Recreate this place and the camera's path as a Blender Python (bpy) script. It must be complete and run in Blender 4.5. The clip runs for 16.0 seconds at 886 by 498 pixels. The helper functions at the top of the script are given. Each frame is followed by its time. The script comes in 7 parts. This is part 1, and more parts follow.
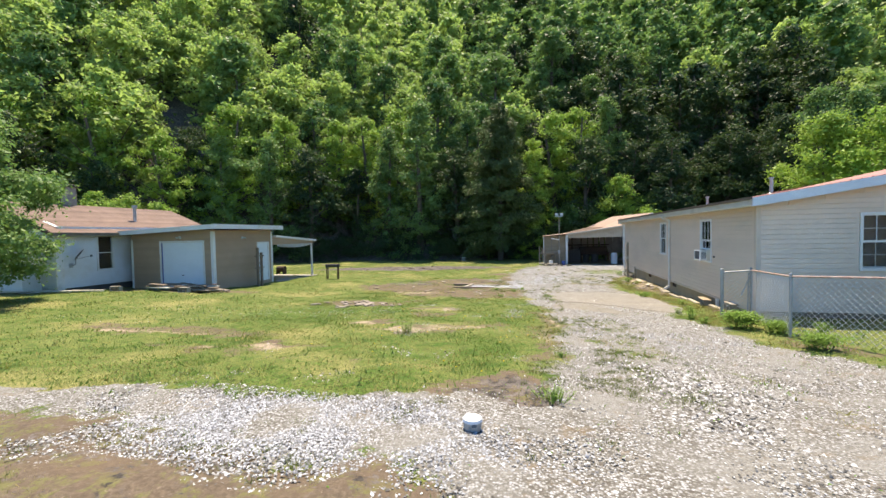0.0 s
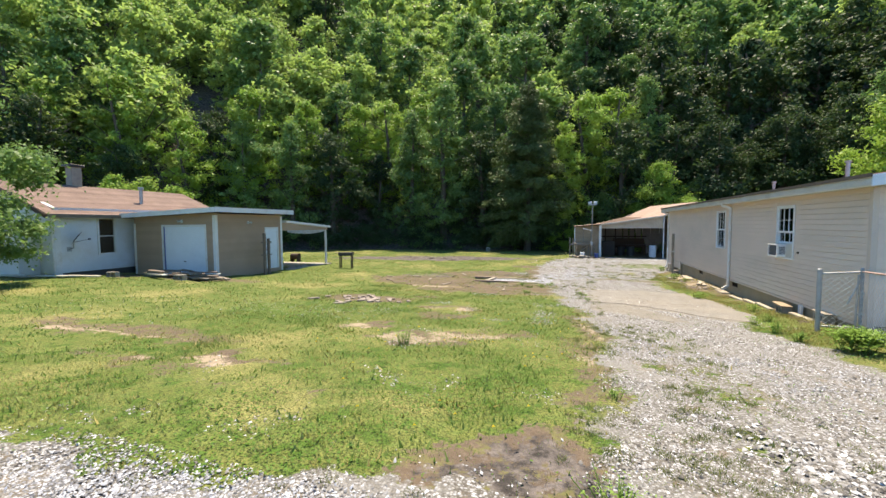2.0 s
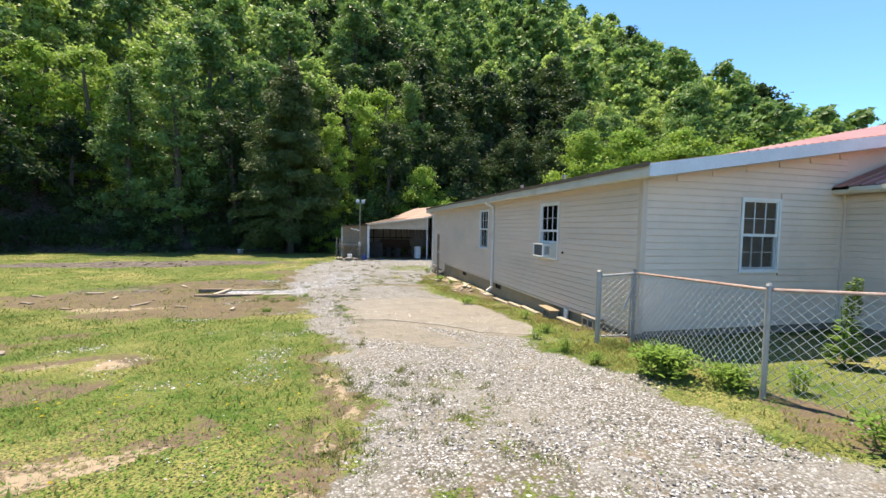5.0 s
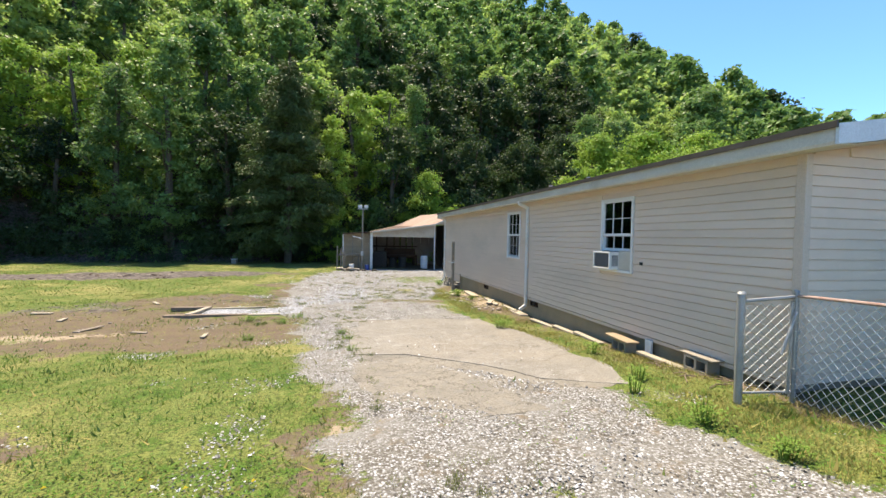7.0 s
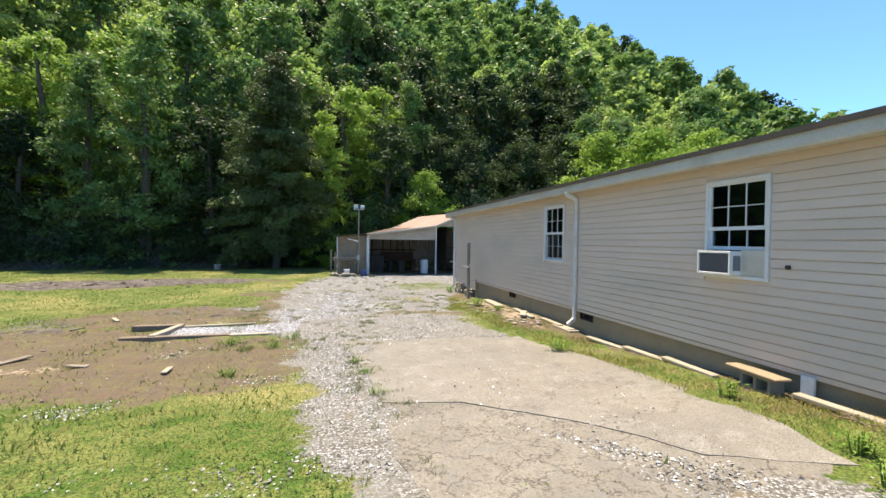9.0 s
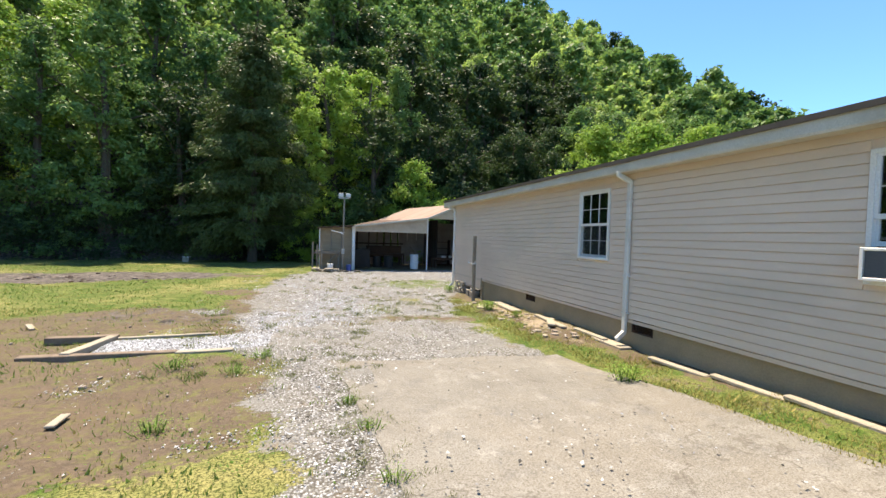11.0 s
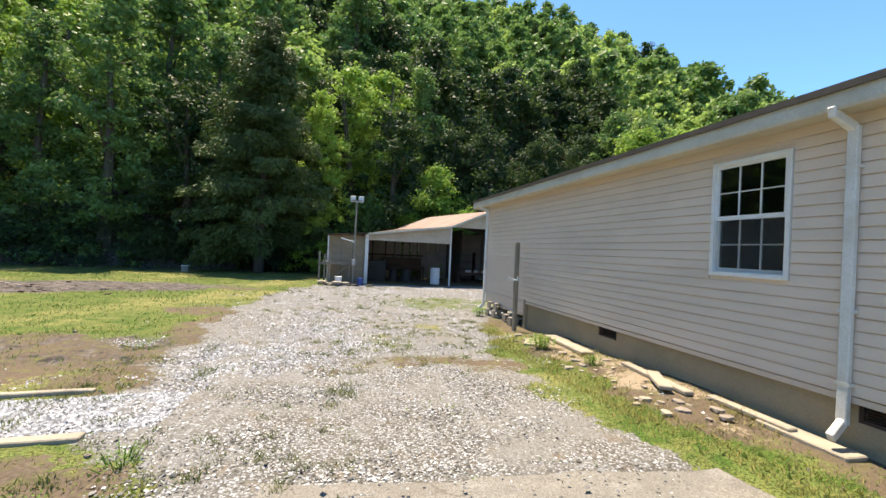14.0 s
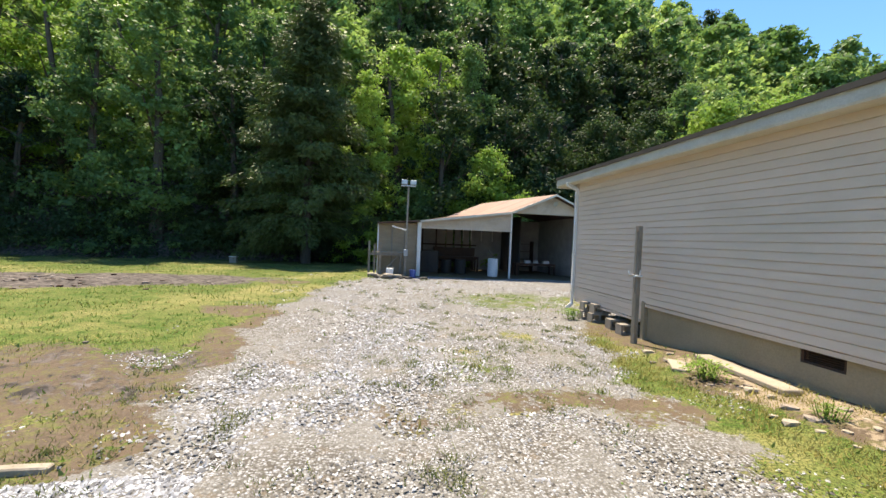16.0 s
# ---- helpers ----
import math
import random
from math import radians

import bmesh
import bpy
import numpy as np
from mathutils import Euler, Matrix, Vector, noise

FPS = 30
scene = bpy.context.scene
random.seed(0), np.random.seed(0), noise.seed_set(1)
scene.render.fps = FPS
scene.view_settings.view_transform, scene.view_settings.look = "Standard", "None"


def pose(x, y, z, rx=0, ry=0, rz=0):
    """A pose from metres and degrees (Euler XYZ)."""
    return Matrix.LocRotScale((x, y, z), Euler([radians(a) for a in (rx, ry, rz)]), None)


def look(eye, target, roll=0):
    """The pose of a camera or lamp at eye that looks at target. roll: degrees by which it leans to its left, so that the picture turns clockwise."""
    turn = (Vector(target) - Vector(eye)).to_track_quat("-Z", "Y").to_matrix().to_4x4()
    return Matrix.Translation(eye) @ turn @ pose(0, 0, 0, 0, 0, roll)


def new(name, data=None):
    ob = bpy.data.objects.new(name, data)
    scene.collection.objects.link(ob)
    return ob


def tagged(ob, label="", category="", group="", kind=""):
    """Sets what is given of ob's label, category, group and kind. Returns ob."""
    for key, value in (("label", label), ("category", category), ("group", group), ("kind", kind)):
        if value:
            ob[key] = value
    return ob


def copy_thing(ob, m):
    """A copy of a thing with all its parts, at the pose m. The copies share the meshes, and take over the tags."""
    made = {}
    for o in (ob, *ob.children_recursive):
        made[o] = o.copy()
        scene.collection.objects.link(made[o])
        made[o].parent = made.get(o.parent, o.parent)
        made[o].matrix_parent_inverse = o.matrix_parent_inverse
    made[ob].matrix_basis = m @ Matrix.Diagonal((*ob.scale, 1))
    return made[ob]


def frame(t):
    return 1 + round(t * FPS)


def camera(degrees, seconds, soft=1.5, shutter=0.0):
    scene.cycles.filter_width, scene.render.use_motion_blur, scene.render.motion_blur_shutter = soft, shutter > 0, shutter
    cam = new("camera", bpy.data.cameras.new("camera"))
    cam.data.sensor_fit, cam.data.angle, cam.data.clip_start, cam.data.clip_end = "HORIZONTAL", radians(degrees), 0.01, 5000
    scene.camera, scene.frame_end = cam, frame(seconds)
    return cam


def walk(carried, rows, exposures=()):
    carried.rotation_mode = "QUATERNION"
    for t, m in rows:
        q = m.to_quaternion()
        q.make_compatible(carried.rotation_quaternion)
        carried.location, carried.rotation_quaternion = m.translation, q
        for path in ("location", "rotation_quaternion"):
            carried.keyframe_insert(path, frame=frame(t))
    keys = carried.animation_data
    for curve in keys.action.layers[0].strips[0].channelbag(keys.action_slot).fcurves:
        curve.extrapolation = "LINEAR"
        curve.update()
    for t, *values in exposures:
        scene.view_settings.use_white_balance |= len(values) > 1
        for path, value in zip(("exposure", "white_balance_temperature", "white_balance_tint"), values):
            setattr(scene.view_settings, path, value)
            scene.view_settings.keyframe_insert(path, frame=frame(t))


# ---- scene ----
cam = camera(94.8, 16.0)
METRES, EYE, TILT, LEAN, TURN = 18.1, 1.5, 0.0, 0.0, 14.3
PATH = [
    (0, (0.348, 0.53, 1.475), (-0.123, 2.473, 1.406), -1.2),
    (0.5, (0.255, 0.995, 1.431), (-0.333, 2.905, 1.362), -1.2),
    (1, (0.196, 1.464, 1.416), (-0.539, 3.323, 1.34), -1.0),
    (1.5, (0.135, 1.939, 1.401), (-0.633, 3.783, 1.302), -0.6),
    (2, (0.158, 2.482, 1.376), (-0.437, 4.388, 1.257), -0.4),
    (2.5, (0.279, 3.071, 1.37), (-0.015, 5.046, 1.25), 0.2),
    (3, (0.392, 3.668, 1.334), (0.392, 5.665, 1.216), 0.7),
    (3.5, (0.532, 4.271, 1.275), (0.784, 6.251, 1.16), 1.2),
    (4, (0.559, 4.865, 1.201), (0.993, 6.814, 1.092), 1.5),
    (6.5, (0.585, 7.889, 1.08), (1.077, 9.826, 0.992), 1.0),
    (7, (0.511, 8.475, 1.024), (0.989, 10.416, 0.967), 1.1),
    (7.5, (0.424, 9.057, 1.006), (0.927, 10.993, 0.978), 1.0),
    (8, (0.276, 9.576, 0.922), (0.798, 11.506, 0.913), 1.2),
    (8.5, (0.182, 10.165, 0.901), (0.704, 12.095, 0.879), 0.8),
    (11, (0.074, 12.837, 0.801), (0.689, 14.739, 0.742), 1.7),
    (11.5, (0.18, 13.405, 0.75), (0.833, 15.295, 0.701), 1.7),
    (12, (0.213, 13.883, 0.735), (0.893, 15.764, 0.701), 1.6),
    (12.5, (0.346, 14.382, 0.713), (1.022, 16.264, 0.7), 1.7),
    (13, (0.606, 14.892, 0.683), (1.241, 16.789, 0.693), 2.1),
    (13.5, (0.769, 15.445, 0.627), (1.352, 17.358, 0.642), 2.5),
    (14, (0.875, 16.027, 0.582), (1.387, 17.961, 0.592), 2.7),
    (14.5, (0.792, 16.586, 0.525), (1.241, 18.535, 0.523), 3.2),
    (15, (0.741, 17.189, 0.511), (1.131, 19.15, 0.492), 2.8),
    (15.5, (0.603, 17.693, 0.515), (0.948, 19.663, 0.48), 2.6),
    (16, (0.489, 18.27, 0.501), (0.81, 20.243, 0.452), 2.3),
]
walk(cam, [(t, look(eye, target, roll)) for t, eye, target, roll in PATH])

# ---- world, sun, exposure ----
SUN_TO = Vector((-0.24, 0.97, 0.0)).normalized()
SUN_EL = radians(69)
sun_dir = Vector((SUN_TO.x * math.cos(SUN_EL), SUN_TO.y * math.cos(SUN_EL), math.sin(SUN_EL)))
world = bpy.data.worlds.new("world")
scene.world = world
world.use_nodes = True
wt = world.node_tree
wt.nodes.clear()
sky = wt.nodes.new("ShaderNodeTexSky")
sky.sky_type, sky.sun_disc = "NISHITA", False
sky.sun_elevation, sky.sun_rotation = SUN_EL, math.atan2(sun_dir.x, sun_dir.y)
sky.altitude = 1500
sky.air_density, sky.dust_density, sky.ozone_density = 0.8, 0.0, 3.5
bg = wt.nodes.new("ShaderNodeBackground")
bg.inputs["Strength"].default_value = 0.13
wo = wt.nodes.new("ShaderNodeOutputWorld")
deep = wt.nodes.new("ShaderNodeMix")
deep.data_type, deep.blend_type = "RGBA", "MULTIPLY"
deep.inputs[0].default_value = 1.0
deep.inputs[7].default_value = (0.54, 0.84, 1.0, 1)
wt.links.new(sky.outputs[0], deep.inputs[6])
wt.links.new(deep.outputs[2], bg.inputs[0])
wt.links.new(bg.outputs[0], wo.inputs[0])
sun = bpy.data.lights.new("sun", "SUN")
sun.energy, sun.angle, sun.color = 3.3, radians(0.5), (1.0, 0.94, 0.83)
sun_ob = new("sun", sun)
sun_ob.matrix_world = look(sun_dir * 100, (0, 0, 0))
scene.view_settings.exposure = 1.73
scene.view_settings.use_white_balance = True
scene.view_settings.white_balance_temperature = 7750
scene.view_settings.white_balance_tint = 13


# ---- materials ----
class Nodes:
    """A small helper to write node trees."""

    def __init__(self, name):
        self.m = bpy.data.materials.new(name)
        self.m.use_nodes = True
        self.t = self.m.node_tree
        self.t.nodes.clear()
        self.out = self.t.nodes.new("ShaderNodeOutputMaterial")

    def n(self, kind, **props):
        node = self.t.nodes.new(kind)
        for k, v in props.items():
            setattr(node, k, v)
        return node

    def put(self, sock, v):
        if isinstance(v, bpy.types.NodeSocket):
            self.t.links.new(v, sock)
        elif isinstance(v, (tuple, list)) and len(v) == 3 and sock.type == "RGBA":
            sock.default_value = (*v, 1)
        else:
            sock.default_value = v

    def coord(self, scale=(1, 1, 1), which="Object"):
        c, m = self.n("ShaderNodeTexCoord"), self.n("ShaderNodeMapping")
        self.t.links.new(c.outputs[which], m.inputs[0])
        m.inputs["Scale"].default_value = scale
        return m.outputs[0]

    def world(self, scale=(1, 1, 1)):
        c, m = self.n("ShaderNodeNewGeometry"), self.n("ShaderNodeMapping")
        self.t.links.new(c.outputs["Position"], m.inputs[0])
        m.inputs["Scale"].default_value = scale
        return m.outputs[0]

    def noise(self, vec, scale, detail=3, rough=0.55, out=0):
        x = self.n("ShaderNodeTexNoise")
        self.put(x.inputs["Vector"], vec)
        self.put(x.inputs["Scale"], scale)
        self.put(x.inputs["Detail"], detail)
        self.put(x.inputs["Roughness"], rough)
        return x.outputs[out]

    def vor(self, vec, scale, out=0, feature="F1"):
        x = self.n("ShaderNodeTexVoronoi", feature=feature)
        self.put(x.inputs["Vector"], vec)
        self.put(x.inputs["Scale"], scale)
        return x.outputs[out]

    def ramp(self, f, stops):
        x = self.n("ShaderNodeValToRGB")
        self.put(x.inputs[0], f)
        e = x.color_ramp.elements
        while len(e) < len(stops):
            e.new(0.5)
        for el, (p, c) in zip(e, stops):
            el.position = p
            el.color = (*c, 1) if isinstance(c, tuple) else (c, c, c, 1)
        return x.outputs[0]

    def mix(self, f, a, b, blend="MIX"):
        x = self.n("ShaderNodeMix", data_type="RGBA", blend_type=blend)
        self.put(x.inputs[0], f)
        self.put(x.inputs[6], a)
        self.put(x.inputs[7], b)
        return x.outputs[2]

    def math(self, op, a, b=0.0, clamp=False):
        x = self.n("ShaderNodeMath", operation=op, use_clamp=clamp)
        self.put(x.inputs[0], a)
        self.put(x.inputs[1], b)
        return x.outputs[0]

    def bump(self, h, strength=0.3, dist=0.01):
        x = self.n("ShaderNodeBump")
        self.put(x.inputs["Height"], h)
        self.put(x.inputs["Strength"], strength)
        self.put(x.inputs["Distance"], dist)
        return x.outputs[0]

    def bsdf(self, color, rough=0.7, metal=0.0, normal=None, spec=0.4):
        x = self.n("ShaderNodeBsdfPrincipled")
        self.put(x.inputs["Base Color"], color)
        self.put(x.inputs["Roughness"], rough)
        self.put(x.inputs["Metallic"], metal)
        self.put(x.inputs["Specular IOR Level"], spec)
        if normal is not None:
            self.put(x.inputs["Normal"], normal)
        return x.outputs[0]

    def end(self, shader):
        self.t.links.new(shader, self.out.inputs[0])
        return self.m


def surface(name, a, b, scale=4.0, fine=60.0, rough=0.7, metal=0.0, bump=0.2, dist=0.004, stretch=(1, 1, 1), dirt=None, spec=0.4, vary=0.0, grain=0.35):
    """A two-scale surface: large stains from a to b, fine grain in tone and relief."""
    s = Nodes(name)
    v = s.coord(stretch)
    big = s.noise(v, scale, 4, 0.6)
    col = s.mix(s.ramp(big, [(0.3, 0.0), (0.7, 1.0)]), a, b)
    small = s.noise(v, fine, 3, 0.6)
    col = s.mix(grain, col, s.ramp(small, [(0.25, 0.35), (0.75, 1.0)]), "MULTIPLY") if fine else col
    if dirt:
        col = s.mix(s.ramp(s.noise(v, scale * 0.5 + 0.3, 5, 0.7), [(0.52, 0.0), (0.72, 0.8)]), col, dirt)
    if vary:
        oi = s.n("ShaderNodeObjectInfo").outputs["Random"]
        k = s.math("ADD", s.math("MULTIPLY", oi, vary), 1 - vary)
        comb = s.n("ShaderNodeCombineColor")
        for i in range(3):
            s.put(comb.inputs[i], k)
        col = s.mix(1.0, col, comb.outputs[0], "MULTIPLY")
    r = s.math("ADD", s.math("MULTIPLY", small, 0.2), rough - 0.1)
    return s.end(s.bsdf(col, r, metal, s.bump(small, bump, dist), spec))


M = {}
M["siding"] = surface("vinyl_siding", (0.76, 0.615, 0.50), (0.69, 0.56, 0.455), 1.3, 90, 0.5, 0, 0.1, 0.001, (1, 0.35, 1), (0.58, 0.49, 0.40), vary=0.05, grain=0.1)
M["siding_trim"] = surface("vinyl_corner", (0.68, 0.56, 0.46), (0.62, 0.51, 0.42), 2, 80, 0.5, 0, 0.05, 0.001)
M["white_trim"] = surface("white_painted_metal", (0.76, 0.76, 0.74), (0.68, 0.67, 0.63), 3, 60, 0.4, 0, 0.05, 0.001, dirt=(0.5, 0.46, 0.38))
M["fascia"] = surface("cream_fascia", (0.66, 0.62, 0.53), (0.56, 0.52, 0.43), 2, 60, 0.5, 0, 0.08, 0.002, dirt=(0.42, 0.38, 0.30))
M["rake"] = surface("pale_blue_rake", (0.66, 0.72, 0.76), (0.58, 0.64, 0.68), 3, 60, 0.5, 0, 0.08, 0.002)
M["vinyl_white"] = surface("white_vinyl", (0.82, 0.82, 0.80), (0.76, 0.76, 0.73), 4, 60, 0.35, 0, 0.03, 0.001)
M["red_metal"] = surface("red_roof_metal", (0.36, 0.165, 0.13), (0.42, 0.215, 0.175), 1.2, 50, 0.45, 0.1, 0.08, 0.001, dirt=(0.36, 0.2, 0.16))
M["dark_edge"] = surface("dark_roof_edge", (0.05, 0.045, 0.04), (0.08, 0.07, 0.06), 4, 40, 0.7)
M["foundation"] = surface("stained_block_foundation", (0.38, 0.31, 0.205), (0.28, 0.235, 0.155), 1.6, 45, 0.9, 0, 0.5, 0.006, dirt=(0.24, 0.205, 0.15))
M["concrete"] = surface("concrete", (0.36, 0.335, 0.29), (0.29, 0.265, 0.225), 0.9, 50, 0.9, 0, 0.4, 0.003, dirt=(0.33, 0.28, 0.22))


def make_concrete():
    """Worn concrete with fine cracks, pitting and brown stains."""
    s = Nodes("worn_concrete")
    v = s.world()
    col = s.mix(s.ramp(s.noise(v, 0.9, 6, 0.7), [(0.35, 0.0), (0.65, 1.0)]), (0.235, 0.226, 0.202), (0.172, 0.163, 0.144))
    col = s.mix(s.ramp(s.noise(v, 0.7, 4, 0.6), [(0.45, 0.0), (0.62, 0.45)]), col, (0.235, 0.21, 0.172))
    col = s.mix(s.ramp(s.noise(v, 1.9, 5, 0.7), [(0.55, 0.0), (0.66, 0.6)]), col, (0.155, 0.152, 0.145))
    col = s.mix(s.ramp(s.noise(v, 3.3, 6, 0.75), [(0.52, 0.0), (0.66, 0.7)]), col, (0.31, 0.30, 0.275))
    col = s.mix(s.ramp(s.noise(v, 150, 2, 0.6), [(0.58, 0.0), (0.66, 0.5)]), col, (0.42, 0.41, 0.38))
    col = s.mix(s.ramp(s.noise(v, 70, 3, 0.7), [(0.38, 0.75), (0.55, 0.0)]), col, (0.10, 0.088, 0.07))
    warp = s.n("ShaderNodeVectorMath", operation="ADD")
    s.put(warp.inputs[0], v)
    s.t.links.new(s.noise(v, 2.0, 4, 0.6, 1), warp.inputs[1])
    crack = s.vor(warp.outputs[0], 0.33, 0, "DISTANCE_TO_EDGE")
    col = s.mix(s.ramp(crack, [(0.0, 0.6), (0.006, 0.0)]), col, (0.09, 0.075, 0.06))
    return s.end(s.bsdf(col, 0.92, 0, s.bump(s.noise(v, 60, 4, 0.7), 0.5, 0.006), 0.2))


def make_cracked():
    """Old buff concrete broken by a net of dark cracks, dusted with grit."""
    s = Nodes("cracked_concrete")
    v = s.world()
    col = s.mix(s.ramp(s.noise(v, 1.2, 6, 0.7), [(0.35, 0.0), (0.65, 1.0)]), (0.25, 0.232, 0.195), (0.17, 0.16, 0.138))
    col = s.mix(s.ramp(s.noise(v, 38, 4, 0.8), [(0.40, 0.8), (0.52, 0.0)]), col, (0.11, 0.10, 0.085))
    col = s.mix(s.ramp(s.noise(v, 4.0, 6, 0.8), [(0.52, 0.0), (0.62, 0.8)]), col, (0.17, 0.165, 0.15))
    warp = s.n("ShaderNodeVectorMath", operation="ADD")
    s.put(warp.inputs[0], v)
    s.t.links.new(s.noise(v, 3.0, 4, 0.6, 1), warp.inputs[1])
    crack = s.vor(warp.outputs[0], 2.2, 0, "DISTANCE_TO_EDGE")
    col = s.mix(s.ramp(crack, [(0.0, 0.85), (0.03, 0.0)]), col, (0.07, 0.06, 0.05))
    h = s.math("ADD", s.ramp(crack, [(0.0, 0.0), (0.04, 1.0)]), s.noise(v, 60, 4, 0.7))
    return s.end(s.bsdf(col, 0.92, 0, s.bump(h, 0.6, 0.01), 0.2))


M["slab_cracked"] = make_cracked()
M["slab"] = make_concrete()
M["block"] = surface("concrete_block", (0.31, 0.28, 0.235), (0.24, 0.215, 0.18), 5, 70, 0.95, 0, 0.6, 0.004)
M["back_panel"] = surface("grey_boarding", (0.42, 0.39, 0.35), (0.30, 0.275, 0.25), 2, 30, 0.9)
M["flower"] = surface("clover_flower", (0.75, 0.75, 0.70), (0.65, 0.66, 0.60), 3, 60, 0.8)
M["dandelion"] = surface("dandelion_flower", (0.75, 0.55, 0.03), (0.65, 0.45, 0.02), 3, 60, 0.8)
M["slab_stone"] = surface("pale_stone", (0.42, 0.37, 0.29), (0.30, 0.26, 0.20), 3, 40, 0.9, 0, 0.6, 0.01)
M["rock"] = surface("rubble", (0.40, 0.34, 0.28), (0.28, 0.23, 0.19), 5, 40, 0.95, 0, 0.7, 0.01, vary=0.4)
M["tan_siding"] = surface("tan_clapboard", (0.45, 0.31, 0.21), (0.40, 0.275, 0.185), 1.5, 50, 0.7, 0, 0.2, 0.002, dirt=(0.34, 0.24, 0.16), vary=0.12)
M["white_wall"] = surface("white_render", (0.74, 0.76, 0.76), (0.66, 0.68, 0.68), 1.0, 30, 0.8, 0, 0.25, 0.004, dirt=(0.55, 0.53, 0.48))
M["door_white"] = surface("white_door", (0.76, 0.82, 0.86), (0.70, 0.76, 0.80), 2, 60, 0.5, 0, 0.05, 0.001)
M["shingle"] = surface("brown_shingle", (0.26, 0.18, 0.145), (0.19, 0.13, 0.105), 1.4, 55, 0.95, 0, 0.6, 0.004, dirt=(0.15, 0.10, 0.08), vary=0.35)
M["shingle_tan"] = surface("salmon_roofing", (0.40, 0.285, 0.225), (0.34, 0.24, 0.19), 1.0, 55, 0.9, 0, 0.5, 0.004, vary=0.25)
M["old_wood"] = surface("weathered_timber", (0.26, 0.20, 0.15), (0.18, 0.135, 0.10), 3, 40, 0.9, 0, 0.7, 0.004, (4, 1, 4), vary=0.35)
M["grey_wood"] = surface("grey_timber", (0.33, 0.28, 0.22), (0.22, 0.185, 0.145), 3, 40, 0.9, 0, 0.7, 0.004, (4, 4, 1), vary=0.3)
M["plywood"] = surface("plywood", (0.34, 0.26, 0.17), (0.27, 0.20, 0.13), 1.5, 30, 0.85, 0, 0.3, 0.003, (1, 1, 3))
M["dark_wood"] = surface("dark_brown_wood", (0.09, 0.045, 0.025), (0.06, 0.03, 0.02), 2, 30, 0.7)
M["tan_panel"] = surface("tan_panel_boards", (0.56, 0.46, 0.36), (0.48, 0.39, 0.30), 2, 50, 0.7, 0, 0.2, 0.002, dirt=(0.36, 0.28, 0.2))
M["galv"] = surface("galvanised_steel", (0.42, 0.43, 0.43), (0.33, 0.34, 0.34), 6, 80, 0.5, 0.5, 0.1, 0.001)
M["wire"] = surface("galvanised_wire", (0.70, 0.71, 0.71), (0.56, 0.57, 0.57), 9, 80, 0.5, 0.3, 0.1, 0.001)
M["rail_rust"] = surface("rusty_rail", (0.33, 0.20, 0.165), (0.46, 0.38, 0.34), 9, 60, 0.7, 0.3, 0.3, 0.001)
M["iron"] = surface("rusted_iron", (0.09, 0.05, 0.035), (0.05, 0.04, 0.035), 6, 60, 0.8, 0.3, 0.4, 0.002)
M["black"] = surface("black_metal", (0.03, 0.03, 0.03), (0.045, 0.042, 0.04), 5, 60, 0.55, 0.2)
# Dark colour standing in for shade inside rooms and below the wall.
M["shade_dark"] = surface("shade_dark_surface", (0.10, 0.09, 0.08), (0.07, 0.065, 0.06), 2, 30, 0.9)
M["curtain"] = surface("grey_curtain", (0.30, 0.31, 0.32), (0.22, 0.23, 0.25), 3, 60, 0.9, stretch=(8, 8, 0.5))
M["blind"] = surface("grey_green_blind", (0.50, 0.54, 0.50), (0.38, 0.42, 0.40), 3, 60, 0.8, stretch=(1, 1, 8))
M["curtain_green"] = surface("green_curtain", (0.16, 0.26, 0.06), (0.10, 0.18, 0.04), 3, 60, 0.9, stretch=(8, 8, 0.5))
M["plastic_white"] = surface("white_plastic", (0.72, 0.74, 0.76), (0.62, 0.64, 0.66), 3, 60, 0.5)
M["plastic_blue"] = surface("blue_plastic", (0.05, 0.10, 0.32), (0.04, 0.08, 0.26), 3, 60, 0.5)
M["grey_can"] = surface("grey_plastic", (0.12, 0.14, 0.17), (0.09, 0.11, 0.13), 3, 60, 0.6)
M["cloth"] = surface("white_cloth", (0.70, 0.70, 0.68), (0.58, 0.58, 0.56), 3, 90, 0.9)
M["lens"] = surface("lamp_lens", (0.55, 0.58, 0.55), (0.45, 0.48, 0.46), 8, 90, 0.25)
M["bark"] = surface("bark", (0.13, 0.10, 0.075), (0.08, 0.065, 0.05), 3, 25, 0.95, 0, 0.9, 0.02, (3, 3, 0.6))


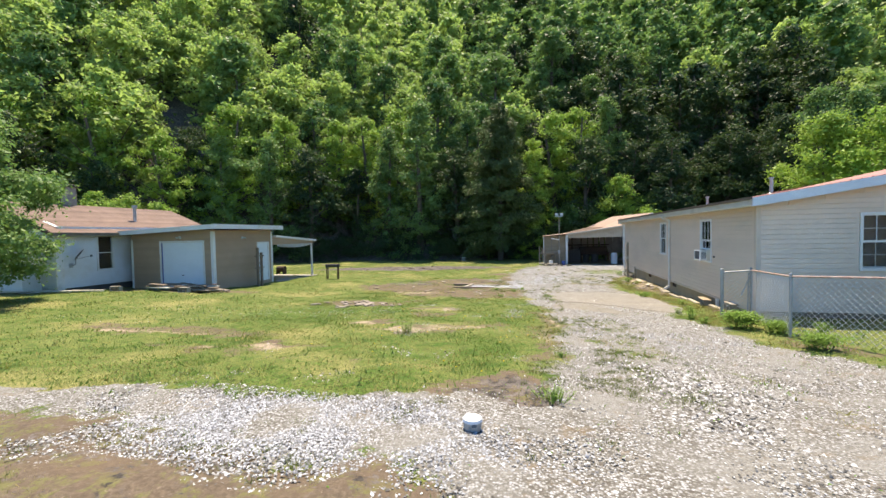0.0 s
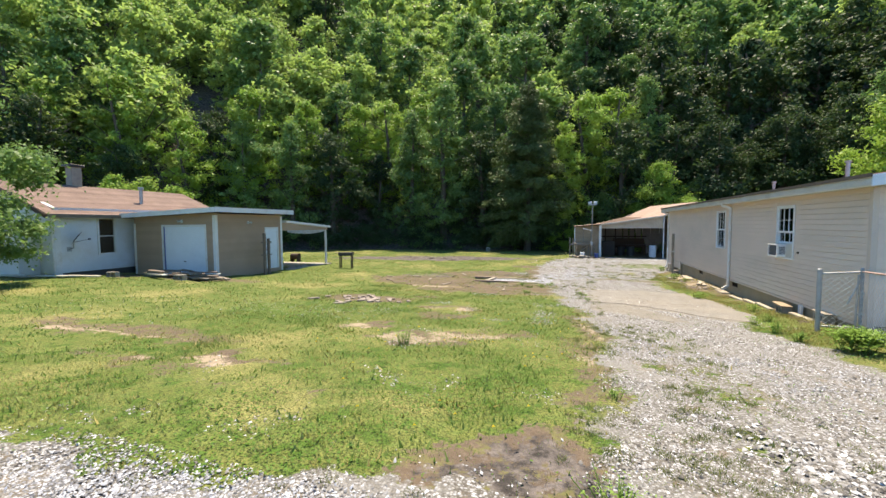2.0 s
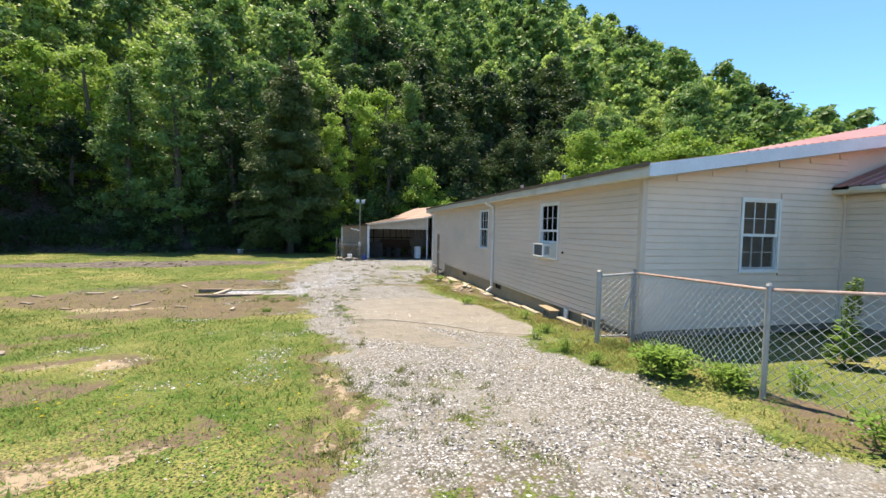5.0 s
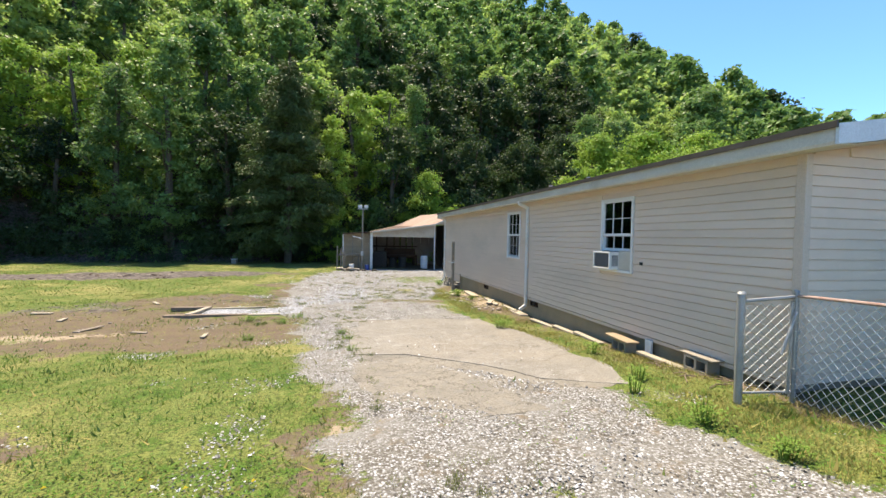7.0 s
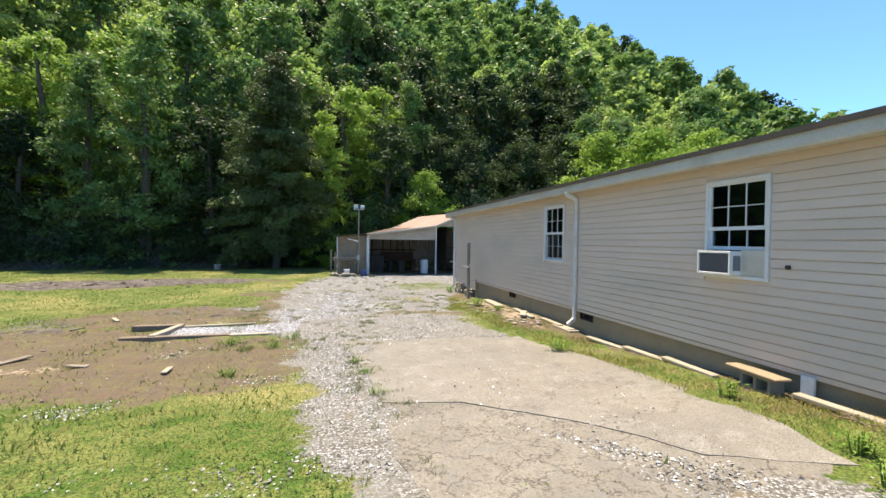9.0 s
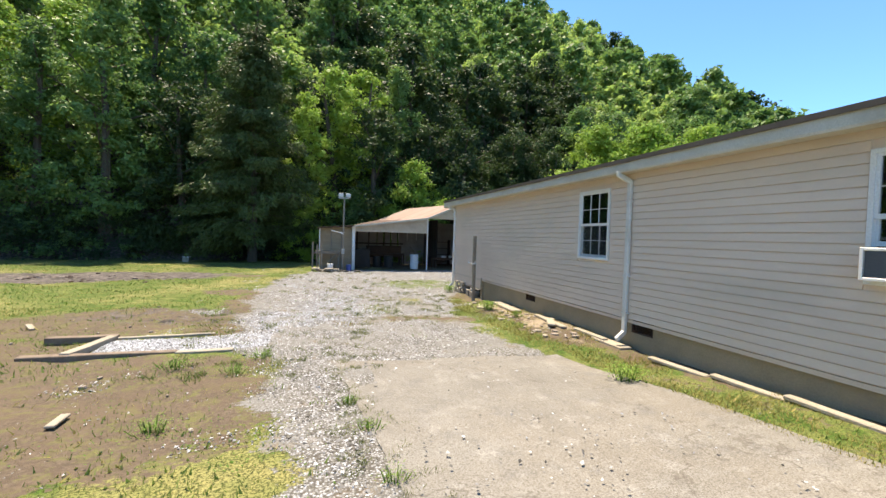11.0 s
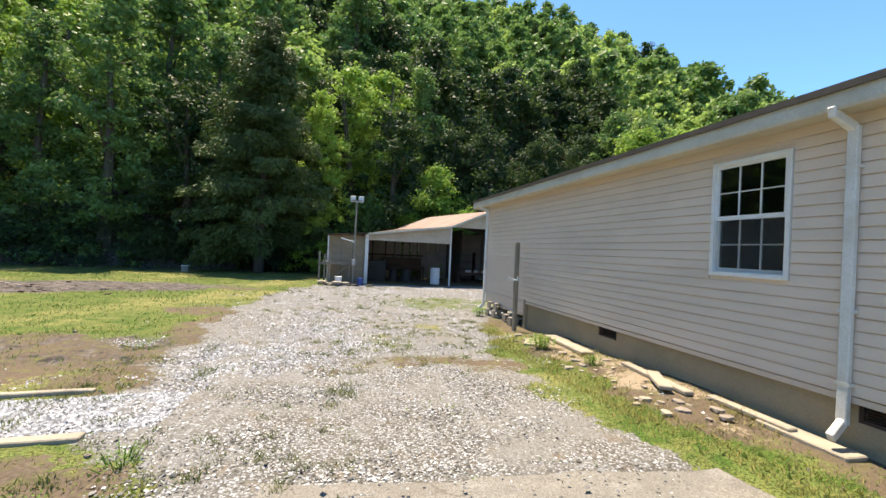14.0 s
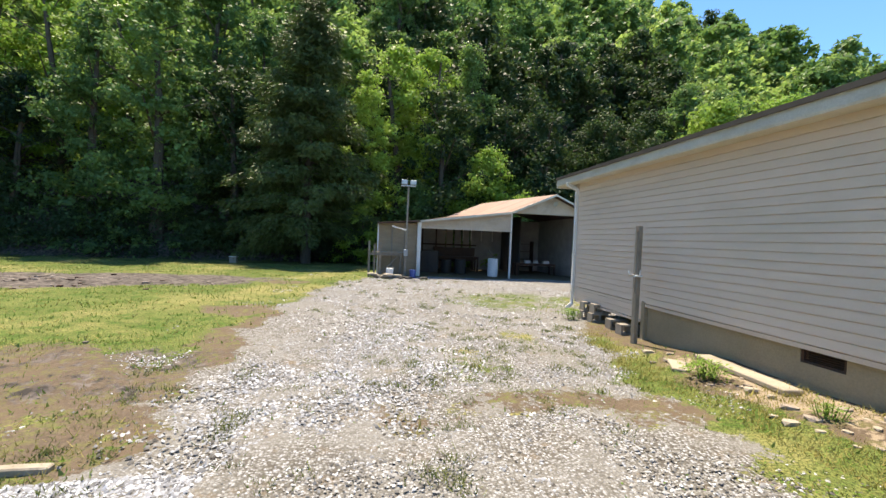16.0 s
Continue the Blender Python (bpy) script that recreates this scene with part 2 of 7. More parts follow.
def leafy(name, dark, light, rough=0.5, trans=0.35, spec=0.15):
    """Leaf: diffuse with some light let through, tone by tree and by leaf."""
    s = Nodes(name)
    geo = s.n("ShaderNodeNewGeometry")
    oi = s.n("ShaderNodeObjectInfo")
    f = s.math("ADD", s.math("MULTIPLY", geo.outputs["Random Per Island"], 0.45), s.math("MULTIPLY", oi.outputs["Random"], 0.55))
    col = s.mix(f, dark, light)
    big = s.noise(s.world(), 0.12, 2)
    col = s.mix(s.ramp(big, [(0.35, 0.0), (0.65, 0.5)]), col, s.mix(0.5, light, (0.10, 0.12, 0.02)))
    p = s.bsdf(col, rough, 0, None, spec)
    t = s.n("ShaderNodeBsdfTranslucent")
    s.put(t.inputs[0], s.mix(0.5, col, (0.145, 0.26, 0.055)))
    m = s.n("ShaderNodeMixShader")
    s.put(m.inputs[0], trans)
    s.t.links.new(p, m.inputs[1])
    s.t.links.new(t.outputs[0], m.inputs[2])
    return s.end(m.outputs[0])


M["leaf"] = leafy("broad_leaf", (0.042, 0.105, 0.043), (0.22, 0.375, 0.11), 0.55, 0.42, 0.3)
M["leaf_bright"] = leafy("bright_leaf", (0.16, 0.29, 0.03), (0.28, 0.43, 0.06), 0.5, 0.5)
# Sunlit look of the western crowns put into a paler leaf colour.
M["leaf_pale_lit"] = leafy("pale_lit_leaf", (0.29, 0.42, 0.10), (0.48, 0.61, 0.19), 0.55, 0.58, 0.25)
M["leaf_maple"] = leafy("maple_leaf", (0.19, 0.34, 0.042), (0.33, 0.475, 0.08), 0.55, 0.45, 0.25)
# Shade of the lower slopes put into a darker leaf colour.
M["leaf_shaded"] = leafy("shaded_leaf", (0.012, 0.030, 0.018), (0.030, 0.068, 0.032), 0.6, 0.2, 0.14)
M["needle"] = leafy("needle", (0.03, 0.05, 0.02), (0.09, 0.13, 0.042), 0.55, 0.15, 0.2)
M["grass"] = leafy("grass_blade", (0.075, 0.15, 0.028), (0.215, 0.29, 0.072), 0.5, 0.35, 0.3)
M["grass_dry"] = leafy("dry_grass_blade", (0.29, 0.235, 0.08), (0.40, 0.34, 0.12), 0.7, 0.2)
M["olive"] = leafy("olive_weed_blade", (0.075, 0.095, 0.03), (0.19, 0.20, 0.075), 0.6, 0.2)
M["clover"] = leafy("clover_leaf", (0.06, 0.15, 0.02), (0.12, 0.24, 0.03), 0.55, 0.3)
M["weed"] = leafy("weed_leaf", (0.11, 0.22, 0.04), (0.25, 0.39, 0.08), 0.5, 0.4)


def make_glass():
    s = Nodes("window_glass")
    g = s.n("ShaderNodeBsdfGlossy")
    g.inputs["Roughness"].default_value = 0.02
    t = s.n("ShaderNodeBsdfTransparent")
    t.inputs[0].default_value = (0.75, 0.8, 0.8, 1)
    f = s.n("ShaderNodeFresnel")
    f.inputs["IOR"].default_value = 2.6
    m = s.n("ShaderNodeMixShader")
    s.t.links.new(f.outputs[0], m.inputs[0])
    s.t.links.new(t.outputs[0], m.inputs[1])
    s.t.links.new(g.outputs[0], m.inputs[2])
    return s.end(m.outputs[0])


M["glass"] = make_glass()


def make_screen():
    """Woven grey mesh: most of the light passes between the threads."""
    s = Nodes("insect_screen")
    d = s.bsdf((0.10, 0.11, 0.11), 0.6, 0.3)
    t = s.n("ShaderNodeBsdfTransparent")
    m = s.n("ShaderNodeMixShader")
    s.put(m.inputs[0], 0.14)
    s.t.links.new(t.outputs[0], m.inputs[1])
    s.t.links.new(d, m.inputs[2])
    return s.end(m.outputs[0])


M["screen"] = make_screen()


def make_stone(name="gravel_stone", stops=((0.0, (0.05, 0.046, 0.04)), (0.3, (0.15, 0.145, 0.135)), (0.65, (0.28, 0.28, 0.275)), (1.0, (0.58, 0.60, 0.61)))):
    s = Nodes(name)
    r = s.n("ShaderNodeNewGeometry").outputs["Random Per Island"]
    col = s.ramp(r, list(stops))
    n = s.noise(s.coord(), 120, 2)
    return s.end(s.bsdf(s.mix(0.25, col, n, "MULTIPLY"), 0.85))


M["stone"] = make_stone()
M["fresh_stone"] = make_stone("fresh_gravel_stone", [(0.0, (0.09, 0.092, 0.095)), (0.3, (0.19, 0.20, 0.215)), (0.65, (0.31, 0.33, 0.36)), (1.0, (0.52, 0.55, 0.60))])


def make_ground():
    """Gravel, grass, bare earth and dark mulch, mixed by the zone layer with ragged edges."""
    s = Nodes("ground")
    v = s.world()
    a = s.n("ShaderNodeVertexColor", layer_name="zone")
    sep = s.n("ShaderNodeSeparateColor")
    s.t.links.new(a.outputs[0], sep.inputs[0])
    rag = s.math("SUBTRACT", s.noise(v, 2.2, 6, 0.7), 0.5)
    rag2 = s.math("SUBTRACT", s.noise(v, 14, 4, 0.7), 0.5)
    rr = s.math("ADD", s.math("MULTIPLY", rag, 1.6), s.math("MULTIPLY", rag2, 1.3))

    def edge(sock, lo=0.42, hi=0.58):
        return s.ramp(s.math("ADD", sock, rr), [(lo, 0.0), (hi, 1.0)])

    # gravel
    cell = s.vor(v, 46, 1)
    dist = s.vor(v, 46, 0)
    gsep = s.n("ShaderNodeSeparateColor")
    s.t.links.new(cell, gsep.inputs[0])
    gcol = s.ramp(gsep.outputs[0], [(0.0, (0.09, 0.084, 0.07)), (0.35, (0.21, 0.207, 0.19)), (0.7, (0.33, 0.335, 0.33)), (1.0, (0.49, 0.51, 0.54))])
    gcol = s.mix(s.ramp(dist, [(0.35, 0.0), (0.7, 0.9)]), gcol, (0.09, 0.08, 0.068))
    fines = s.mix(s.noise(v, 60, 3), (0.155, 0.15, 0.136), (0.265, 0.262, 0.248))
    gcol = s.mix(s.ramp(s.noise(v, 1.1, 5, 0.65), [(0.46, 0.0), (0.62, 0.75)]), gcol, fines)
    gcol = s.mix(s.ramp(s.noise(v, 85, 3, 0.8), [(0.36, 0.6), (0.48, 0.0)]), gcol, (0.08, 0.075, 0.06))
    gcol = s.mix(s.ramp(s.noise(v, 2.6, 6, 0.75), [(0.56, 0.0), (0.68, 0.7)]), gcol, (0.17, 0.13, 0.085))
    # grass
    gn = s.noise(v, 1.0, 5, 0.65)
    grass = s.mix(s.ramp(gn, [(0.35, 0.0), (0.65, 1.0)]), (0.075, 0.135, 0.025), (0.175, 0.215, 0.065))
    grass = s.mix(s.ramp(s.noise(v, 7.5, 5, 0.75), [(0.38, 0.0), (0.60, 0.75)]), grass, (0.17, 0.175, 0.05))
    grass = s.mix(s.ramp(s.noise(v, 3.1, 6, 0.7), [(0.51, 0.0), (0.58, 0.8)]), grass, (0.05, 0.115, 0.015))
    grass = s.mix(s.ramp(s.noise(v, 0.42, 4, 0.6), [(0.50, 0.0), (0.64, 0.65)]), grass, (0.36, 0.31, 0.13))
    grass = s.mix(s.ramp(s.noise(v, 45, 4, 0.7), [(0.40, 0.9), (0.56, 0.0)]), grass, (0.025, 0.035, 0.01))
    # earth
    earth = s.mix(s.noise(v, 3.0, 5, 0.65), (0.095, 0.074, 0.054), (0.185, 0.143, 0.104))
    earth = s.mix(s.ramp(s.noise(v, 28, 3, 0.7), [(0.4, 0.8), (0.6, 0.0)]), earth, (0.075, 0.058, 0.042))
    earth = s.mix(s.ramp(s.noise(v, 4.5, 6, 0.75), [(0.50, 0.0), (0.58, 0.65)]), earth, (0.14, 0.15, 0.045))
    earth = s.mix(s.ramp(s.noise(v, 11, 5, 0.75), [(0.40, 0.7), (0.52, 0.0)]), earth, (0.10, 0.075, 0.055))
    earth = s.mix(s.ramp(s.noise(v, 16, 5, 0.8), [(0.62, 0.0), (0.70, 0.6)]), earth, (0.36, 0.29, 0.22))
    earth = s.mix(s.ramp(s.noise(v, 1.7, 4, 0.7), [(0.45, 0.0), (0.65, 0.6)]), earth, (0.13, 0.095, 0.065))
    pale = s.mix(s.noise(v, 9, 5, 0.7), (0.19, 0.155, 0.11), (0.37, 0.30, 0.215))
    earth = s.mix(edge(a.outputs[1]), earth, pale)
    mulch = s.mix(s.ramp(s.noise(v, 5, 5, 0.75), [(0.4, 0.0), (0.6, 1.0)]), (0.04, 0.036, 0.033), (0.155, 0.135, 0.122))
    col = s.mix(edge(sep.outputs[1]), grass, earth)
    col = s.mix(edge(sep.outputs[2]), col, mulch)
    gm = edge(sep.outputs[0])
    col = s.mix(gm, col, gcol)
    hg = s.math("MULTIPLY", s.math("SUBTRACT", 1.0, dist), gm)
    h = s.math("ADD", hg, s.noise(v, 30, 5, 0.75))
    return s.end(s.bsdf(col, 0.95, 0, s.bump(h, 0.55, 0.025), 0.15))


M["ground"] = make_ground()


# ---- building helpers ----
def mesh_of(name, bm, material):
    me = bpy.data.meshes.new(name)
    bm.to_mesh(me)
    bm.free()
    for m in material if isinstance(material, (list, tuple)) else (material,):
        me.materials.append(m)
    return me


def part(name, bm, material, parent, label="", m=None):
    """Link a bmesh, or a mesh made before, as one mesh object under a thing or a part."""
    me = bm if isinstance(bm, bpy.types.Mesh) else mesh_of(name, bm, material)
    ob = new(name, me)
    if m is not None:
        ob.matrix_basis = m
    ob.parent = parent
    return tagged(ob, label)


def thing(name, label, category, m=None, group="", kind=""):
    ob = new(name)
    ob.matrix_basis = m or Matrix.Identity(4)
    return tagged(ob, label, category, group, kind)


def box(bm, x0, x1, y0, y1, z0, z1, bevel=0.0, m=None):
    r = bmesh.ops.create_cube(bm, size=1.0)
    vs = r["verts"]
    bmesh.ops.scale(bm, vec=(x1 - x0, y1 - y0, z1 - z0), verts=vs)
    bmesh.ops.translate(bm, vec=((x0 + x1) / 2, (y0 + y1) / 2, (z0 + z1) / 2), verts=vs)
    if bevel:
        es = list({e for v in vs for e in v.link_edges})
        g = bmesh.ops.bevel(bm, geom=es, offset=bevel, segments=1, affect="EDGES")
        vs = list({v for f in g["faces"] for v in f.verts} | {v for v in vs if v.is_valid})
    if m is not None:
        bmesh.ops.transform(bm, matrix=m, verts=vs)
    return vs


def boxes(*specs, bevel=0.0):
    bm = bmesh.new()
    for s in specs:
        box(bm, *s, bevel=bevel)
    return bm


def rod(bm, a, b, r, r2=None, seg=8):
    a, b = Vector(a), Vector(b)
    d = b - a
    m = Matrix.Translation((a + b) / 2) @ d.to_track_quat("Z", "Y").to_matrix().to_4x4()
    return bmesh.ops.create_cone(bm, cap_ends=True, segments=seg, radius1=r, radius2=r if r2 is None else r2, depth=d.length, matrix=m)["verts"]


def tube(bm, pts, r, seg=8):
    for a, b in zip(pts, pts[1:]):
        rod(bm, a, b, r, None, seg)
    for p in pts[1:-1]:
        bmesh.ops.create_icosphere(bm, subdivisions=1, radius=r * 1.02, matrix=Matrix.Translation(p))


def prism(bm, poly, axis, a, b):
    """A polygon in the plane across the axis, drawn out from a to b. poly holds the two other coordinates, in x, y, z order."""
    def at(p, c):
        return {"x": (c, p[0], p[1]), "y": (p[0], c, p[1]), "z": (p[0], p[1], c)}[axis]
    lo = [bm.verts.new(at(p, a)) for p in poly]
    hi = [bm.verts.new(at(p, b)) for p in poly]
    bm.faces.new(lo)
    bm.faces.new(hi[::-1])
    n = len(poly)
    for i in range(n):
        bm.faces.new((lo[i], hi[i], hi[(i + 1) % n], lo[(i + 1) % n]))
    bmesh.ops.recalc_face_normals(bm, faces=bm.faces[:])


def quads(name, v, material):
    """Many loose quads, from an array n x 4 x 3."""
    n = len(v)
    me = bpy.data.meshes.new(name)
    me.vertices.add(4 * n)
    me.vertices.foreach_set("co", v.astype(np.float32).ravel())
    me.loops.add(4 * n)
    me.loops.foreach_set("vertex_index", np.arange(4 * n, dtype=np.int32))
    me.polygons.add(n)
    me.polygons.foreach_set("loop_start", np.arange(0, 4 * n, 4, dtype=np.int32))
    me.update(calc_edges=True)
    me.materials.append(material)
    return me


def tris(name, v, material):
    """Many loose triangles, from an array n x 3 x 3."""
    n = len(v)
    me = bpy.data.meshes.new(name)
    me.vertices.add(3 * n)
    me.vertices.foreach_set("co", v.astype(np.float32).ravel())
    me.loops.add(3 * n)
    me.loops.foreach_set("vertex_index", np.arange(3 * n, dtype=np.int32))
    me.polygons.add(n)
    me.polygons.foreach_set("loop_start", np.arange(0, 3 * n, 3, dtype=np.int32))
    me.update(calc_edges=True)
    me.materials.append(material)
    return me


def strip_wall(bm, axis, plane, thick, u0, u1, z0, z1, holes):
    """A wall across the axis with openings (u0, u1, z0, z1)."""
    us = sorted({u0, u1, *[h[0] for h in holes], *[h[1] for h in holes]})
    for a, b in zip(us, us[1:]):
        zs = [(z0, z1)]
        for h in holes:
            if h[0] < b - 1e-6 and h[1] > a + 1e-6:
                zs = [q for lo, hi in zs for q in ((lo, min(hi, h[2])), (max(lo, h[3]), hi)) if q[1] - q[0] > 1e-4]
        for lo, hi in zs:
            p0, p1 = sorted((plane, plane + thick))
            if axis == "x":
                box(bm, p0, p1, a, b, lo, hi)
            else:
                box(bm, a, b, p0, p1, lo, hi)


def laps(parent, name, axis, plane, out, u0, u1, z0, z1, step, holes, material, top=None, proud=0.021, low=0.011, label=""):
    """Clapboards, each a wedge of its own. top(u): the height to which the wall goes there. out: -1 or 1, the side they face."""
    z = z0
    first = True
    while z < z1 - 0.01:
        zt = min(z + step, z1)
        spans = [(u0, u1)]
        for h in holes:
            if h[2] < zt - 0.01 and h[3] > z + 0.01:
                spans = [q for a, b in spans for q in ((a, min(b, h[0])), (max(a, h[1]), b)) if q[1] - q[0] > 0.01]
        if top:
            ns = []
            for a, b in spans:
                us = np.linspace(a, b, 160)
                ok = [u for u in us if top(u) > zt + 0.01]
                if ok and max(ok) - min(ok) > 0.05:
                    ns.append((min(ok), max(ok)))
            spans = ns
        for a, b in spans:
            bm = bmesh.new()
            pr = [(plane, z + 0.012), (plane + out * (proud - 0.004), z + 0.012), (plane + out * proud, z + 0.013), (plane + out * low, zt), (plane, zt)]
            if axis == "x":
                prism(bm, pr, "y", a, b)
            else:
                prism(bm, pr, "x", a, b)
            part(name, bm, material, parent, label if first else "")
            first = False
        z += step


def sash_window(parent, axis, plane, out, u0, u1, z0, z1, cols=3, rows=2, curtain=None, lift=False):
    """A double-hung vinyl window in an opening: frame, two sashes, muntins, panes."""
    def bx(bm, a, b, lo, hi, d0, d1):
        p0, p1 = sorted((plane + out * d0, plane + out * d1))
        if axis == "x":
            box(bm, p0, p1, a, b, lo, hi)
        else:
            box(bm, a, b, p0, p1, lo, hi)
    w = 0.045
    bm = bmesh.new()
    bx(bm, u0, u0 + w, z0, z1, -0.06, 0.035)
    bx(bm, u1 - w, u1, z0, z1, -0.06, 0.035)
    bx(bm, u0 + w, u1 - w, z1 - w, z1, -0.06, 0.035)
    bx(bm, u0 + w, u1 - w, z0, z0 + w, -0.06, 0.045)
    win = part("window", bm, M["vinyl_white"], parent, "white vinyl double-hung window with grilles")
    zm = (z0 + z1) / 2
    a, b = u0 + w, u1 - w
    raised = 0.34 if lift else 0.0
    for lo, hi, d in ((zm - 0.02, z1 - w, 0.012), (z0 + w + raised, zm + 0.02 + raised, -0.016)):
        s = 0.03
        bm = bmesh.new()
        bx(bm, a, a + s, lo, hi, d - 0.025, d)
        bx(bm, b - s, b, lo, hi, d - 0.025, d)
        bx(bm, a + s, b - s, lo, lo + s * 1.7, d - 0.025, d + 0.003)
        bx(bm, a + s, b - s, hi - s, hi, d - 0.025, d)
        part("sash", bm, M["vinyl_white"], win)
        bm = bmesh.new()
        for i in range(1, cols):
            u = a + s + (b - a - 2 * s) * i / cols
            bx(bm, u - 0.0055, u + 0.0055, lo + s, hi - s, d - 0.02, d - 0.007)
        for j in range(1, rows):
            zz = lo + s + (hi - lo - 2 * s) * j / rows
            bx(bm, a + s, b - s, zz - 0.0055, zz + 0.0055, d - 0.021, d - 0.008)
        part("muntins", bm, M["vinyl_white"], win)
        bm = bmesh.new()
        bx(bm, a + s, b - s, lo + s, hi - s, d - 0.026, d - 0.022)
        part("pane", bm, M["glass"], win)
    if not lift:
        bm = bmesh.new()
        bx(bm, a + 0.012, b - 0.012, z0 + w + 0.012, zm - 0.02, 0.004, 0.006)
        part("insect_screen", bm, M["screen"], win, "fine grey insect screen")
    if curtain:
        bm = bmesh.new()
        n = 40
        lo_u, hi_u = u0 + (u1 - u0) * curtain[1], u0 + (u1 - u0) * curtain[2]
        lo_z, hi_z = z0 + (z1 - z0) * curtain[3], z0 + (z1 - z0) * curtain[4]
        row = []
        for i in range(n + 1):
            u = lo_u + (hi_u - lo_u) * i / n
            d = plane + out * (-0.085 + 0.015 * math.sin(i * 1.7))
            row.append([bm.verts.new((d, u, z) if axis == "x" else (u, d, z)) for z in (lo_z, hi_z)])
        for p, q in zip(row, row[1:]):
            bm.faces.new((p[0], q[0], q[1], p[1]))
        part("curtain", bm, M[curtain[0]], win, "hanging folded curtain")
    return win


# ---- ground ----
def smooth(x, a, b):
    t = np.clip((x - a) / (b - a), 0, 1)
    return t * t * (3 - 2 * t)


BASE_X = [-120, -70, -50, -38, -24, -4, 10, 24, 36, 60, 120]
BASE_Y = [-20, 6, 23, 36, 45.5, 47.5, 49.5, 53, 52, 48, 40]
CAP_AZ = [-90, 10, 18, 22.6, 28, 32, 37, 42, 47.5, 55, 70, 110]
CAP_Z = [220, 450, 450, 370, 290, 215, 138, 80, 43, 15, 6, 3]


def height(x, y):
    x, y = np.asarray(x, float), np.asarray(y, float)
    lawn = -0.062 * np.clip(y, -30, 18) + 0.0 - 0.012 * (np.clip(y, 18, 60) - 18)
    lawn = lawn + 0.22 * smooth(-x, 6, 16) * smooth(y, 6, 14) * (1 - smooth(y, 24, 34)) + 0.05 * smooth(x, 3.4, 5.0) * (1 - smooth(y, 20, 24))
    lawn = lawn + 0.10 * smooth(x, 3.9, 5.2) * smooth(y, 18, 20) * (1 - smooth(y, 23.0, 25.0))
    d = (y - np.interp(x, BASE_X, BASE_Y)) * 0.85
    az = np.degrees(np.arctan2(x, y))
    cap = np.interp(az, CAP_AZ, CAP_Z)
    hill = np.where(d > 0, cap * (1 - np.exp(-np.clip(d, 0, None) * 1.0 / cap)), 0)
    waves = 0.02 * np.sin(x * 1.3 + 0.7 * np.sin(y * 0.9)) * np.sin(y * 1.1 + 1.0) + 0.012 * np.sin(x * 3.1 + y * 2.3)
    return lawn + hill + waves


def zat(x, y):
    return float(height(x, y))


def blob(x, y, cx, cy, rx, ry, turn=0.0):
    c, s = math.cos(radians(turn)), math.sin(radians(turn))
    u, v = (x - cx) * c + (y - cy) * s, -(x - cx) * s + (y - cy) * c
    return 1 - smooth(np.sqrt((u / rx) ** 2 + (v / ry) ** 2), 0.6, 1.3)


LEFT_Y = [-30, 3.6, 4.8, 6.2, 10, 12, 14, 16.7, 18.5, 20, 22.5, 25, 29, 34, 38, 42]
LEFT_X = [-30, -9.0, 0.15, 0.4, 0.55, 0.35, -0.1, -0.5, -0.6, -1.4, -1.6, -1.7, -1.8, -1.0, 1.0, 3.0]
RIGHT_Y = [-30, 3, 5, 7.5, 10.2, 13.4, 18, 20, 22.5, 24.6, 26, 28, 36, 40]
RIGHT_X = [40, 9, 6, 3.95, 3.65, 3.45, 3.55, 3.3, 3.5, 4.1, 4.6, 8, 12, 13]


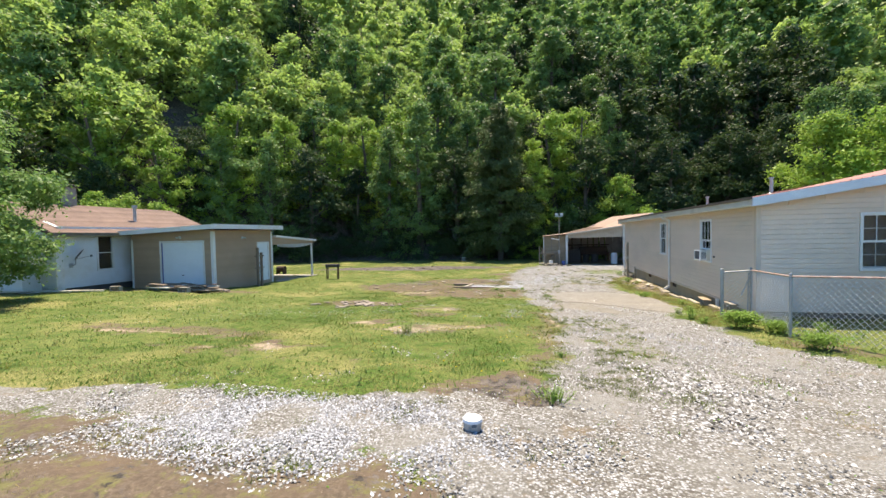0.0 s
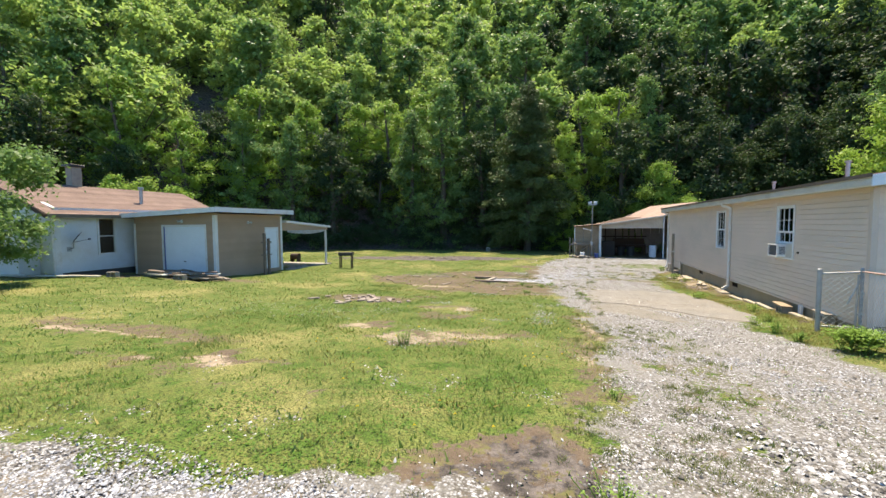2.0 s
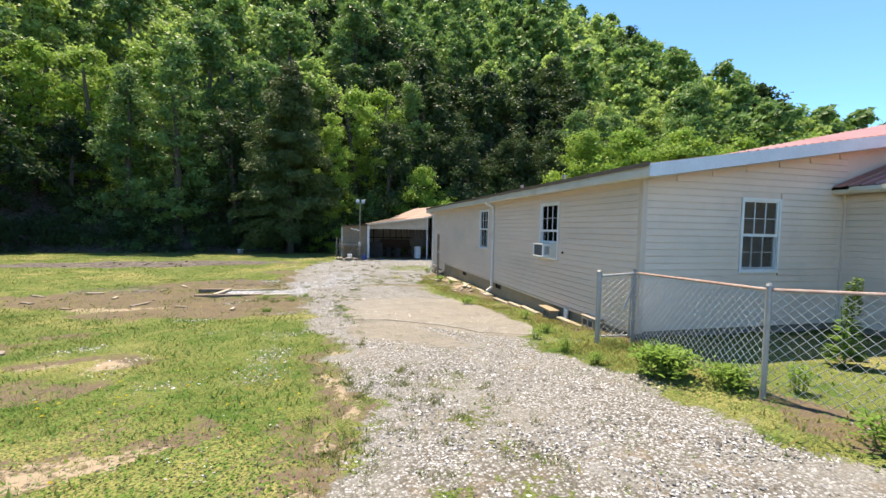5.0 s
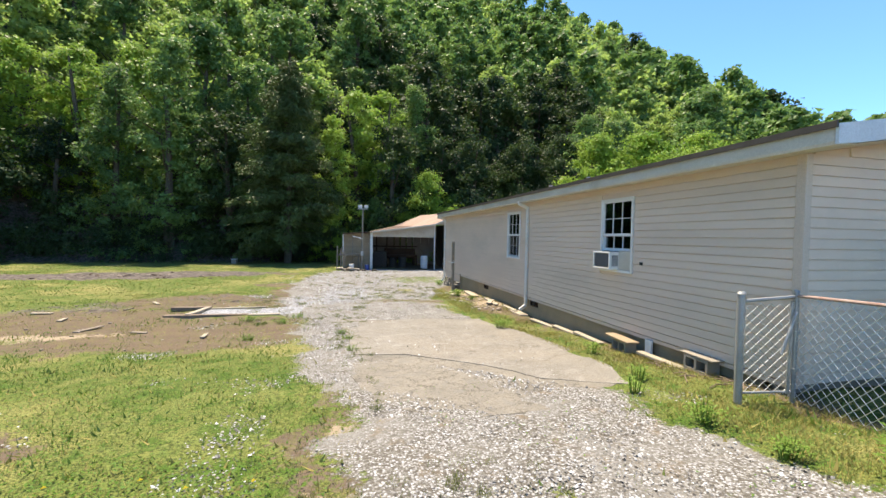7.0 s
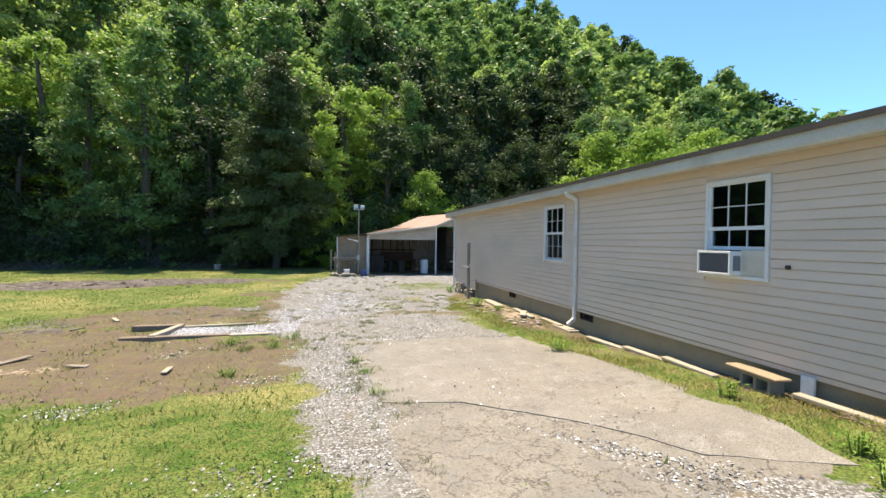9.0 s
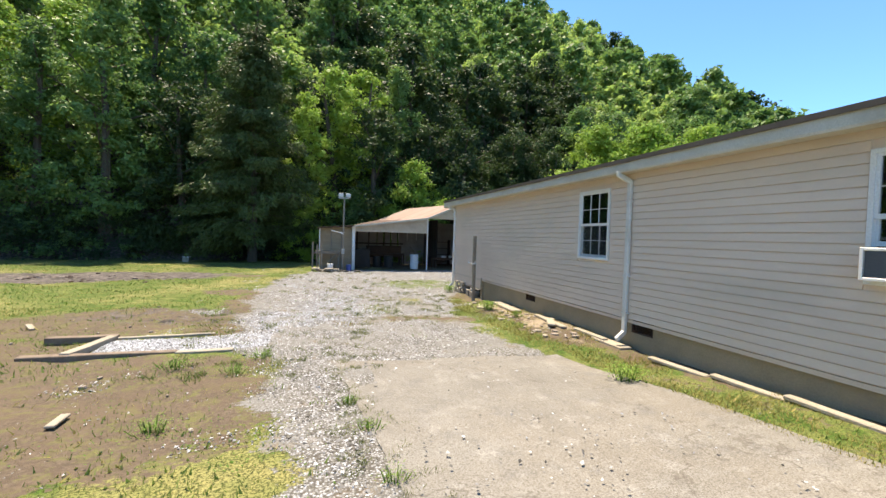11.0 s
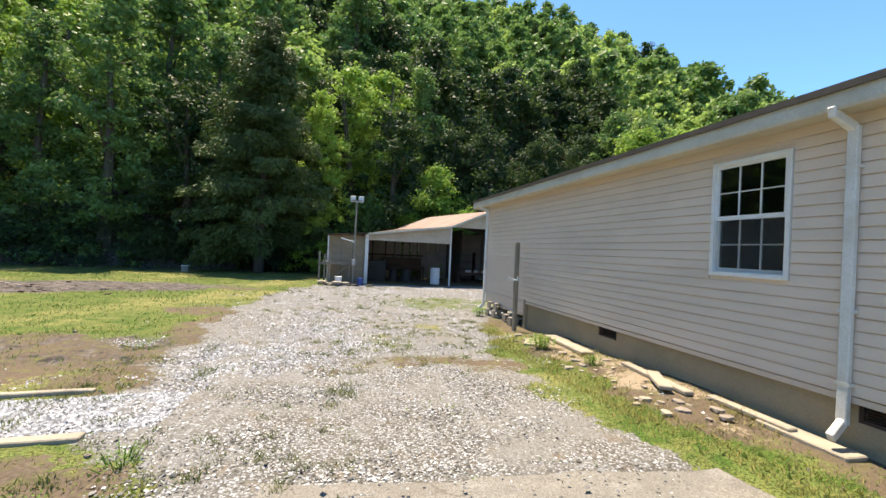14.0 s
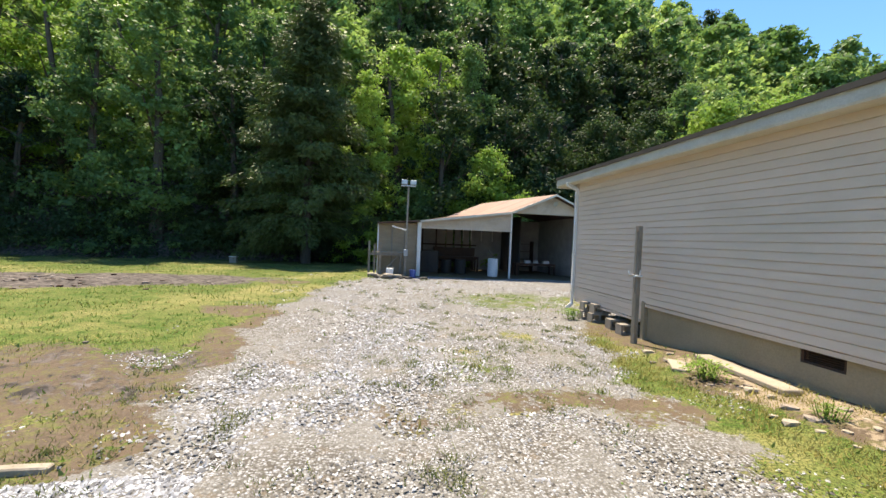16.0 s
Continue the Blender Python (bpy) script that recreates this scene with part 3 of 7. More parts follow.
def zones(x, y):
    """Shares of gravel, earth and mulch."""
    x = x - 0.22
    y = y - 0.12 - 0.28 * smooth(y, 6, 18)
    wx = 0.16 * np.sin(2.3 * y + 1.1 * np.sin(1.7 * x)) + 0.09 * np.sin(5.9 * y + 2.0 * x + 1.3) + 0.05 * np.sin(13.1 * y - 7 * x)
    wy = 0.16 * np.sin(2.1 * x + 1.3 * np.sin(1.9 * y)) + 0.09 * np.sin(6.3 * x - 2.2 * y) + 0.05 * np.sin(12.3 * x + 8 * y)
    x, y = x + wx, y + wy
    lx, rx = np.interp(y, LEFT_Y, LEFT_X), np.interp(y, RIGHT_Y, RIGHT_X)
    gravel = smooth(x - lx, -0.45, 0.35) * smooth(rx - x, -0.35, 0.35)
    near = smooth(3.75 - y + 0.12 * np.sin(x * 2.1), -0.25, 0.3)
    left_gravel = near * smooth(x, -7.5, -6)
    gravel = np.maximum(gravel * (y > 3.0), left_gravel)
    gravel = np.where(y < 3.0, np.maximum(left_gravel, smooth(x - lx, -0.3, 0.3)), gravel)
    dirt_corner = smooth(3.3 - y - 0.12 * (x + 2.2) * (x > -2.2) + 0.1 * np.clip(-x - 3, 0, 9), -0.25, 0.35) * (1 - smooth(x, -1.0, -0.2))
    gravel = gravel * (1 - dirt_corner * 0.9)
    earth = dirt_corner * 0.95
    for b, k in ((blob(x, y, -0.25, 4.95, 1.2, 0.75), 0.95), (blob(x, y, -1.8, 9.2, 0.6, 1.1), 0.4), (blob(x, y, 0.2, 8.8, 0.4, 3.2), 0.6), (blob(x, y, 0.75, 7.3, 0.35, 1.5), 0.25), (blob(x, y, 1.55, 8.2, 0.5, 2.6), 0.6), (blob(x, y, -2.4, 8.6, 1.0, 0.35), 0.75),
                 (blob(x, y, -2.7, 11.1, 0.8, 0.4), 0.7), (blob(x, y, -6.0, 13.2, 1.5, 0.8), 0.95), (blob(x, y, -4.3, 14.1, 0.6, 0.3), 0.7), (blob(x, y, -3.0, 17.3, 3.0, 1.6), 1.0),
                 (blob(x, y, -6.0, 19.5, 3.2, 1.8), 1.0), (blob(x, y, 0.0, 21.4, 0.7, 0.5), 0.8), (blob(x, y, -4.2, 22.6, 2.6, 1.7), 0.9), (blob(x, y, -1.2, 21.7, 1.6, 1.8), 0.7), (blob(x, y, -2.6, 27.5, 0.9, 0.7), 0.9),
                 (blob(x, y, -1.5, 25.5, 0.9, 4.0), 0.8), (blob(x, y, -8.0, 7.6, 3.2, 0.5), 0.6), (blob(x, y, -5.5, 6.2, 1.5, 0.3), 0.5), (blob(x, y, -3.0, 5.8, 1.4, 0.3), 0.35),
                 (blob(x, y, -2.4, 18.9, 1.8, 0.8), 0.8), (blob(x, y, 5.0, 21.0, 0.85, 4.2), 1.0), (blob(x, y, 5.25, 14.5, 0.35, 5.0), 0.8), (blob(x, y, 4.8, 15.5, 0.6, 4.0), 0.35), (blob(x, y, 4.9, 25.7, 0.9, 1.4), 0.8), (blob(x, y, -16, 15.0, 5.0, 0.9), 0.8),
                 (blob(x, y, 4.7, 8.3, 0.6, 1.1), 0.7), (blob(x, y, 6.4, 6.4, 1.8, 0.5), 0.75), (blob(x, y, -2.9, 33.5, 1.0, 0.6), 0.8), (blob(x, y, 0.25, 12.2, 0.35, 2.2), 0.6)):
        earth = np.maximum(earth, b * k)
    for cx, cy, rx_, ry_ in ((2.0, 21.9, 0.9, 0.45), (0.6, 21.6, 0.6, 0.25), (2.9, 21.6, 0.7, 0.4)):
        b = blob(x, y, cx, cy, rx_, ry_)
        earth, gravel = np.maximum(earth, b * 0.9), gravel * (1 - b * 0.52)
    for cx, cy, rx_, ry_, k in ((1.5, 8.2, 0.42, 2.5, 0.45), (1.6, 23.3, 0.8, 0.8, 0.42), (5.0, 29.5, 3.0, 2.2, 0.55), (2.8, 24.8, 0.35, 0.5, 0.5), (2.7, 6.0, 0.2, 1.6, 0.3)):
        gravel = gravel * (1 - blob(x, y, cx, cy, rx_, ry_) * k)
    bed = smooth(x - wx, -3.5, -3.3) * (1 - smooth(x, -1.2, -0.4)) * smooth(y - wy, 19.72, 19.8) * (1 - smooth(y - wy, 20.7, 20.8))
    gravel = np.maximum(gravel, bed)
    bed2 = blob(x, y, 0.1, 16.5, 0.55, 2.5)
    gravel = np.maximum(gravel, bed2 * 0.9)
    mulch = np.maximum.reduce([1.3 * blob(x, y, -11.0, 32.7, 7.5, 2.5, 12), 0.5 * blob(x, y, -7.0, 21.5, 1.6, 1.2), 0.62 * blob(x, y, -0.2, 4.95, 1.0, 0.6), 0.35 * dirt_corner, 0.42 * blob(x, y, -2.9, 23.2, 2.6, 1.3)])
    wood = smooth(y - np.interp(x, BASE_X, BASE_Y), -1.5, 0.5)
    mulch = np.maximum(mulch, wood)
    # under the carport and beside the shed
    earth = np.maximum(earth, smooth(x, 0.2, 0.8) * smooth(y, 37.3, 37.8) * (1 - smooth(y, 46, 47)) * (1 - smooth(x, 12, 13)))
    gravel = gravel * (1 - smooth(y, 37.0, 37.6))
    return gravel, np.maximum(earth, 1.25 * sand(x, y)), mulch


def sand(x, y):
    """Share of pale trodden sand in the lawn."""
    w = 0.18 * np.sin(3.1 * x + 1.7 * np.sin(2.3 * y)) + 0.1 * np.sin(7.9 * x + 5 * y)
    spots = ((-2.9, 12.1, 0.9, 0.38), (-1.4, 9.3, 0.8, 0.32), (-2.4, 8.8, 1.0, 0.35), (-3.7, 9.6, 0.6, 0.3), (-5.8, 18.1, 2.0, 0.35), (0.72, 11.2, 0.2, 2.0), (0.6, 8.6, 0.16, 1.0), (-8.0, 7.4, 2.2, 0.2), (-4.4, 6.6, 1.2, 0.2), (5.0, 21.7, 0.4, 2.6))
    return 0.62 * np.maximum.reduce([blob(x + w, y + 0.6 * w, *q) for q in spots])


def axis_points(spans):
    out = []
    for a, b, step in spans:
        out += list(np.arange(a, b - 1e-6, step))
    return np.array(out + [spans[-1][1]])


def build_ground():
    xs = axis_points([(-420, -120, 25), (-120, -32, 3.5), (-32, -6, 0.35), (-6, 6.5, 0.14), (6.5, 16, 0.5), (16, 120, 3.5), (120, 420, 25)])
    ys = axis_points([(-300, -30, 25), (-30, -2, 2), (-2, 24, 0.14), (24, 50, 0.35), (50, 150, 3.5), (150, 450, 25)])
    gx, gy = np.meshgrid(xs, ys)
    z = height(gx, gy)
    rough = np.array([noise.noise(Vector((a * 1.7, b * 1.7, 0))) * 0.02 + noise.noise(Vector((a * 6, b * 6, 3))) * 0.008 for a, b in zip(gx.ravel(), gy.ravel())]).reshape(z.shape)
    g, e, m = zones(gx, gy)
    z = z + rough * (1 + 3.0 * m * (gy < 40) + e * 0.8)
    z = z - 0.06 * ((gx > 0.95) & (gx < 4.1) & (gy > 12.7 + 0.25 * np.abs(gx - 2.0)) & (gy < 18.75))
    nx, ny = len(xs), len(ys)
    me = bpy.data.meshes.new("ground")
    idx = np.arange(nx * ny).reshape(ny, nx)
    faces = np.stack([idx[:-1, :-1], idx[:-1, 1:], idx[1:, 1:], idx[1:, :-1]], -1).reshape(-1, 4)
    me.vertices.add(nx * ny)
    me.vertices.foreach_set("co", np.stack([gx, gy, z], -1).astype(np.float32).ravel())
    me.loops.add(faces.size)
    me.loops.foreach_set("vertex_index", faces.astype(np.int32).ravel())
    me.polygons.add(len(faces))
    me.polygons.foreach_set("loop_start", np.arange(0, faces.size, 4, dtype=np.int32))
    me.polygons.foreach_set("use_smooth", np.ones(len(faces), bool))
    me.update(calc_edges=True)
    col = me.color_attributes.new("zone", "FLOAT_COLOR", "POINT")
    col.data.foreach_set("color", np.stack([g, e, m, sand(gx, gy)], -1).astype(np.float32).ravel())
    me.materials.append(M["ground"])
    return tagged(new("ground", me), "sloping yard of pale gravel, patchy lawn and bare earth, rising to a wooded hill", "ground", "", "structure")


build_ground()


def ragged(pts, step=0.22, amp=0.05, seed=3):
    """The outline with its sides broken into short, uneven steps."""
    out = []
    for (ax, ay), (bx, by) in zip(pts, pts[1:] + pts[:1]):
        k = max(1, int(math.hypot(bx - ax, by - ay) / step))
        for q in range(k):
            x, y = ax + (bx - ax) * q / k, ay + (by - ay) * q / k
            out.append((x + amp * noise.noise(Vector((x * 3, y * 3, seed))), y + amp * noise.noise(Vector((x * 3, y * 3, seed + 9)))))
    return out


def pad(name, pts, lift, mat, label):
    pts = ragged(pts)
    bm = bmesh.new()
    lo = [bm.verts.new((x, y, zat(x, y) - 0.15)) for x, y in pts]
    hi = [bm.verts.new((x, y, zat(x, y) + lift)) for x, y in pts]
    n = len(pts)
    bm.faces.new(hi)
    for i in range(n):
        bm.faces.new((lo[i], lo[(i + 1) % n], hi[(i + 1) % n], hi[i]))
    bmesh.ops.triangulate(bm, faces=[f for f in bm.faces if len(f.verts) > 4])
    bmesh.ops.recalc_face_normals(bm, faces=bm.faces[:])
    tagged(new(name, mesh_of(name, bm, M[mat])), label, "concrete slab")


pad("slab", [(0.72, 15.4), (1.6, 15.1), (2.6, 14.15), (3.1, 13.35), (4.1, 12.9), (4.3, 13.6), (4.42, 15.3), (4.27, 17.0), (4.05, 18.7), (3.0, 18.85), (1.6, 18.95), (0.45, 19.1), (0.6, 17.2)], 0.006, "slab", "worn pale grey concrete slab set in the gravel driveway")
pad("slab", [(0.74, 15.38), (0.62, 14.2), (0.85, 12.9), (1.5, 12.2), (2.5, 12.3), (3.4, 12.6), (3.95, 12.97), (3.2, 13.5), (2.7, 14.3), (1.7, 15.25), (0.9, 15.5)], 0.0, "slab_cracked", "older cracked buff concrete below the slab, half under gravel")


# ---- the long vinyl-sided house ----
HX, HY0, HY1 = 5.4, 11.87, 27.78
FLOOR, PLATE = -0.54, 2.02
SLOPE = 0.158
RIDGE_X = 13.4
WX = 9.92


def build_house():
    house = thing("house", "long house with greyish beige vinyl siding and red metal roof", "house")
    win_side = [(14.53, 15.43, 0.45, 1.80), (19.16, 20.07, 0.445, 1.81)]
    win_gable = [(7.44, 8.34, 0.45, 1.79)]
    t = 0.14
    bm = bmesh.new()
    strip_wall(bm, "x", HX, t, HY0, HY1, FLOOR, PLATE, win_side)
    side = part("wall", bm, M["siding"], house)
    laps(side, "siding_board", "x", HX, -1, HY0 + 0.02, HY1 - 0.02, FLOOR, PLATE, 0.1157, [(a - 0.01, b + 0.01, c - 0.01, d + 0.01) for a, b, c, d in win_side], M["siding"])
    top = lambda x: PLATE + 0.01 + (x - HX) * SLOPE
    bm = bmesh.new()
    strip_wall(bm, "y", HY0, t, HX + t, RIDGE_X, FLOOR, PLATE, win_gable)
    prism(bm, [(HX + t, PLATE), (RIDGE_X, PLATE), (RIDGE_X, top(RIDGE_X)), (HX + t, top(HX + t))], "y", HY0, HY0 + t)
    gable = part("wall", bm, M["siding"], house)
    laps(gable, "siding_board", "y", HY0, -1, HX + 0.02, WX, FLOOR, 3.6, 0.1157, [(7.43, 8.35, 0.44, 1.80)], M["siding"], top)
    # wing to the east, facing west
    bm = bmesh.new()
    box(bm, WX, WX + t, 4.0, HY0 - 0.002, FLOOR, PLATE - 0.05)
    wing = part("wall", bm, M["siding"], house)
    laps(wing, "siding_board", "x", WX, -1, 4.0, HY0 - 0.05, FLOOR, 1.92, 0.1157, [], M["siding"])
    # far and east walls
    for b in ((HX + t, 22.0, HY1 - t, HY1, FLOOR, PLATE), (21.86, 22.0, 4.0, HY1 - t, FLOOR, PLATE), (WX + t, 21.86, 4.0, 4.14, FLOOR, PLATE)):
        part("wall", boxes(b), M["siding"], house)
    # Unseen dark floor, ceiling and partition keep the room behind the windows dark.
    part("floor_deck", boxes((HX + t, 21.86, HY0 + t, HY1 - t, FLOOR - 0.02, FLOOR + 0.08), (WX + t, 21.86, 4.14, HY0 + t - 0.01, FLOOR - 0.02, FLOOR + 0.08)), M["shade_dark"], house)
    part("inner_ceiling", boxes((HX + t, 21.86, HY0 + t, HY1 - t, PLATE + 0.004, PLATE + 0.02)), M["shade_dark"], house)
    part("partition", boxes((9.2, 9.3, HY0 + t, HY1 - t, FLOOR + 0.08, PLATE)), M["shade_dark"], house)
    # corner posts
    for name, bm in (("corner_post", boxes((HX - 0.03, HX + 0.07, HY0 - 0.03, HY0 + 0.07, FLOOR - 0.03, PLATE + 0.03), bevel=0.006)),
                     ("corner_post", boxes((HX - 0.03, HX + 0.06, HY1 - 0.06, HY1 + 0.03, FLOOR - 0.03, PLATE), bevel=0.006)),
                     ("corner_post", boxes((WX - 0.05, WX, HY0 - 0.05, HY0, FLOOR, PLATE - 0.1), bevel=0.004))):
        part(name, bm, M["siding_trim"], house, "greyish beige vinyl corner post")
    part("starter_strip", boxes((HX - 0.016, HX, HY0 + 0.03, HY1 - 0.03, FLOOR - 0.06, FLOOR - 0.004)), M["siding_trim"], house)
    # foundation
    fx = HX + 0.05
    bm = boxes((fx, fx + 0.2, 12.3, 18.10, -1.6, FLOOR - 0.002), (fx, fx + 0.2, 18.58, 21.81, -1.6, FLOOR - 0.002), (fx, fx + 0.2, 22.29, 25.03, -1.6, FLOOR - 0.002),
               (fx, fx + 0.2, 18.10, 18.58, -1.6, -0.77), (fx, fx + 0.2, 21.81, 22.29, -1.6, -0.77))
    f = part("foundation", bm, M["foundation"], house, "olive-brown stained block foundation")
    part("foundation", boxes((fx, 21.8, HY0 + 0.1, HY0 + 0.3, -1.4, FLOOR - 0.002), (WX + 0.05, WX + 0.25, 4.0, HY0 + 0.1, -1.3, FLOOR - 0.002)), M["block"], house)
    part("foundation_pier", boxes((fx - 0.08, fx + 0.2, 25.03, 25.12, -1.6, FLOOR + 0.04), bevel=0.01), M["foundation"], house)
    for a, b, lo, hi in ((18.10, 18.58, -0.77, FLOOR - 0.02), (21.81, 22.29, -0.77, FLOOR - 0.02)):
        bm = boxes((fx + 0.01, fx + 0.05, a, a + 0.03, lo, hi), (fx + 0.01, fx + 0.05, b - 0.03, b, lo, hi), (fx + 0.01, fx + 0.05, a + 0.03, b - 0.03, hi - 0.03, hi), (fx + 0.01, fx + 0.05, a + 0.03, b - 0.03, lo, lo + 0.03))
        vent = part("foundation_vent", bm, M["iron"], house, "rusty brown louvred foundation vent")
        n = 6
        for i in range(n):
            z = lo + 0.03 + (hi - lo - 0.06) * (i + 0.5) / n
            bm = bmesh.new()
            box(bm, -0.014, 0.014, -(b - a) / 2 + 0.03, (b - a) / 2 - 0.03, -0.003, 0.003, m=pose(fx + 0.03, (a + b) / 2, z, 0, 35, 0))
            part("louvre", bm, M["iron"], vent)
        part("vent_backing", boxes((fx + 0.12, fx + 0.13, a, b, lo, hi)), M["black"], vent)
    # roof
    ex = 5.10
    rz = lambda x: 2.19 + (x - ex) * SLOPE
    ya, yb = 11.38, 28.4
    roof_top = rz(RIDGE_X)
    bm = bmesh.new()
    prism(bm, [(ex + 0.02, rz(ex) - 0.05), (RIDGE_X, roof_top - 0.05), (22.5, roof_top - 0.05 - (22.5 - RIDGE_X) * SLOPE), (22.5, roof_top - 0.02 - (22.5 - RIDGE_X) * SLOPE), (RIDGE_X, roof_top - 0.02), (ex + 0.02, rz(ex) - 0.02)], "y", ya + 0.02, yb - 0.02)
    roof = part("roof", bm, M["dark_edge"], house)
    # metal sheets with ribs, each of its own
    w = 0.6
    y = ya
    while y < yb - 0.05:
        y2 = min(y + w, yb)
        for sx, x0, x1 in ((1, ex - 0.03, RIDGE_X), (-1, RIDGE_X, 22.55)):
            def zz(x):
                return (rz(x) if sx > 0 else roof_top - (x - RIDGE_X) * SLOPE)
            bm = bmesh.new()
            prof = []
            for k in range(3):
                c = y + 0.1 + k * 0.2
                prof += [(c - 0.03, 0), (c - 0.012, 0.022), (c + 0.012, 0.022), (c + 0.03, 0)]
            prof = [(y, 0)] + [p for p in prof if p[0] < y2] + [(y2, 0)]
            lo = [bm.verts.new((x0, p, zz(x0) + h - 0.015)) for p, h in prof]
            hi = [bm.verts.new((x1, p, zz(x1) + h - 0.015)) for p, h in prof]
            for i in range(len(prof) - 1):
                bm.faces.new((lo[i], hi[i], hi[i + 1], lo[i + 1]))
            part("roof_sheet", bm, M["red_metal"], roof, "ribbed faded red roofing sheet" if y == ya and sx > 0 else "")
        y = y2
    part("ridge_cap", boxes((RIDGE_X - 0.15, RIDGE_X + 0.15, ya, yb, roof_top + 0.0, roof_top + 0.03)), M["red_metal"], roof)
    part("drip_edge", boxes((ex - 0.034, ex - 0.012, ya, yb, 2.15, 2.215)), M["dark_edge"], roof, "dark roof drip edge")
    # eave fascia (a sloped cream gutter board), soffit
    bm = bmesh.new()
    prism(bm, [(ex, 2.165), (ex + 0.03, 2.165), (ex + 0.03, 1.99), (ex - 0.004, 1.99), (ex - 0.012, 2.02)], "y", ya + 0.03, yb - 0.01)
    part("fascia", bm, M["fascia"], roof, "weathered cream eave fascia")
    bm = bmesh.new()
    prism(bm, [(ex + 0.03, 1.99), (HX, PLATE - 0.012), (HX, PLATE + 0.0), (ex + 0.03, 2.01)], "y", ya + 0.03, yb - 0.01)
    part("soffit", bm, M["fascia"], roof)
    bm = bmesh.new()
    prism(bm, [(ex - 0.012, 2.185), (RIDGE_X, roof_top - 0.005), (RIDGE_X, roof_top - 0.21), (HX, rz(HX) - 0.21), (ex - 0.012, 1.99)], "y", ya - 0.005, ya + 0.025)
    part("rake_board", bm, M["rake"], roof, "wide pale blue-white rake board")
    bm = bmesh.new()
    prism(bm, [(HX, rz(HX) - 0.215), (RIDGE_X, roof_top - 0.215), (RIDGE_X, roof_top - 0.22), (HX, rz(HX) - 0.22)], "y", ya + 0.026, HY0 - 0.016)
    part("rake_soffit", bm, M["siding_trim"], roof)
    bm = bmesh.new()
    prism(bm, [(ex, 2.185), (RIDGE_X, roof_top - 0.005), (22.5, rz(ex)), (22.5, 1.95), (ex, 1.95)], "y", yb - 0.03, yb)
    part("rake_board", bm, M["fascia"], roof)
    # wing roof, eave on the west
    we, wy = 9.55, 11.8
    bm = bmesh.new()
    prism(bm, [(we, 2.04), (we + 4.5, 2.04 + 4.5 * 0.36), (22.4, 2.04), (22.4, 2.00), (we + 4.5, 2.00 + 4.5 * 0.36), (we, 2.00)], "y", 3.7, HY0 - 0.02)
    wr = part("roof", bm, M["dark_edge"], house)
    y = 3.7
    while y < HY0 - 0.1:
        y2 = min(y + 0.6, HY0 - 0.03)
        bm = bmesh.new()
        prof = [(y, 0)]
        for k in range(3):
            c = y + 0.1 + k * 0.2
            prof += [p for p in ((c - 0.03, 0), (c - 0.012, 0.022), (c + 0.012, 0.022), (c + 0.03, 0)) if p[0] < y2]
        prof.append((y2, 0))
        for x0, x1, za, zb in ((we - 0.03, we + 4.5, 2.045, 2.045 + 4.5 * 0.36), (we + 4.5, 22.4, 2.045 + 4.5 * 0.36, 2.045)):
            lo = [bm.verts.new((x0, p, za + h)) for p, h in prof]
            hi = [bm.verts.new((x1, p, zb + h)) for p, h in prof]
            for i in range(len(prof) - 1):
                bm.faces.new((lo[i], hi[i], hi[i + 1], lo[i + 1]))
        part("roof_sheet", bm, M["red_metal"], wr)
        y = y2
    bm = bmesh.new()
    prism(bm, [(we - 0.10, 2.03), (we - 0.10, 1.96), (we - 0.06, 1.92), (we, 1.92), (we, 1.935), (we - 0.05, 1.935), (we - 0.088, 1.965), (we - 0.088, 2.03)], "y", 3.8, HY0 - 0.35)
    part("gutter", bm, M["fascia"], wr, "cream metal gutter")
    part("soffit", boxes((we, WX - 0.016, 3.8, HY0 - 0.02, 1.93, 1.95)), M["siding_trim"], wr)
    part("fascia", boxes((we, we + 0.02, 3.8, HY0 - 0.02, 1.95, 2.04)), M["fascia"], wr)
    # windows
    sash_window(side, "x", HX, -1, *win_side[0], curtain=("curtain", 0.06, 0.94, 0.05, 0.95), lift=True)
    sash_window(side, "x", HX, -1, *win_side[1])
    sash_window(gable, "y", HY0, -1, *win_gable[0], curtain=("curtain_green", 0.06, 0.62, 0.5, 0.8))
    # downspouts
    def spout(y, zb, foot):
        bm = bmesh.new()
        for a, b in (((ex + 0.0, y, 2.03), (ex + 0.02, y, 1.93)), ((ex + 0.02, y, 1.96), (HX - 0.06, y - 0.02, 1.86)), ((HX - 0.06, y - 0.02, 1.88), (HX - 0.06, y - 0.02, zb)), ((HX - 0.06, y - 0.02, zb + 0.02), (HX - 0.06 + foot[0], y - 0.02 + foot[1], zb - 0.10))):
            a, b = Vector(a), Vector(b)
            m = Matrix.Translation((a + b) / 2) @ (b - a).to_track_quat("Z", "Y").to_matrix().to_4x4()
            box(bm, -0.03, 0.03, -0.042, 0.042, -(b - a).length / 2, (b - a).length / 2, bevel=0.008, m=m)
        sp = part("downspout", bm, M["white_trim"], house, "white painted metal downspout")
        for z in (1.5, 0.2, zb + 0.35):
            part("strap", boxes((HX - 0.095, HX - 0.012, y - 0.075, y + 0.035, z, z + 0.03)), M["white_trim"], sp)
    spout(18.65, -0.80, (-0.18, -0.02))
    spout(HY1 + 0.0, -1.0, (-0.12, 0.05))
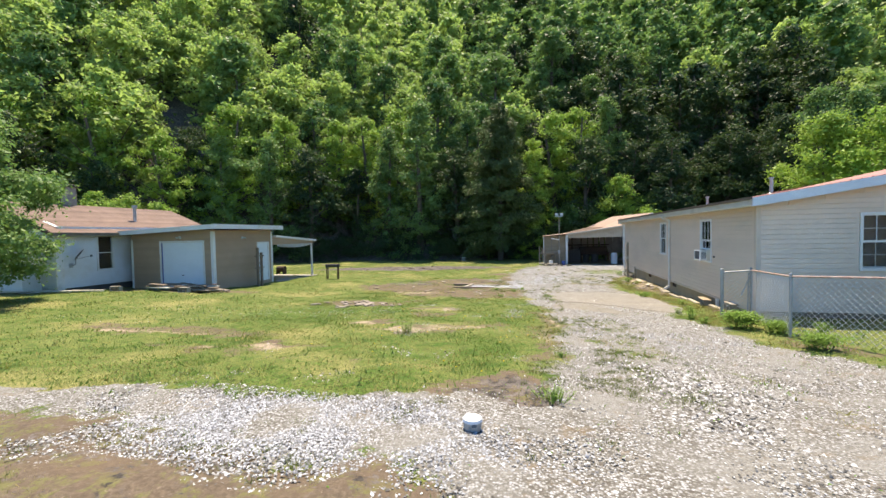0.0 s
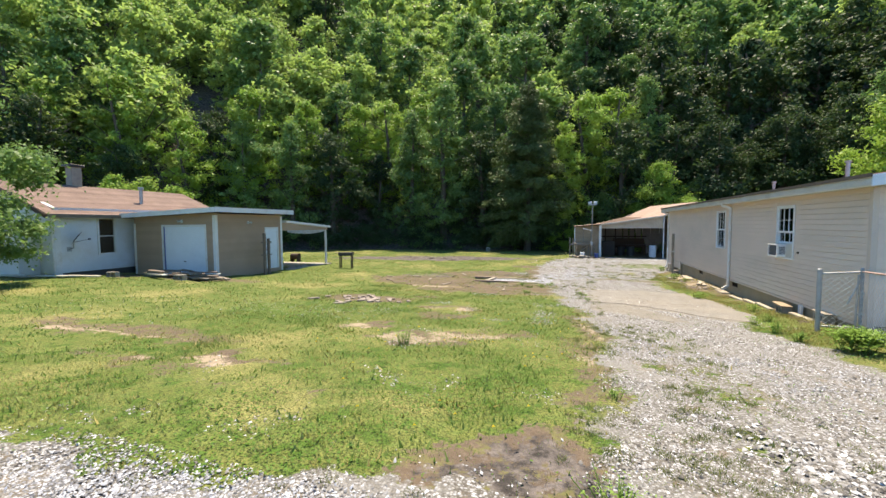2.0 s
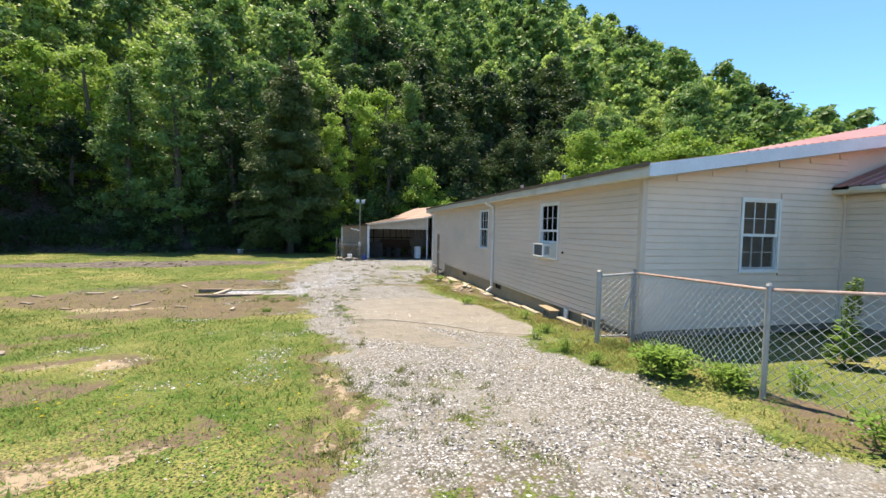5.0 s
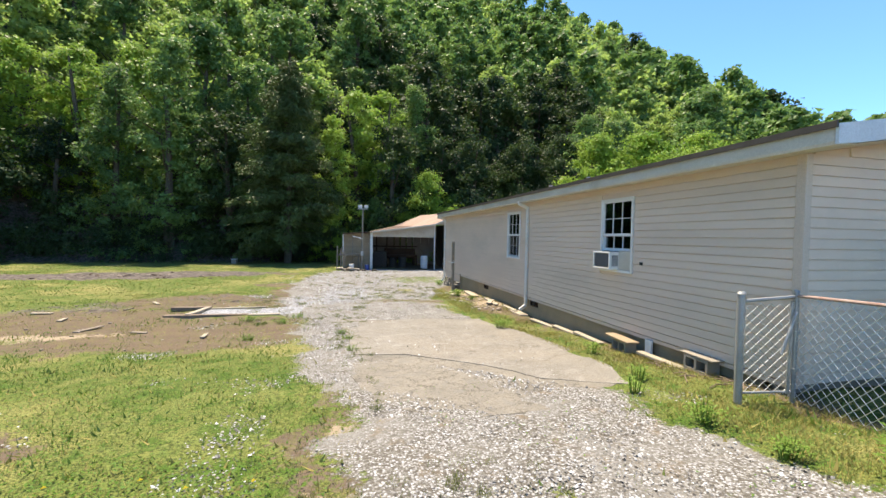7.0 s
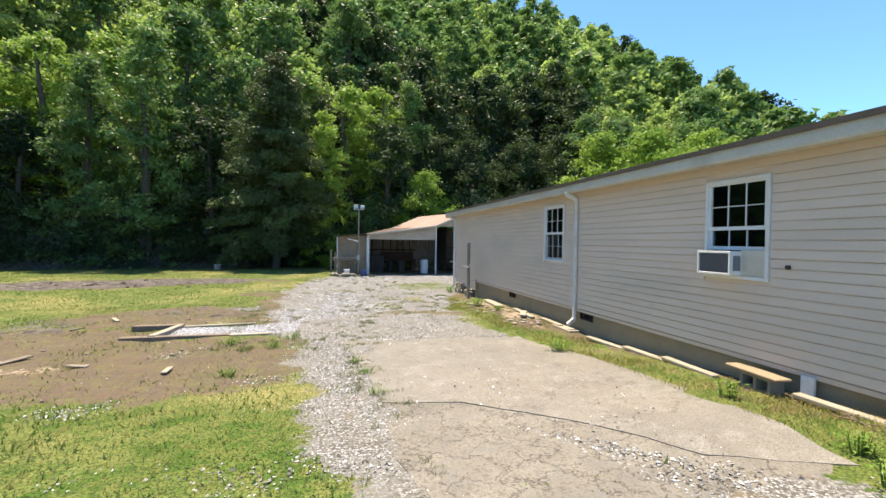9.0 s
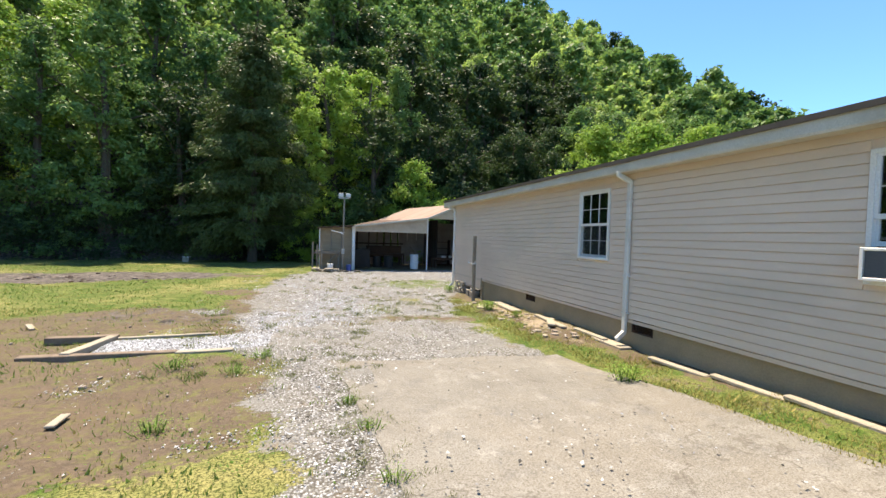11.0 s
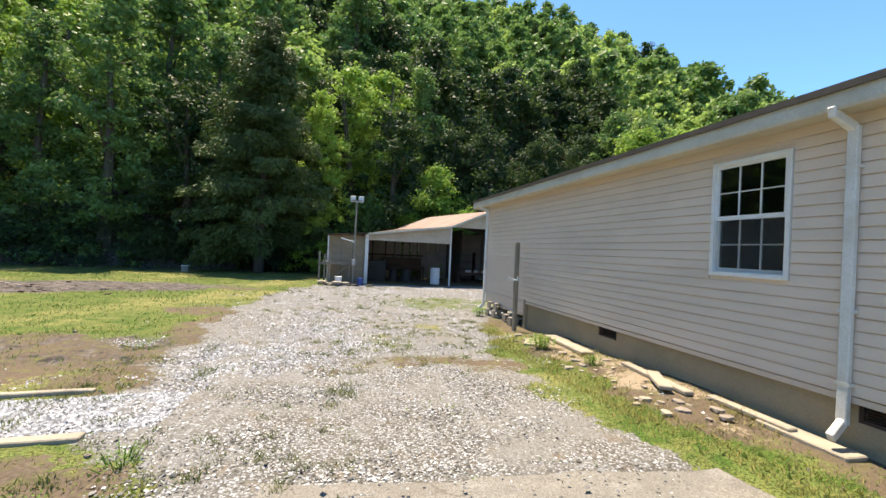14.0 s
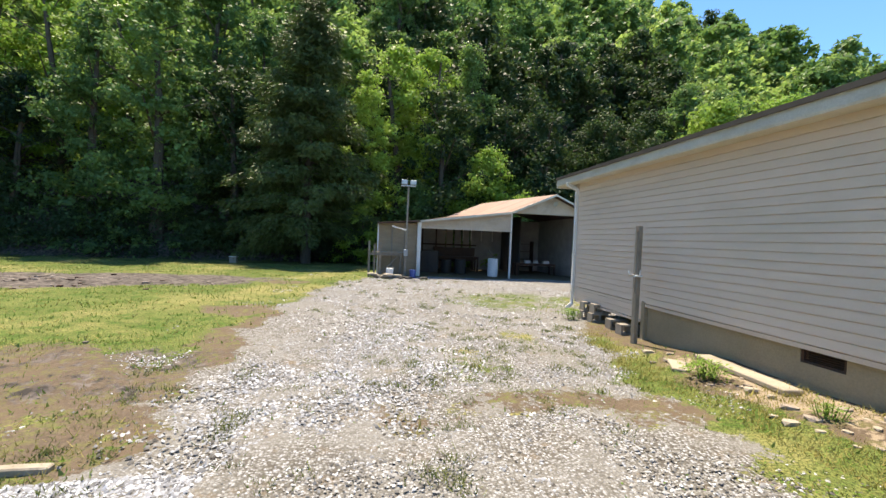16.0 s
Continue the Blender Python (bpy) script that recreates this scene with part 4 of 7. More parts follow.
    # vent pipes
    for x, y, tall, wide in ((8.0, 22.3, 0.36, 0.05), (13.25, 27.9, 0.9, 0.09)):
        bm = bmesh.new()
        rod(bm, (x, y, rz(x) - 0.05), (x, y, rz(x) + tall), wide, seg=12)
        rod(bm, (x, y, rz(x) - 0.03), (x, y, rz(x) + 0.04), wide * 2, wide, seg=12)
        rod(bm, (x, y, rz(x) + tall - 0.06), (x, y, rz(x) + tall + 0.02), wide * 1.5, seg=12)
        part("vent_pipe", bm, M["galv"], roof, "grey roof vent pipe")
    # outdoor tap box and cable on the side wall
    part("tap", boxes((HX - 0.05, HX - 0.012, 14.28, 14.33, 0.62, 0.67), bevel=0.008), M["black"], side)
    skirt = part("skirt", boxes((HX, HX + 0.05, 25.13, HY1 - 0.02, FLOOR - 0.31, FLOOR - 0.003)), M["siding"], house)
    laps(skirt, "siding_board", "x", HX, -1, 25.13, HY1 - 0.06, FLOOR - 0.30, FLOOR - 0.062, 0.1157, [], M["siding"])
    part("trim_board", boxes((HX - 0.03, HX + 0.01, 25.13, HY1 - 0.1, FLOOR - 0.36, FLOOR - 0.315)), M["siding_trim"], house)
    # raised red roof behind the rake board
    bm = bmesh.new()
    x0, x1 = 6.6, 13.3
    rise = lambda x: (x - x0) * 0.055
    p = [(x0, ya + 0.04, rz(x0) + 0.0), (x1, ya + 0.04, rz(x1)), (x1, ya + 1.6, rz(x1) + rise(x1)), (x0, ya + 1.6, rz(x0) + 0.01)]
    q = [(x0, ya + 3.0, rz(x0) - 0.02), (x1, ya + 3.0, rz(x1) - 0.02)]
    a = [bm.verts.new(v) for v in p + q]
    bm.faces.new((a[0], a[1], a[2], a[3]))
    bm.faces.new((a[3], a[2], a[5], a[4]))
    upper = part("roof", bm, M["red_metal"], house, "faded red ribbed metal roof")
    for i in range(33):
        x = x0 + 0.2 + i * 0.2
        bm = bmesh.new()
        rod(bm, (x, ya + 0.04, rz(x)), (x + 0.01, ya + 1.6, rz(x) + rise(x)), 0.018, seg=6)
        part("roof_rib", bm, M["red_metal"], upper)


build_house()


def build_ac():
    x, y0, y1, z0, z1 = HX, 14.88, 15.38, 0.50, 0.82
    ac = thing("window_air_conditioner", "white window air conditioner under the sash of the house's window", "air conditioner", pose(x, y0, z0))
    w, h, d = y1 - y0, z1 - z0, 0.22
    t = 0.03
    bm = boxes((-d, 0.1, 0, t, 0, h), (-d, 0.1, w - t, w, 0, h), (-d, 0.1, t, w - t, 0, t), (-d, 0.1, t, w - t, h - t, h), (-0.06, 0.1, t, w - t, t, h - t), bevel=0.004)
    body = part("body", bm, M["vinyl_white"], ac)
    part("grille_backing", boxes((-d + 0.03, -d + 0.04, t, w - t, t, h - t)), M["grey_can"], ac)
    for i in range(9):
        z = t + (h - 2 * t) * (i + 0.5) / 9
        part("grille_bar", boxes((-d + 0.004, -d + 0.012, t, w - t, z - 0.003, z + 0.003)), M["grey_can"], body)
    for i in range(6):
        part("side_louvre", boxes((-d + 0.05 + i * 0.022, -d + 0.06 + i * 0.022, -0.006, 0.0, 0.06, h - 0.06)), M["grey_can"], body)
    part("side_panel", boxes((-0.03, -0.01, -0.31, 0, 0, h + 0.02)), M["fascia"], ac, "cream plastic filler panel")


build_ac()


# ---- tan shed and white house ----
SX, SY = -14.85, 16.68
LEFT = Matrix.Translation((0.13, 0, 0)) @ Matrix.Diagonal((0.965, 0.965, 0.965, 1))


def build_shed():
    shed = thing("shed", "tan clapboard shed with white overhead door against the white house", "shed", LEFT)
    z0 = -1.15
    x0 = -19.7
    y1 = 21.0
    rz = lambda x: 2.02 + (x + 20.3) * (2.23 - 2.02) / 5.8
    top = lambda x: rz(x) - 0.2
    gd = (-17.87, -15.42, -0.80, 1.42)
    sd = (19.78, 20.62, -0.78, 1.28)
    t = 0.12
    bm = bmesh.new()
    strip_wall(bm, "y", SY, t, x0, SX, z0, 1.5, [gd])
    prism(bm, [(x0, 1.5), (SX, 1.5), (SX, top(SX)), (x0, top(x0) + 0.02)], "y", SY, SY + t)
    front = part("wall", bm, M["tan_siding"], shed)
    laps(front, "clapboard", "y", SY, -1, x0 + 0.08, SX - 0.08, z0 + 0.1, 2.0, 0.19, [(gd[0] - 0.09, gd[1] + 0.09, z0, gd[3] + 0.09)], M["tan_siding"], lambda u: top(u) + 0.04, 0.016)
    bm = bmesh.new()
    strip_wall(bm, "x", SX, -t, SY + t, y1, z0, 1.98, [sd])
    side = part("wall", bm, M["tan_siding"], shed)
    laps(side, "clapboard", "x", SX, 1, SY + 0.08, y1 - 0.08, z0 + 0.1, 1.98, 0.19, [(sd[0] - 0.08, sd[1] + 0.08, z0, sd[3] + 0.08)], M["tan_siding"], None, 0.016)
    part("wall", boxes((x0, SX - t, y1 - t, y1, z0, 1.6), (x0, x0 + t, SY + t, y1 - t, z0, 1.6)), M["tan_siding"], shed)
    for b in ((SX - 0.12, SX + 0.025, SY - 0.025, SY + 0.0, z0, 1.92), (SX + 0.0, SX + 0.025, SY, SY + 0.13, z0, 1.92), (SX, SX + 0.025, y1 - 0.12, y1 + 0.02, z0, 1.92), (x0 - 0.02, x0 + 0.11, SY - 0.025, SY, z0, 1.58)):
        part("corner_board", boxes(b, bevel=0.004), M["white_trim"], shed, "white corner board")
    # overhead door: four panels and a frame
    a, b, lo, hi = gd
    part("door_frame", boxes((a - 0.09, a, SY - 0.03, SY + 0.02, z0 + 0.2, hi + 0.09), (b, b + 0.09, SY - 0.03, SY + 0.02, z0 + 0.2, hi + 0.09), (a, b, SY - 0.03, SY + 0.02, hi, hi + 0.09)), M["white_trim"], shed)
    part("track", boxes((a, a + 0.06, SY + 0.01, SY + 0.03, lo, hi)), M["plastic_blue"], shed, "dark blue edge strip")
    od = part("overhead_door", boxes((a + 0.06, b, SY + 0.04, SY + 0.05, lo, hi)), M["door_white"], shed, "closed white sectional overhead door")
    n = 4
    for i in range(n):
        q0, q1 = lo + (hi - lo) * i / n + 0.004, lo + (hi - lo) * (i + 1) / n - 0.004
        part("door_panel", boxes((a + 0.06, b, SY + 0.015, SY + 0.04, q0, q1), bevel=0.004), M["door_white"], od)
    part("handle", boxes(((a + b) / 2 - 0.06, (a + b) / 2 + 0.06, SY - 0.005, SY + 0.012, lo + 0.62, lo + 0.66), bevel=0.005), M["black"], od)
    # side door
    a, b, lo, hi = sd
    part("door_frame", boxes((SX - 0.02, SX + 0.03, a - 0.08, a, lo, hi + 0.08), (SX - 0.02, SX + 0.03, b, b + 0.08, lo, hi + 0.08), (SX - 0.02, SX + 0.03, a, b, hi, hi + 0.08)), M["white_trim"], shed)
    dr = part("side_door", boxes((SX - 0.05, SX - 0.01, a, b, lo, hi)), M["door_white"], shed, "closed white storm door")
    part("door_panel", boxes((SX - 0.01, SX + 0.0, a + 0.12, b - 0.12, lo + 0.15, hi - 0.15), bevel=0.004), M["door_white"], dr)
    part("handle", boxes((SX - 0.01, SX + 0.03, a + 0.05, a + 0.08, lo + 0.95, lo + 1.05)), M["galv"], dr)
    # roof
    bm = bmesh.new()
    xa, xb, ya, yb = -20.28, -14.35, SY - 0.45, 21.35
    prism(bm, [(xa, rz(xa)), (xb, rz(xb)), (xb, rz(xb) - 0.17), (xa, rz(xa) - 0.17)], "y", ya, yb)
    roof = part("roof", bm, M["shingle"], shed)
    bm = bmesh.new()
    prism(bm, [(xa, rz(xa) + 0.01), (xb + 0.03, rz(xb) + 0.01), (xb + 0.03, rz(xb) - 0.20), (xa, rz(xa) - 0.20)], "y", ya - 0.03, ya - 0.002)
    part("fascia", bm, M["white_trim"], roof, "white painted fascia")
    part("fascia", boxes((xb + 0.002, xb + 0.03, ya, yb, rz(xb) - 0.20, rz(xb) + 0.01)), M["white_trim"], roof)
    for i in range(24):
        y = ya + 0.1 + i * (yb - ya - 0.2) / 23
        part("roof_rib", boxes((xb - 0.1, xb + 0.05, y - 0.02, y + 0.02, rz(xb) + 0.012, rz(xb) + 0.03)), M["galv"], roof)
    # lamps
    for m in (pose(-16.7, SY - 0.02, 1.68, 0, 0, 0), pose(SX + 0.02, 18.6, 1.62, 0, 0, 90)):
        lf = part("flood_lamp", boxes((-0.05, 0.05, -0.03, 0, -0.05, 0.05), bevel=0.01), M["white_trim"], shed, "small white twin flood lamp", m)
        for s in (-1, 1):
            bm = bmesh.new()
            rod(bm, (s * 0.05, -0.03, 0.0), (s * 0.13, -0.12, -0.04), 0.03, 0.06, 10)
            part("lamp_head", bm, M["lens"], lf)
    # porch behind
    px0, px1, py1 = -19.0, -14.75, 25.3
    bm = bmesh.new()
    prism(bm, [(y1 + 0.3, 1.72), (py1 + 0.3, 1.42), (py1 + 0.3, 1.30), (y1 + 0.3, 1.60)], "x", px0, px1)
    pr = part("porch_roof", bm, M["white_trim"], shed, "low white-edged porch roof")
    bm = bmesh.new()
    prism(bm, [(y1 + 0.02, 1.6), (py1, 1.30), (py1, 1.16), (y1 + 0.02, 1.16)], "x", px1 - 0.12, px1 - 0.08)
    part("porch_gable", bm, M["tan_siding"], pr)
    for x in (px1 - 0.15, -18.8):
        part("porch_post", boxes((x - 0.05, x + 0.05, py1 - 0.15, py1 - 0.05, -1.1, 1.3), bevel=0.006), M["white_trim"], shed, "white porch post")
    part("porch_slab", boxes((px0, px1 + 0.1, y1 + 0.01, py1 + 0.15, -1.25, -0.98)), M["concrete"], shed)


build_shed()


def build_curtain():
    th = thing("hung_cloth", "sagging white cloth hung under the porch roof's edge", "cloth", LEFT)
    bm = bmesh.new()
    rows = []
    for i in range(37):
        u = i / 36
        y = 21.4 + u * 3.6
        sag = 0.06 + 0.16 * abs(math.sin(u * math.pi)) ** 0.6 + 0.02 * math.sin(i * 1.9)
        rows.append([bm.verts.new((-14.82 + 0.03 * math.sin(i * 2.3 + k), y, 1.17 - sag * k / 3)) for k in range(4)])
    for a, b in zip(rows, rows[1:]):
        for k in range(3):
            bm.faces.new((a[k], b[k], b[k + 1], a[k + 1]))
    r = bmesh.ops.solidify(bm, geom=bm.faces[:], thickness=0.006)
    part("drape", bm, M["cloth"], th)


build_curtain()


def build_white_house():
    h = thing("white_house", "low white-walled house with brown shingle gable roof, chimney and satellite dish", "house", LEFT)
    x0, x1, y0, y1 = -27.0, -20.3, 13.9, 22.3
    z0, ze = -1.25, 2.25
    rx, rzz = -23.65, 3.50
    win = (15.45, 16.25, 0.18, 1.86)
    t = 0.15
    bm = bmesh.new()
    strip_wall(bm, "x", x1, -t, y0, y1, -0.5, ze, [win])
    wall = part("wall", bm, M["white_wall"], h)
    # The dark colour paints in the shadow band below the wall.
    part("foundation", boxes((x1 - 0.3, x1 - 0.08, y0 + 0.05, y1, z0 - 0.2, -0.502)), M["shade_dark"], h, "recessed foundation in shade-dark colour")
    bm = bmesh.new()
    prism(bm, [(x0, -0.5), (x1 - t - 0.002, -0.5), (x1 - t - 0.002, ze), (rx, rzz - 0.1), (x0, ze)], "y", y0, y0 + t)
    part("wall", bm, M["white_wall"], h)
    part("wall", boxes((x0, x0 + t, y0 + t, y1, z0, ze), (x0 + t, x1 - t, y1 - t, y1, z0, ze), (x0, x1 - 0.4, y0 + 0.1, y0 + 0.14, z0 - 0.2, -0.502)), M["white_wall"], h)
    # lower front wing to the south
    part("wall", boxes((-28.5, -21.4, 13.2, 13.898, z0, 1.35)), M["white_wall"], h)
    part("corner_board", boxes((x1 - 0.02, x1 + 0.03, y0 - 0.06, y0 + 0.16, -0.9, ze)), M["white_trim"], h)
    bm = bmesh.new()
    rod(bm, (x1 + 0.06, y0 - 0.14, 1.9), (x1 + 0.06, y0 - 0.14, -0.9), 0.045)
    part("downspout", bm, M["white_trim"], h)
    # Unseen dark ceiling closes the room behind the window.
    part("ceiling_board", boxes((x0 + t, x1 - t, y0 + t, y1 - t, ze - 0.03, ze - 0.01)), M["shade_dark"], h)
    # shingle courses
    for sx in (1, -1):
        run = (x1 + 0.45 - rx) if sx > 0 else (rx - (x0 - 0.45))
        sl = (rzz - ze + 0.1) / (x1 - rx)
        bm = bmesh.new()
        xe = rx + sx * run
        prism(bm, [(rx, rzz), (xe, rzz - run * sl), (xe, rzz - run * sl - 0.10), (rx, rzz - 0.12)], "y", y0 - 0.5, y1 + 0.3)
        roof = part("roof", bm, M["dark_edge"], h)
        n = 26
        for i in range(n):
            a, b = run * i / n, run * (i + 1) / n
            bm = bmesh.new()
            prism(bm, [(rx + sx * a, rzz - a * sl + 0.004), (rx + sx * b, rzz - b * sl + 0.009), (rx + sx * b, rzz - b * sl + 0.002), (rx + sx * a, rzz - a * sl + 0.001)], "y", y0 - 0.5, y1 + 0.3)
            part("shingle_course", bm, M["shingle"], roof, "worn brown shingle course" if i == 0 else "")
        if sx > 0:
            part("fascia", boxes((xe, xe + 0.03, y0 - 0.5, y1 + 0.3, rzz - run * sl - 0.14, rzz - run * sl - 0.005)), M["old_wood"], roof)
            for zo, dep in ((0.0, 0.16),):
                bm = bmesh.new()
                prism(bm, [(rx, rzz - 0.02), (xe, rzz - run * sl - 0.02), (xe, rzz - run * sl - 0.2), (rx, rzz - 0.2)], "y", y0 - 0.53, y0 - 0.502)
                part("rake_board", bm, M["dark_wood"], roof, "dark brown rake board")
    # chimney
    bm = boxes((-23.98, -23.52, 16.5, 16.96, 3.0, 4.42), bevel=0.02)
    ch = part("chimney", bm, M["block"], h, "squat grey block chimney")
    part("chimney_cap", boxes((-24.08, -23.42, 16.40, 17.06, 4.422, 4.54), bevel=0.015), M["black"], ch)
    bm = bmesh.new()
    rod(bm, (-21.5, 18.4, 2.0), (-21.5, 18.4, 3.4), 0.08, seg=10)
    rod(bm, (-21.5, 18.4, 3.36), (-21.5, 18.4, 3.5), 0.13, seg=10)
    part("flue", bm, M["galv"], h, "thin metal flue")
    # window
    a, b, lo, hi = win
    w = part("window", boxes((x1 - 0.05, x1 + 0.04, a, a + 0.08, lo, hi), (x1 - 0.05, x1 + 0.04, b - 0.08, b, lo, hi), (x1 - 0.05, x1 + 0.04, a + 0.08, b - 0.08, hi - 0.08, hi),
                             (x1 - 0.05, x1 + 0.06, a + 0.08, b - 0.08, lo, lo + 0.07), (x1 - 0.04, x1 + 0.0, a + 0.08, b - 0.08, (lo + hi) / 2 - 0.02, (lo + hi) / 2 + 0.02)), M["white_trim"], wall, "grey double-hung window")
    part("pane", boxes((x1 - 0.04, x1 - 0.035, a + 0.08, b - 0.08, lo + 0.07, (lo + hi) / 2 - 0.02), (x1 - 0.03, x1 - 0.025, a + 0.08, b - 0.08, (lo + hi) / 2 + 0.02, hi - 0.08)), M["glass"], w)
    part("blind", boxes((x1 - 0.07, x1 - 0.065, a + 0.05, b - 0.05, lo + 0.05, hi - 0.05)), M["blind"], w, "pale grey-green window blind")
    # satellite dish
    bm = bmesh.new()
    rings = []
    for i in range(5):
        r = 0.28 * i / 4
        rings.append([bm.verts.new((r * math.cos(k * math.tau / 16), 1.15 * r * math.sin(k * math.tau / 16), -0.5 * r * r)) for k in range(16)] if i else [bm.verts.new((0, 0, 0))])
    for k in range(16):
        bm.faces.new((rings[0][0], rings[1][k], rings[1][(k + 1) % 16]))
        for a_, b_ in zip(rings[1:], rings[2:]):
            bm.faces.new((a_[k], b_[k], b_[(k + 1) % 16], a_[(k + 1) % 16]))
    bmesh.ops.solidify(bm, geom=bm.faces[:], thickness=0.01)
    dish = thing("satellite_dish", "grey satellite dish on an arm on the white house wall", "satellite dish", LEFT @ pose(x1 + 0.02, 14.35, 0.5))
    part("reflector", bm, M["black"], dish, "", Matrix.Translation((0.35, 0.05, 0.5)) @ Vector((-0.42, -0.72, 0.55)).to_track_quat("Z", "Y").to_matrix().to_4x4())
    bm = bmesh.new()
    tube(bm, [(0, 0, 0), (0.25, 0, 0.05), (0.3, 0, 0.4)], 0.025)
    rod(bm, (0.35, 0.0, 0.3), (0.75, 0.3, 0.42), 0.015)
    part("arm", bm, M["galv"], dish)
    part("mount_plate", boxes((-0.02, 0.0, -0.08, 0.08, -0.1, 0.1)), M["galv"], dish)
    part("feed", boxes((0.72, 0.80, 0.27, 0.34, 0.38, 0.47), bevel=0.01), M["grey_can"], dish)


build_white_house()


# ---- carport ----
CY = 38.0


def build_carport():
    c = thing("carport", "open-fronted carport with salmon roofing and tan clapboard gable on white posts", "carport")
    pts = [(0.48, 1.17), (2.5, 1.34), (7.0, 1.96), (9.32, 2.96), (11.6, 1.96)]
    y1 = 44.8
    skew = (0, 0, 0.285, 0.285, 0)

    def corner(i, y, dz):
        x, z = pts[i]
        return (x - skew[i] * (y - CY + 0.38), y, z + dz)

    def sheet(i, ya, yb, lo, hi):
        bm = bmesh.new()
        v = [bm.verts.new(corner(j, y, dz)) for dz in (lo, hi) for j, y in ((i, ya), (i + 1, ya), (i + 1, yb), (i, yb))]
        for q in ((3, 2, 1, 0), (4, 5, 6, 7), (0, 1, 5, 4), (1, 2, 6, 5), (2, 3, 7, 6), (3, 0, 4, 7)):
            bm.faces.new([v[k] for k in q])
        return bm

    for i, ((xa, za), (xb, zb)) in enumerate(zip(pts, pts[1:])):
        rf = part("roof", sheet(i, CY - 0.35, y1, -0.06, 0.0), M["dark_wood"], c)
        n = 20
        y = CY - 0.38
        for k in range(n):
            ya, yb = y + k * (y1 - y) / n, y + (k + 1) * (y1 - y) / n
            part("roof_strip", sheet(i, ya, yb - 0.004, 0.003, 0.012), M["shingle_tan"], rf)
        if i in (1, 2, 3):
            bm = bmesh.new()
            prism(bm, [(xa, za + 0.0), (xb, zb + 0.0), (xb, zb - 0.09), (xa, za - 0.09)], "y", CY - 0.41, CY - 0.382)
            part("fascia", bm, M["fascia"], rf, "white painted front fascia")
    # gable panels of clapboard
    bm = bmesh.new()
    prism(bm, [(2.5, 0.98), (7.1, 0.98), (7.1, 1.90), (2.5, 1.26)], "y", CY, CY + 0.06)
    head = part("header", bm, M["tan_panel"], c, "tan boarded header over the opening")
    laps(head, "clapboard", "y", CY, -1, 2.55, 7.05, 0.98, 1.9, 0.14, [], M["tan_panel"], lambda x: 1.34 + (x - 2.5) * 0.14 - 0.05, 0.012)
    bm = bmesh.new()
    prism(bm, [(7.1, 1.94), (11.5, 1.94), (11.5, 1.96), (9.32, 2.88), (7.1, 1.96)], "y", CY + 0.002, CY + 0.06)
    head = part("gable_panel", bm, M["tan_panel"], c, "tan boarded gable")
    laps(head, "clapboard", "y", CY, -1, 7.2, 11.4, 1.96, 2.9, 0.16, [], M["tan_panel"], lambda x: 2.88 - abs(x - 9.32) * 0.44, 0.012)
    for x, w, zt in ((2.5, 0.09, 1.3), (7.13, 0.035, 1.95), (11.3, 0.06, 2.0)):
        part("front_post", boxes((x - w, x + w, CY - 0.06, CY + 0.10, -1.45, zt), bevel=0.008), M["white_trim"], c, "white painted post")
    # shut store at the west end
    part("store_wall", boxes((0.55, 2.41, CY + 0.12, CY + 0.16, -1.4, 1.2), (2.40, 2.44, CY + 0.16, y1, -1.4, 1.3)), M["plywood"], c, "stained tan plywood store wall")
    part("store_post", boxes((0.5, 0.56, CY - 0.1, CY - 0.04, -1.4, 1.18)), M["white_trim"], c)
    for x in (1.2, 1.8):
        part("batten", boxes((x - 0.025, x + 0.025, CY + 0.09, CY + 0.12, -1.3, 1.15)), M["grey_wood"], c)
    # back wall of tin sheets, studs and white strips painted as light gaps
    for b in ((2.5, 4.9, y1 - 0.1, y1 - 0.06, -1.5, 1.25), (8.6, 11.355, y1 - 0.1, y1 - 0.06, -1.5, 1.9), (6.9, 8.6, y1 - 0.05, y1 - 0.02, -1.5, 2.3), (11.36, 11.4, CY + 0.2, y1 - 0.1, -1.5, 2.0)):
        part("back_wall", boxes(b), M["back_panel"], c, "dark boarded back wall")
    for i, x in enumerate((5.0, 5.55, 6.1, 6.65, 7.35, 8.1)):
        part("back_slat", boxes((x, x + 0.42, y1 - 0.1, y1 - 0.07, -0.35, 1.3)), M["back_panel"], c)
        # From the third on, white strips stand in for daylight between the boards.
        part("stud", boxes((x - 0.035, x + 0.0, y1 - 0.2, y1 - 0.11, 0.45 if i > 1 else -1.4, 1.8)), M["white_trim"] if i > 1 else M["grey_wood"], c)
    part("back_rail", boxes((2.5, 7.0, y1 - 0.16, y1 - 0.105, 0.1, 0.2)), M["dark_wood"], c)
    for x in (3.4, 4.3):
        part("stud", boxes((x - 0.04, x + 0.04, y1 - 0.2, y1 - 0.11, -1.4, 1.3)), M["dark_wood"], c)
    # Dark colour stands in for the deep shade in the carport.
    part("inner_wall", boxes((8.7, 8.75, 41.0, y1 - 0.2, -1.4, 2.0)), M["shade_dark"], c)
    bm = bmesh.new()
    rod(bm, (9.4, CY - 0.02, 2.55), (9.4, CY - 0.15, 2.5), 0.05, 0.14, 12)
    lamp = part("barn_lamp", bm, M["galv"], c, "small round metal lamp in the gable")


build_carport()


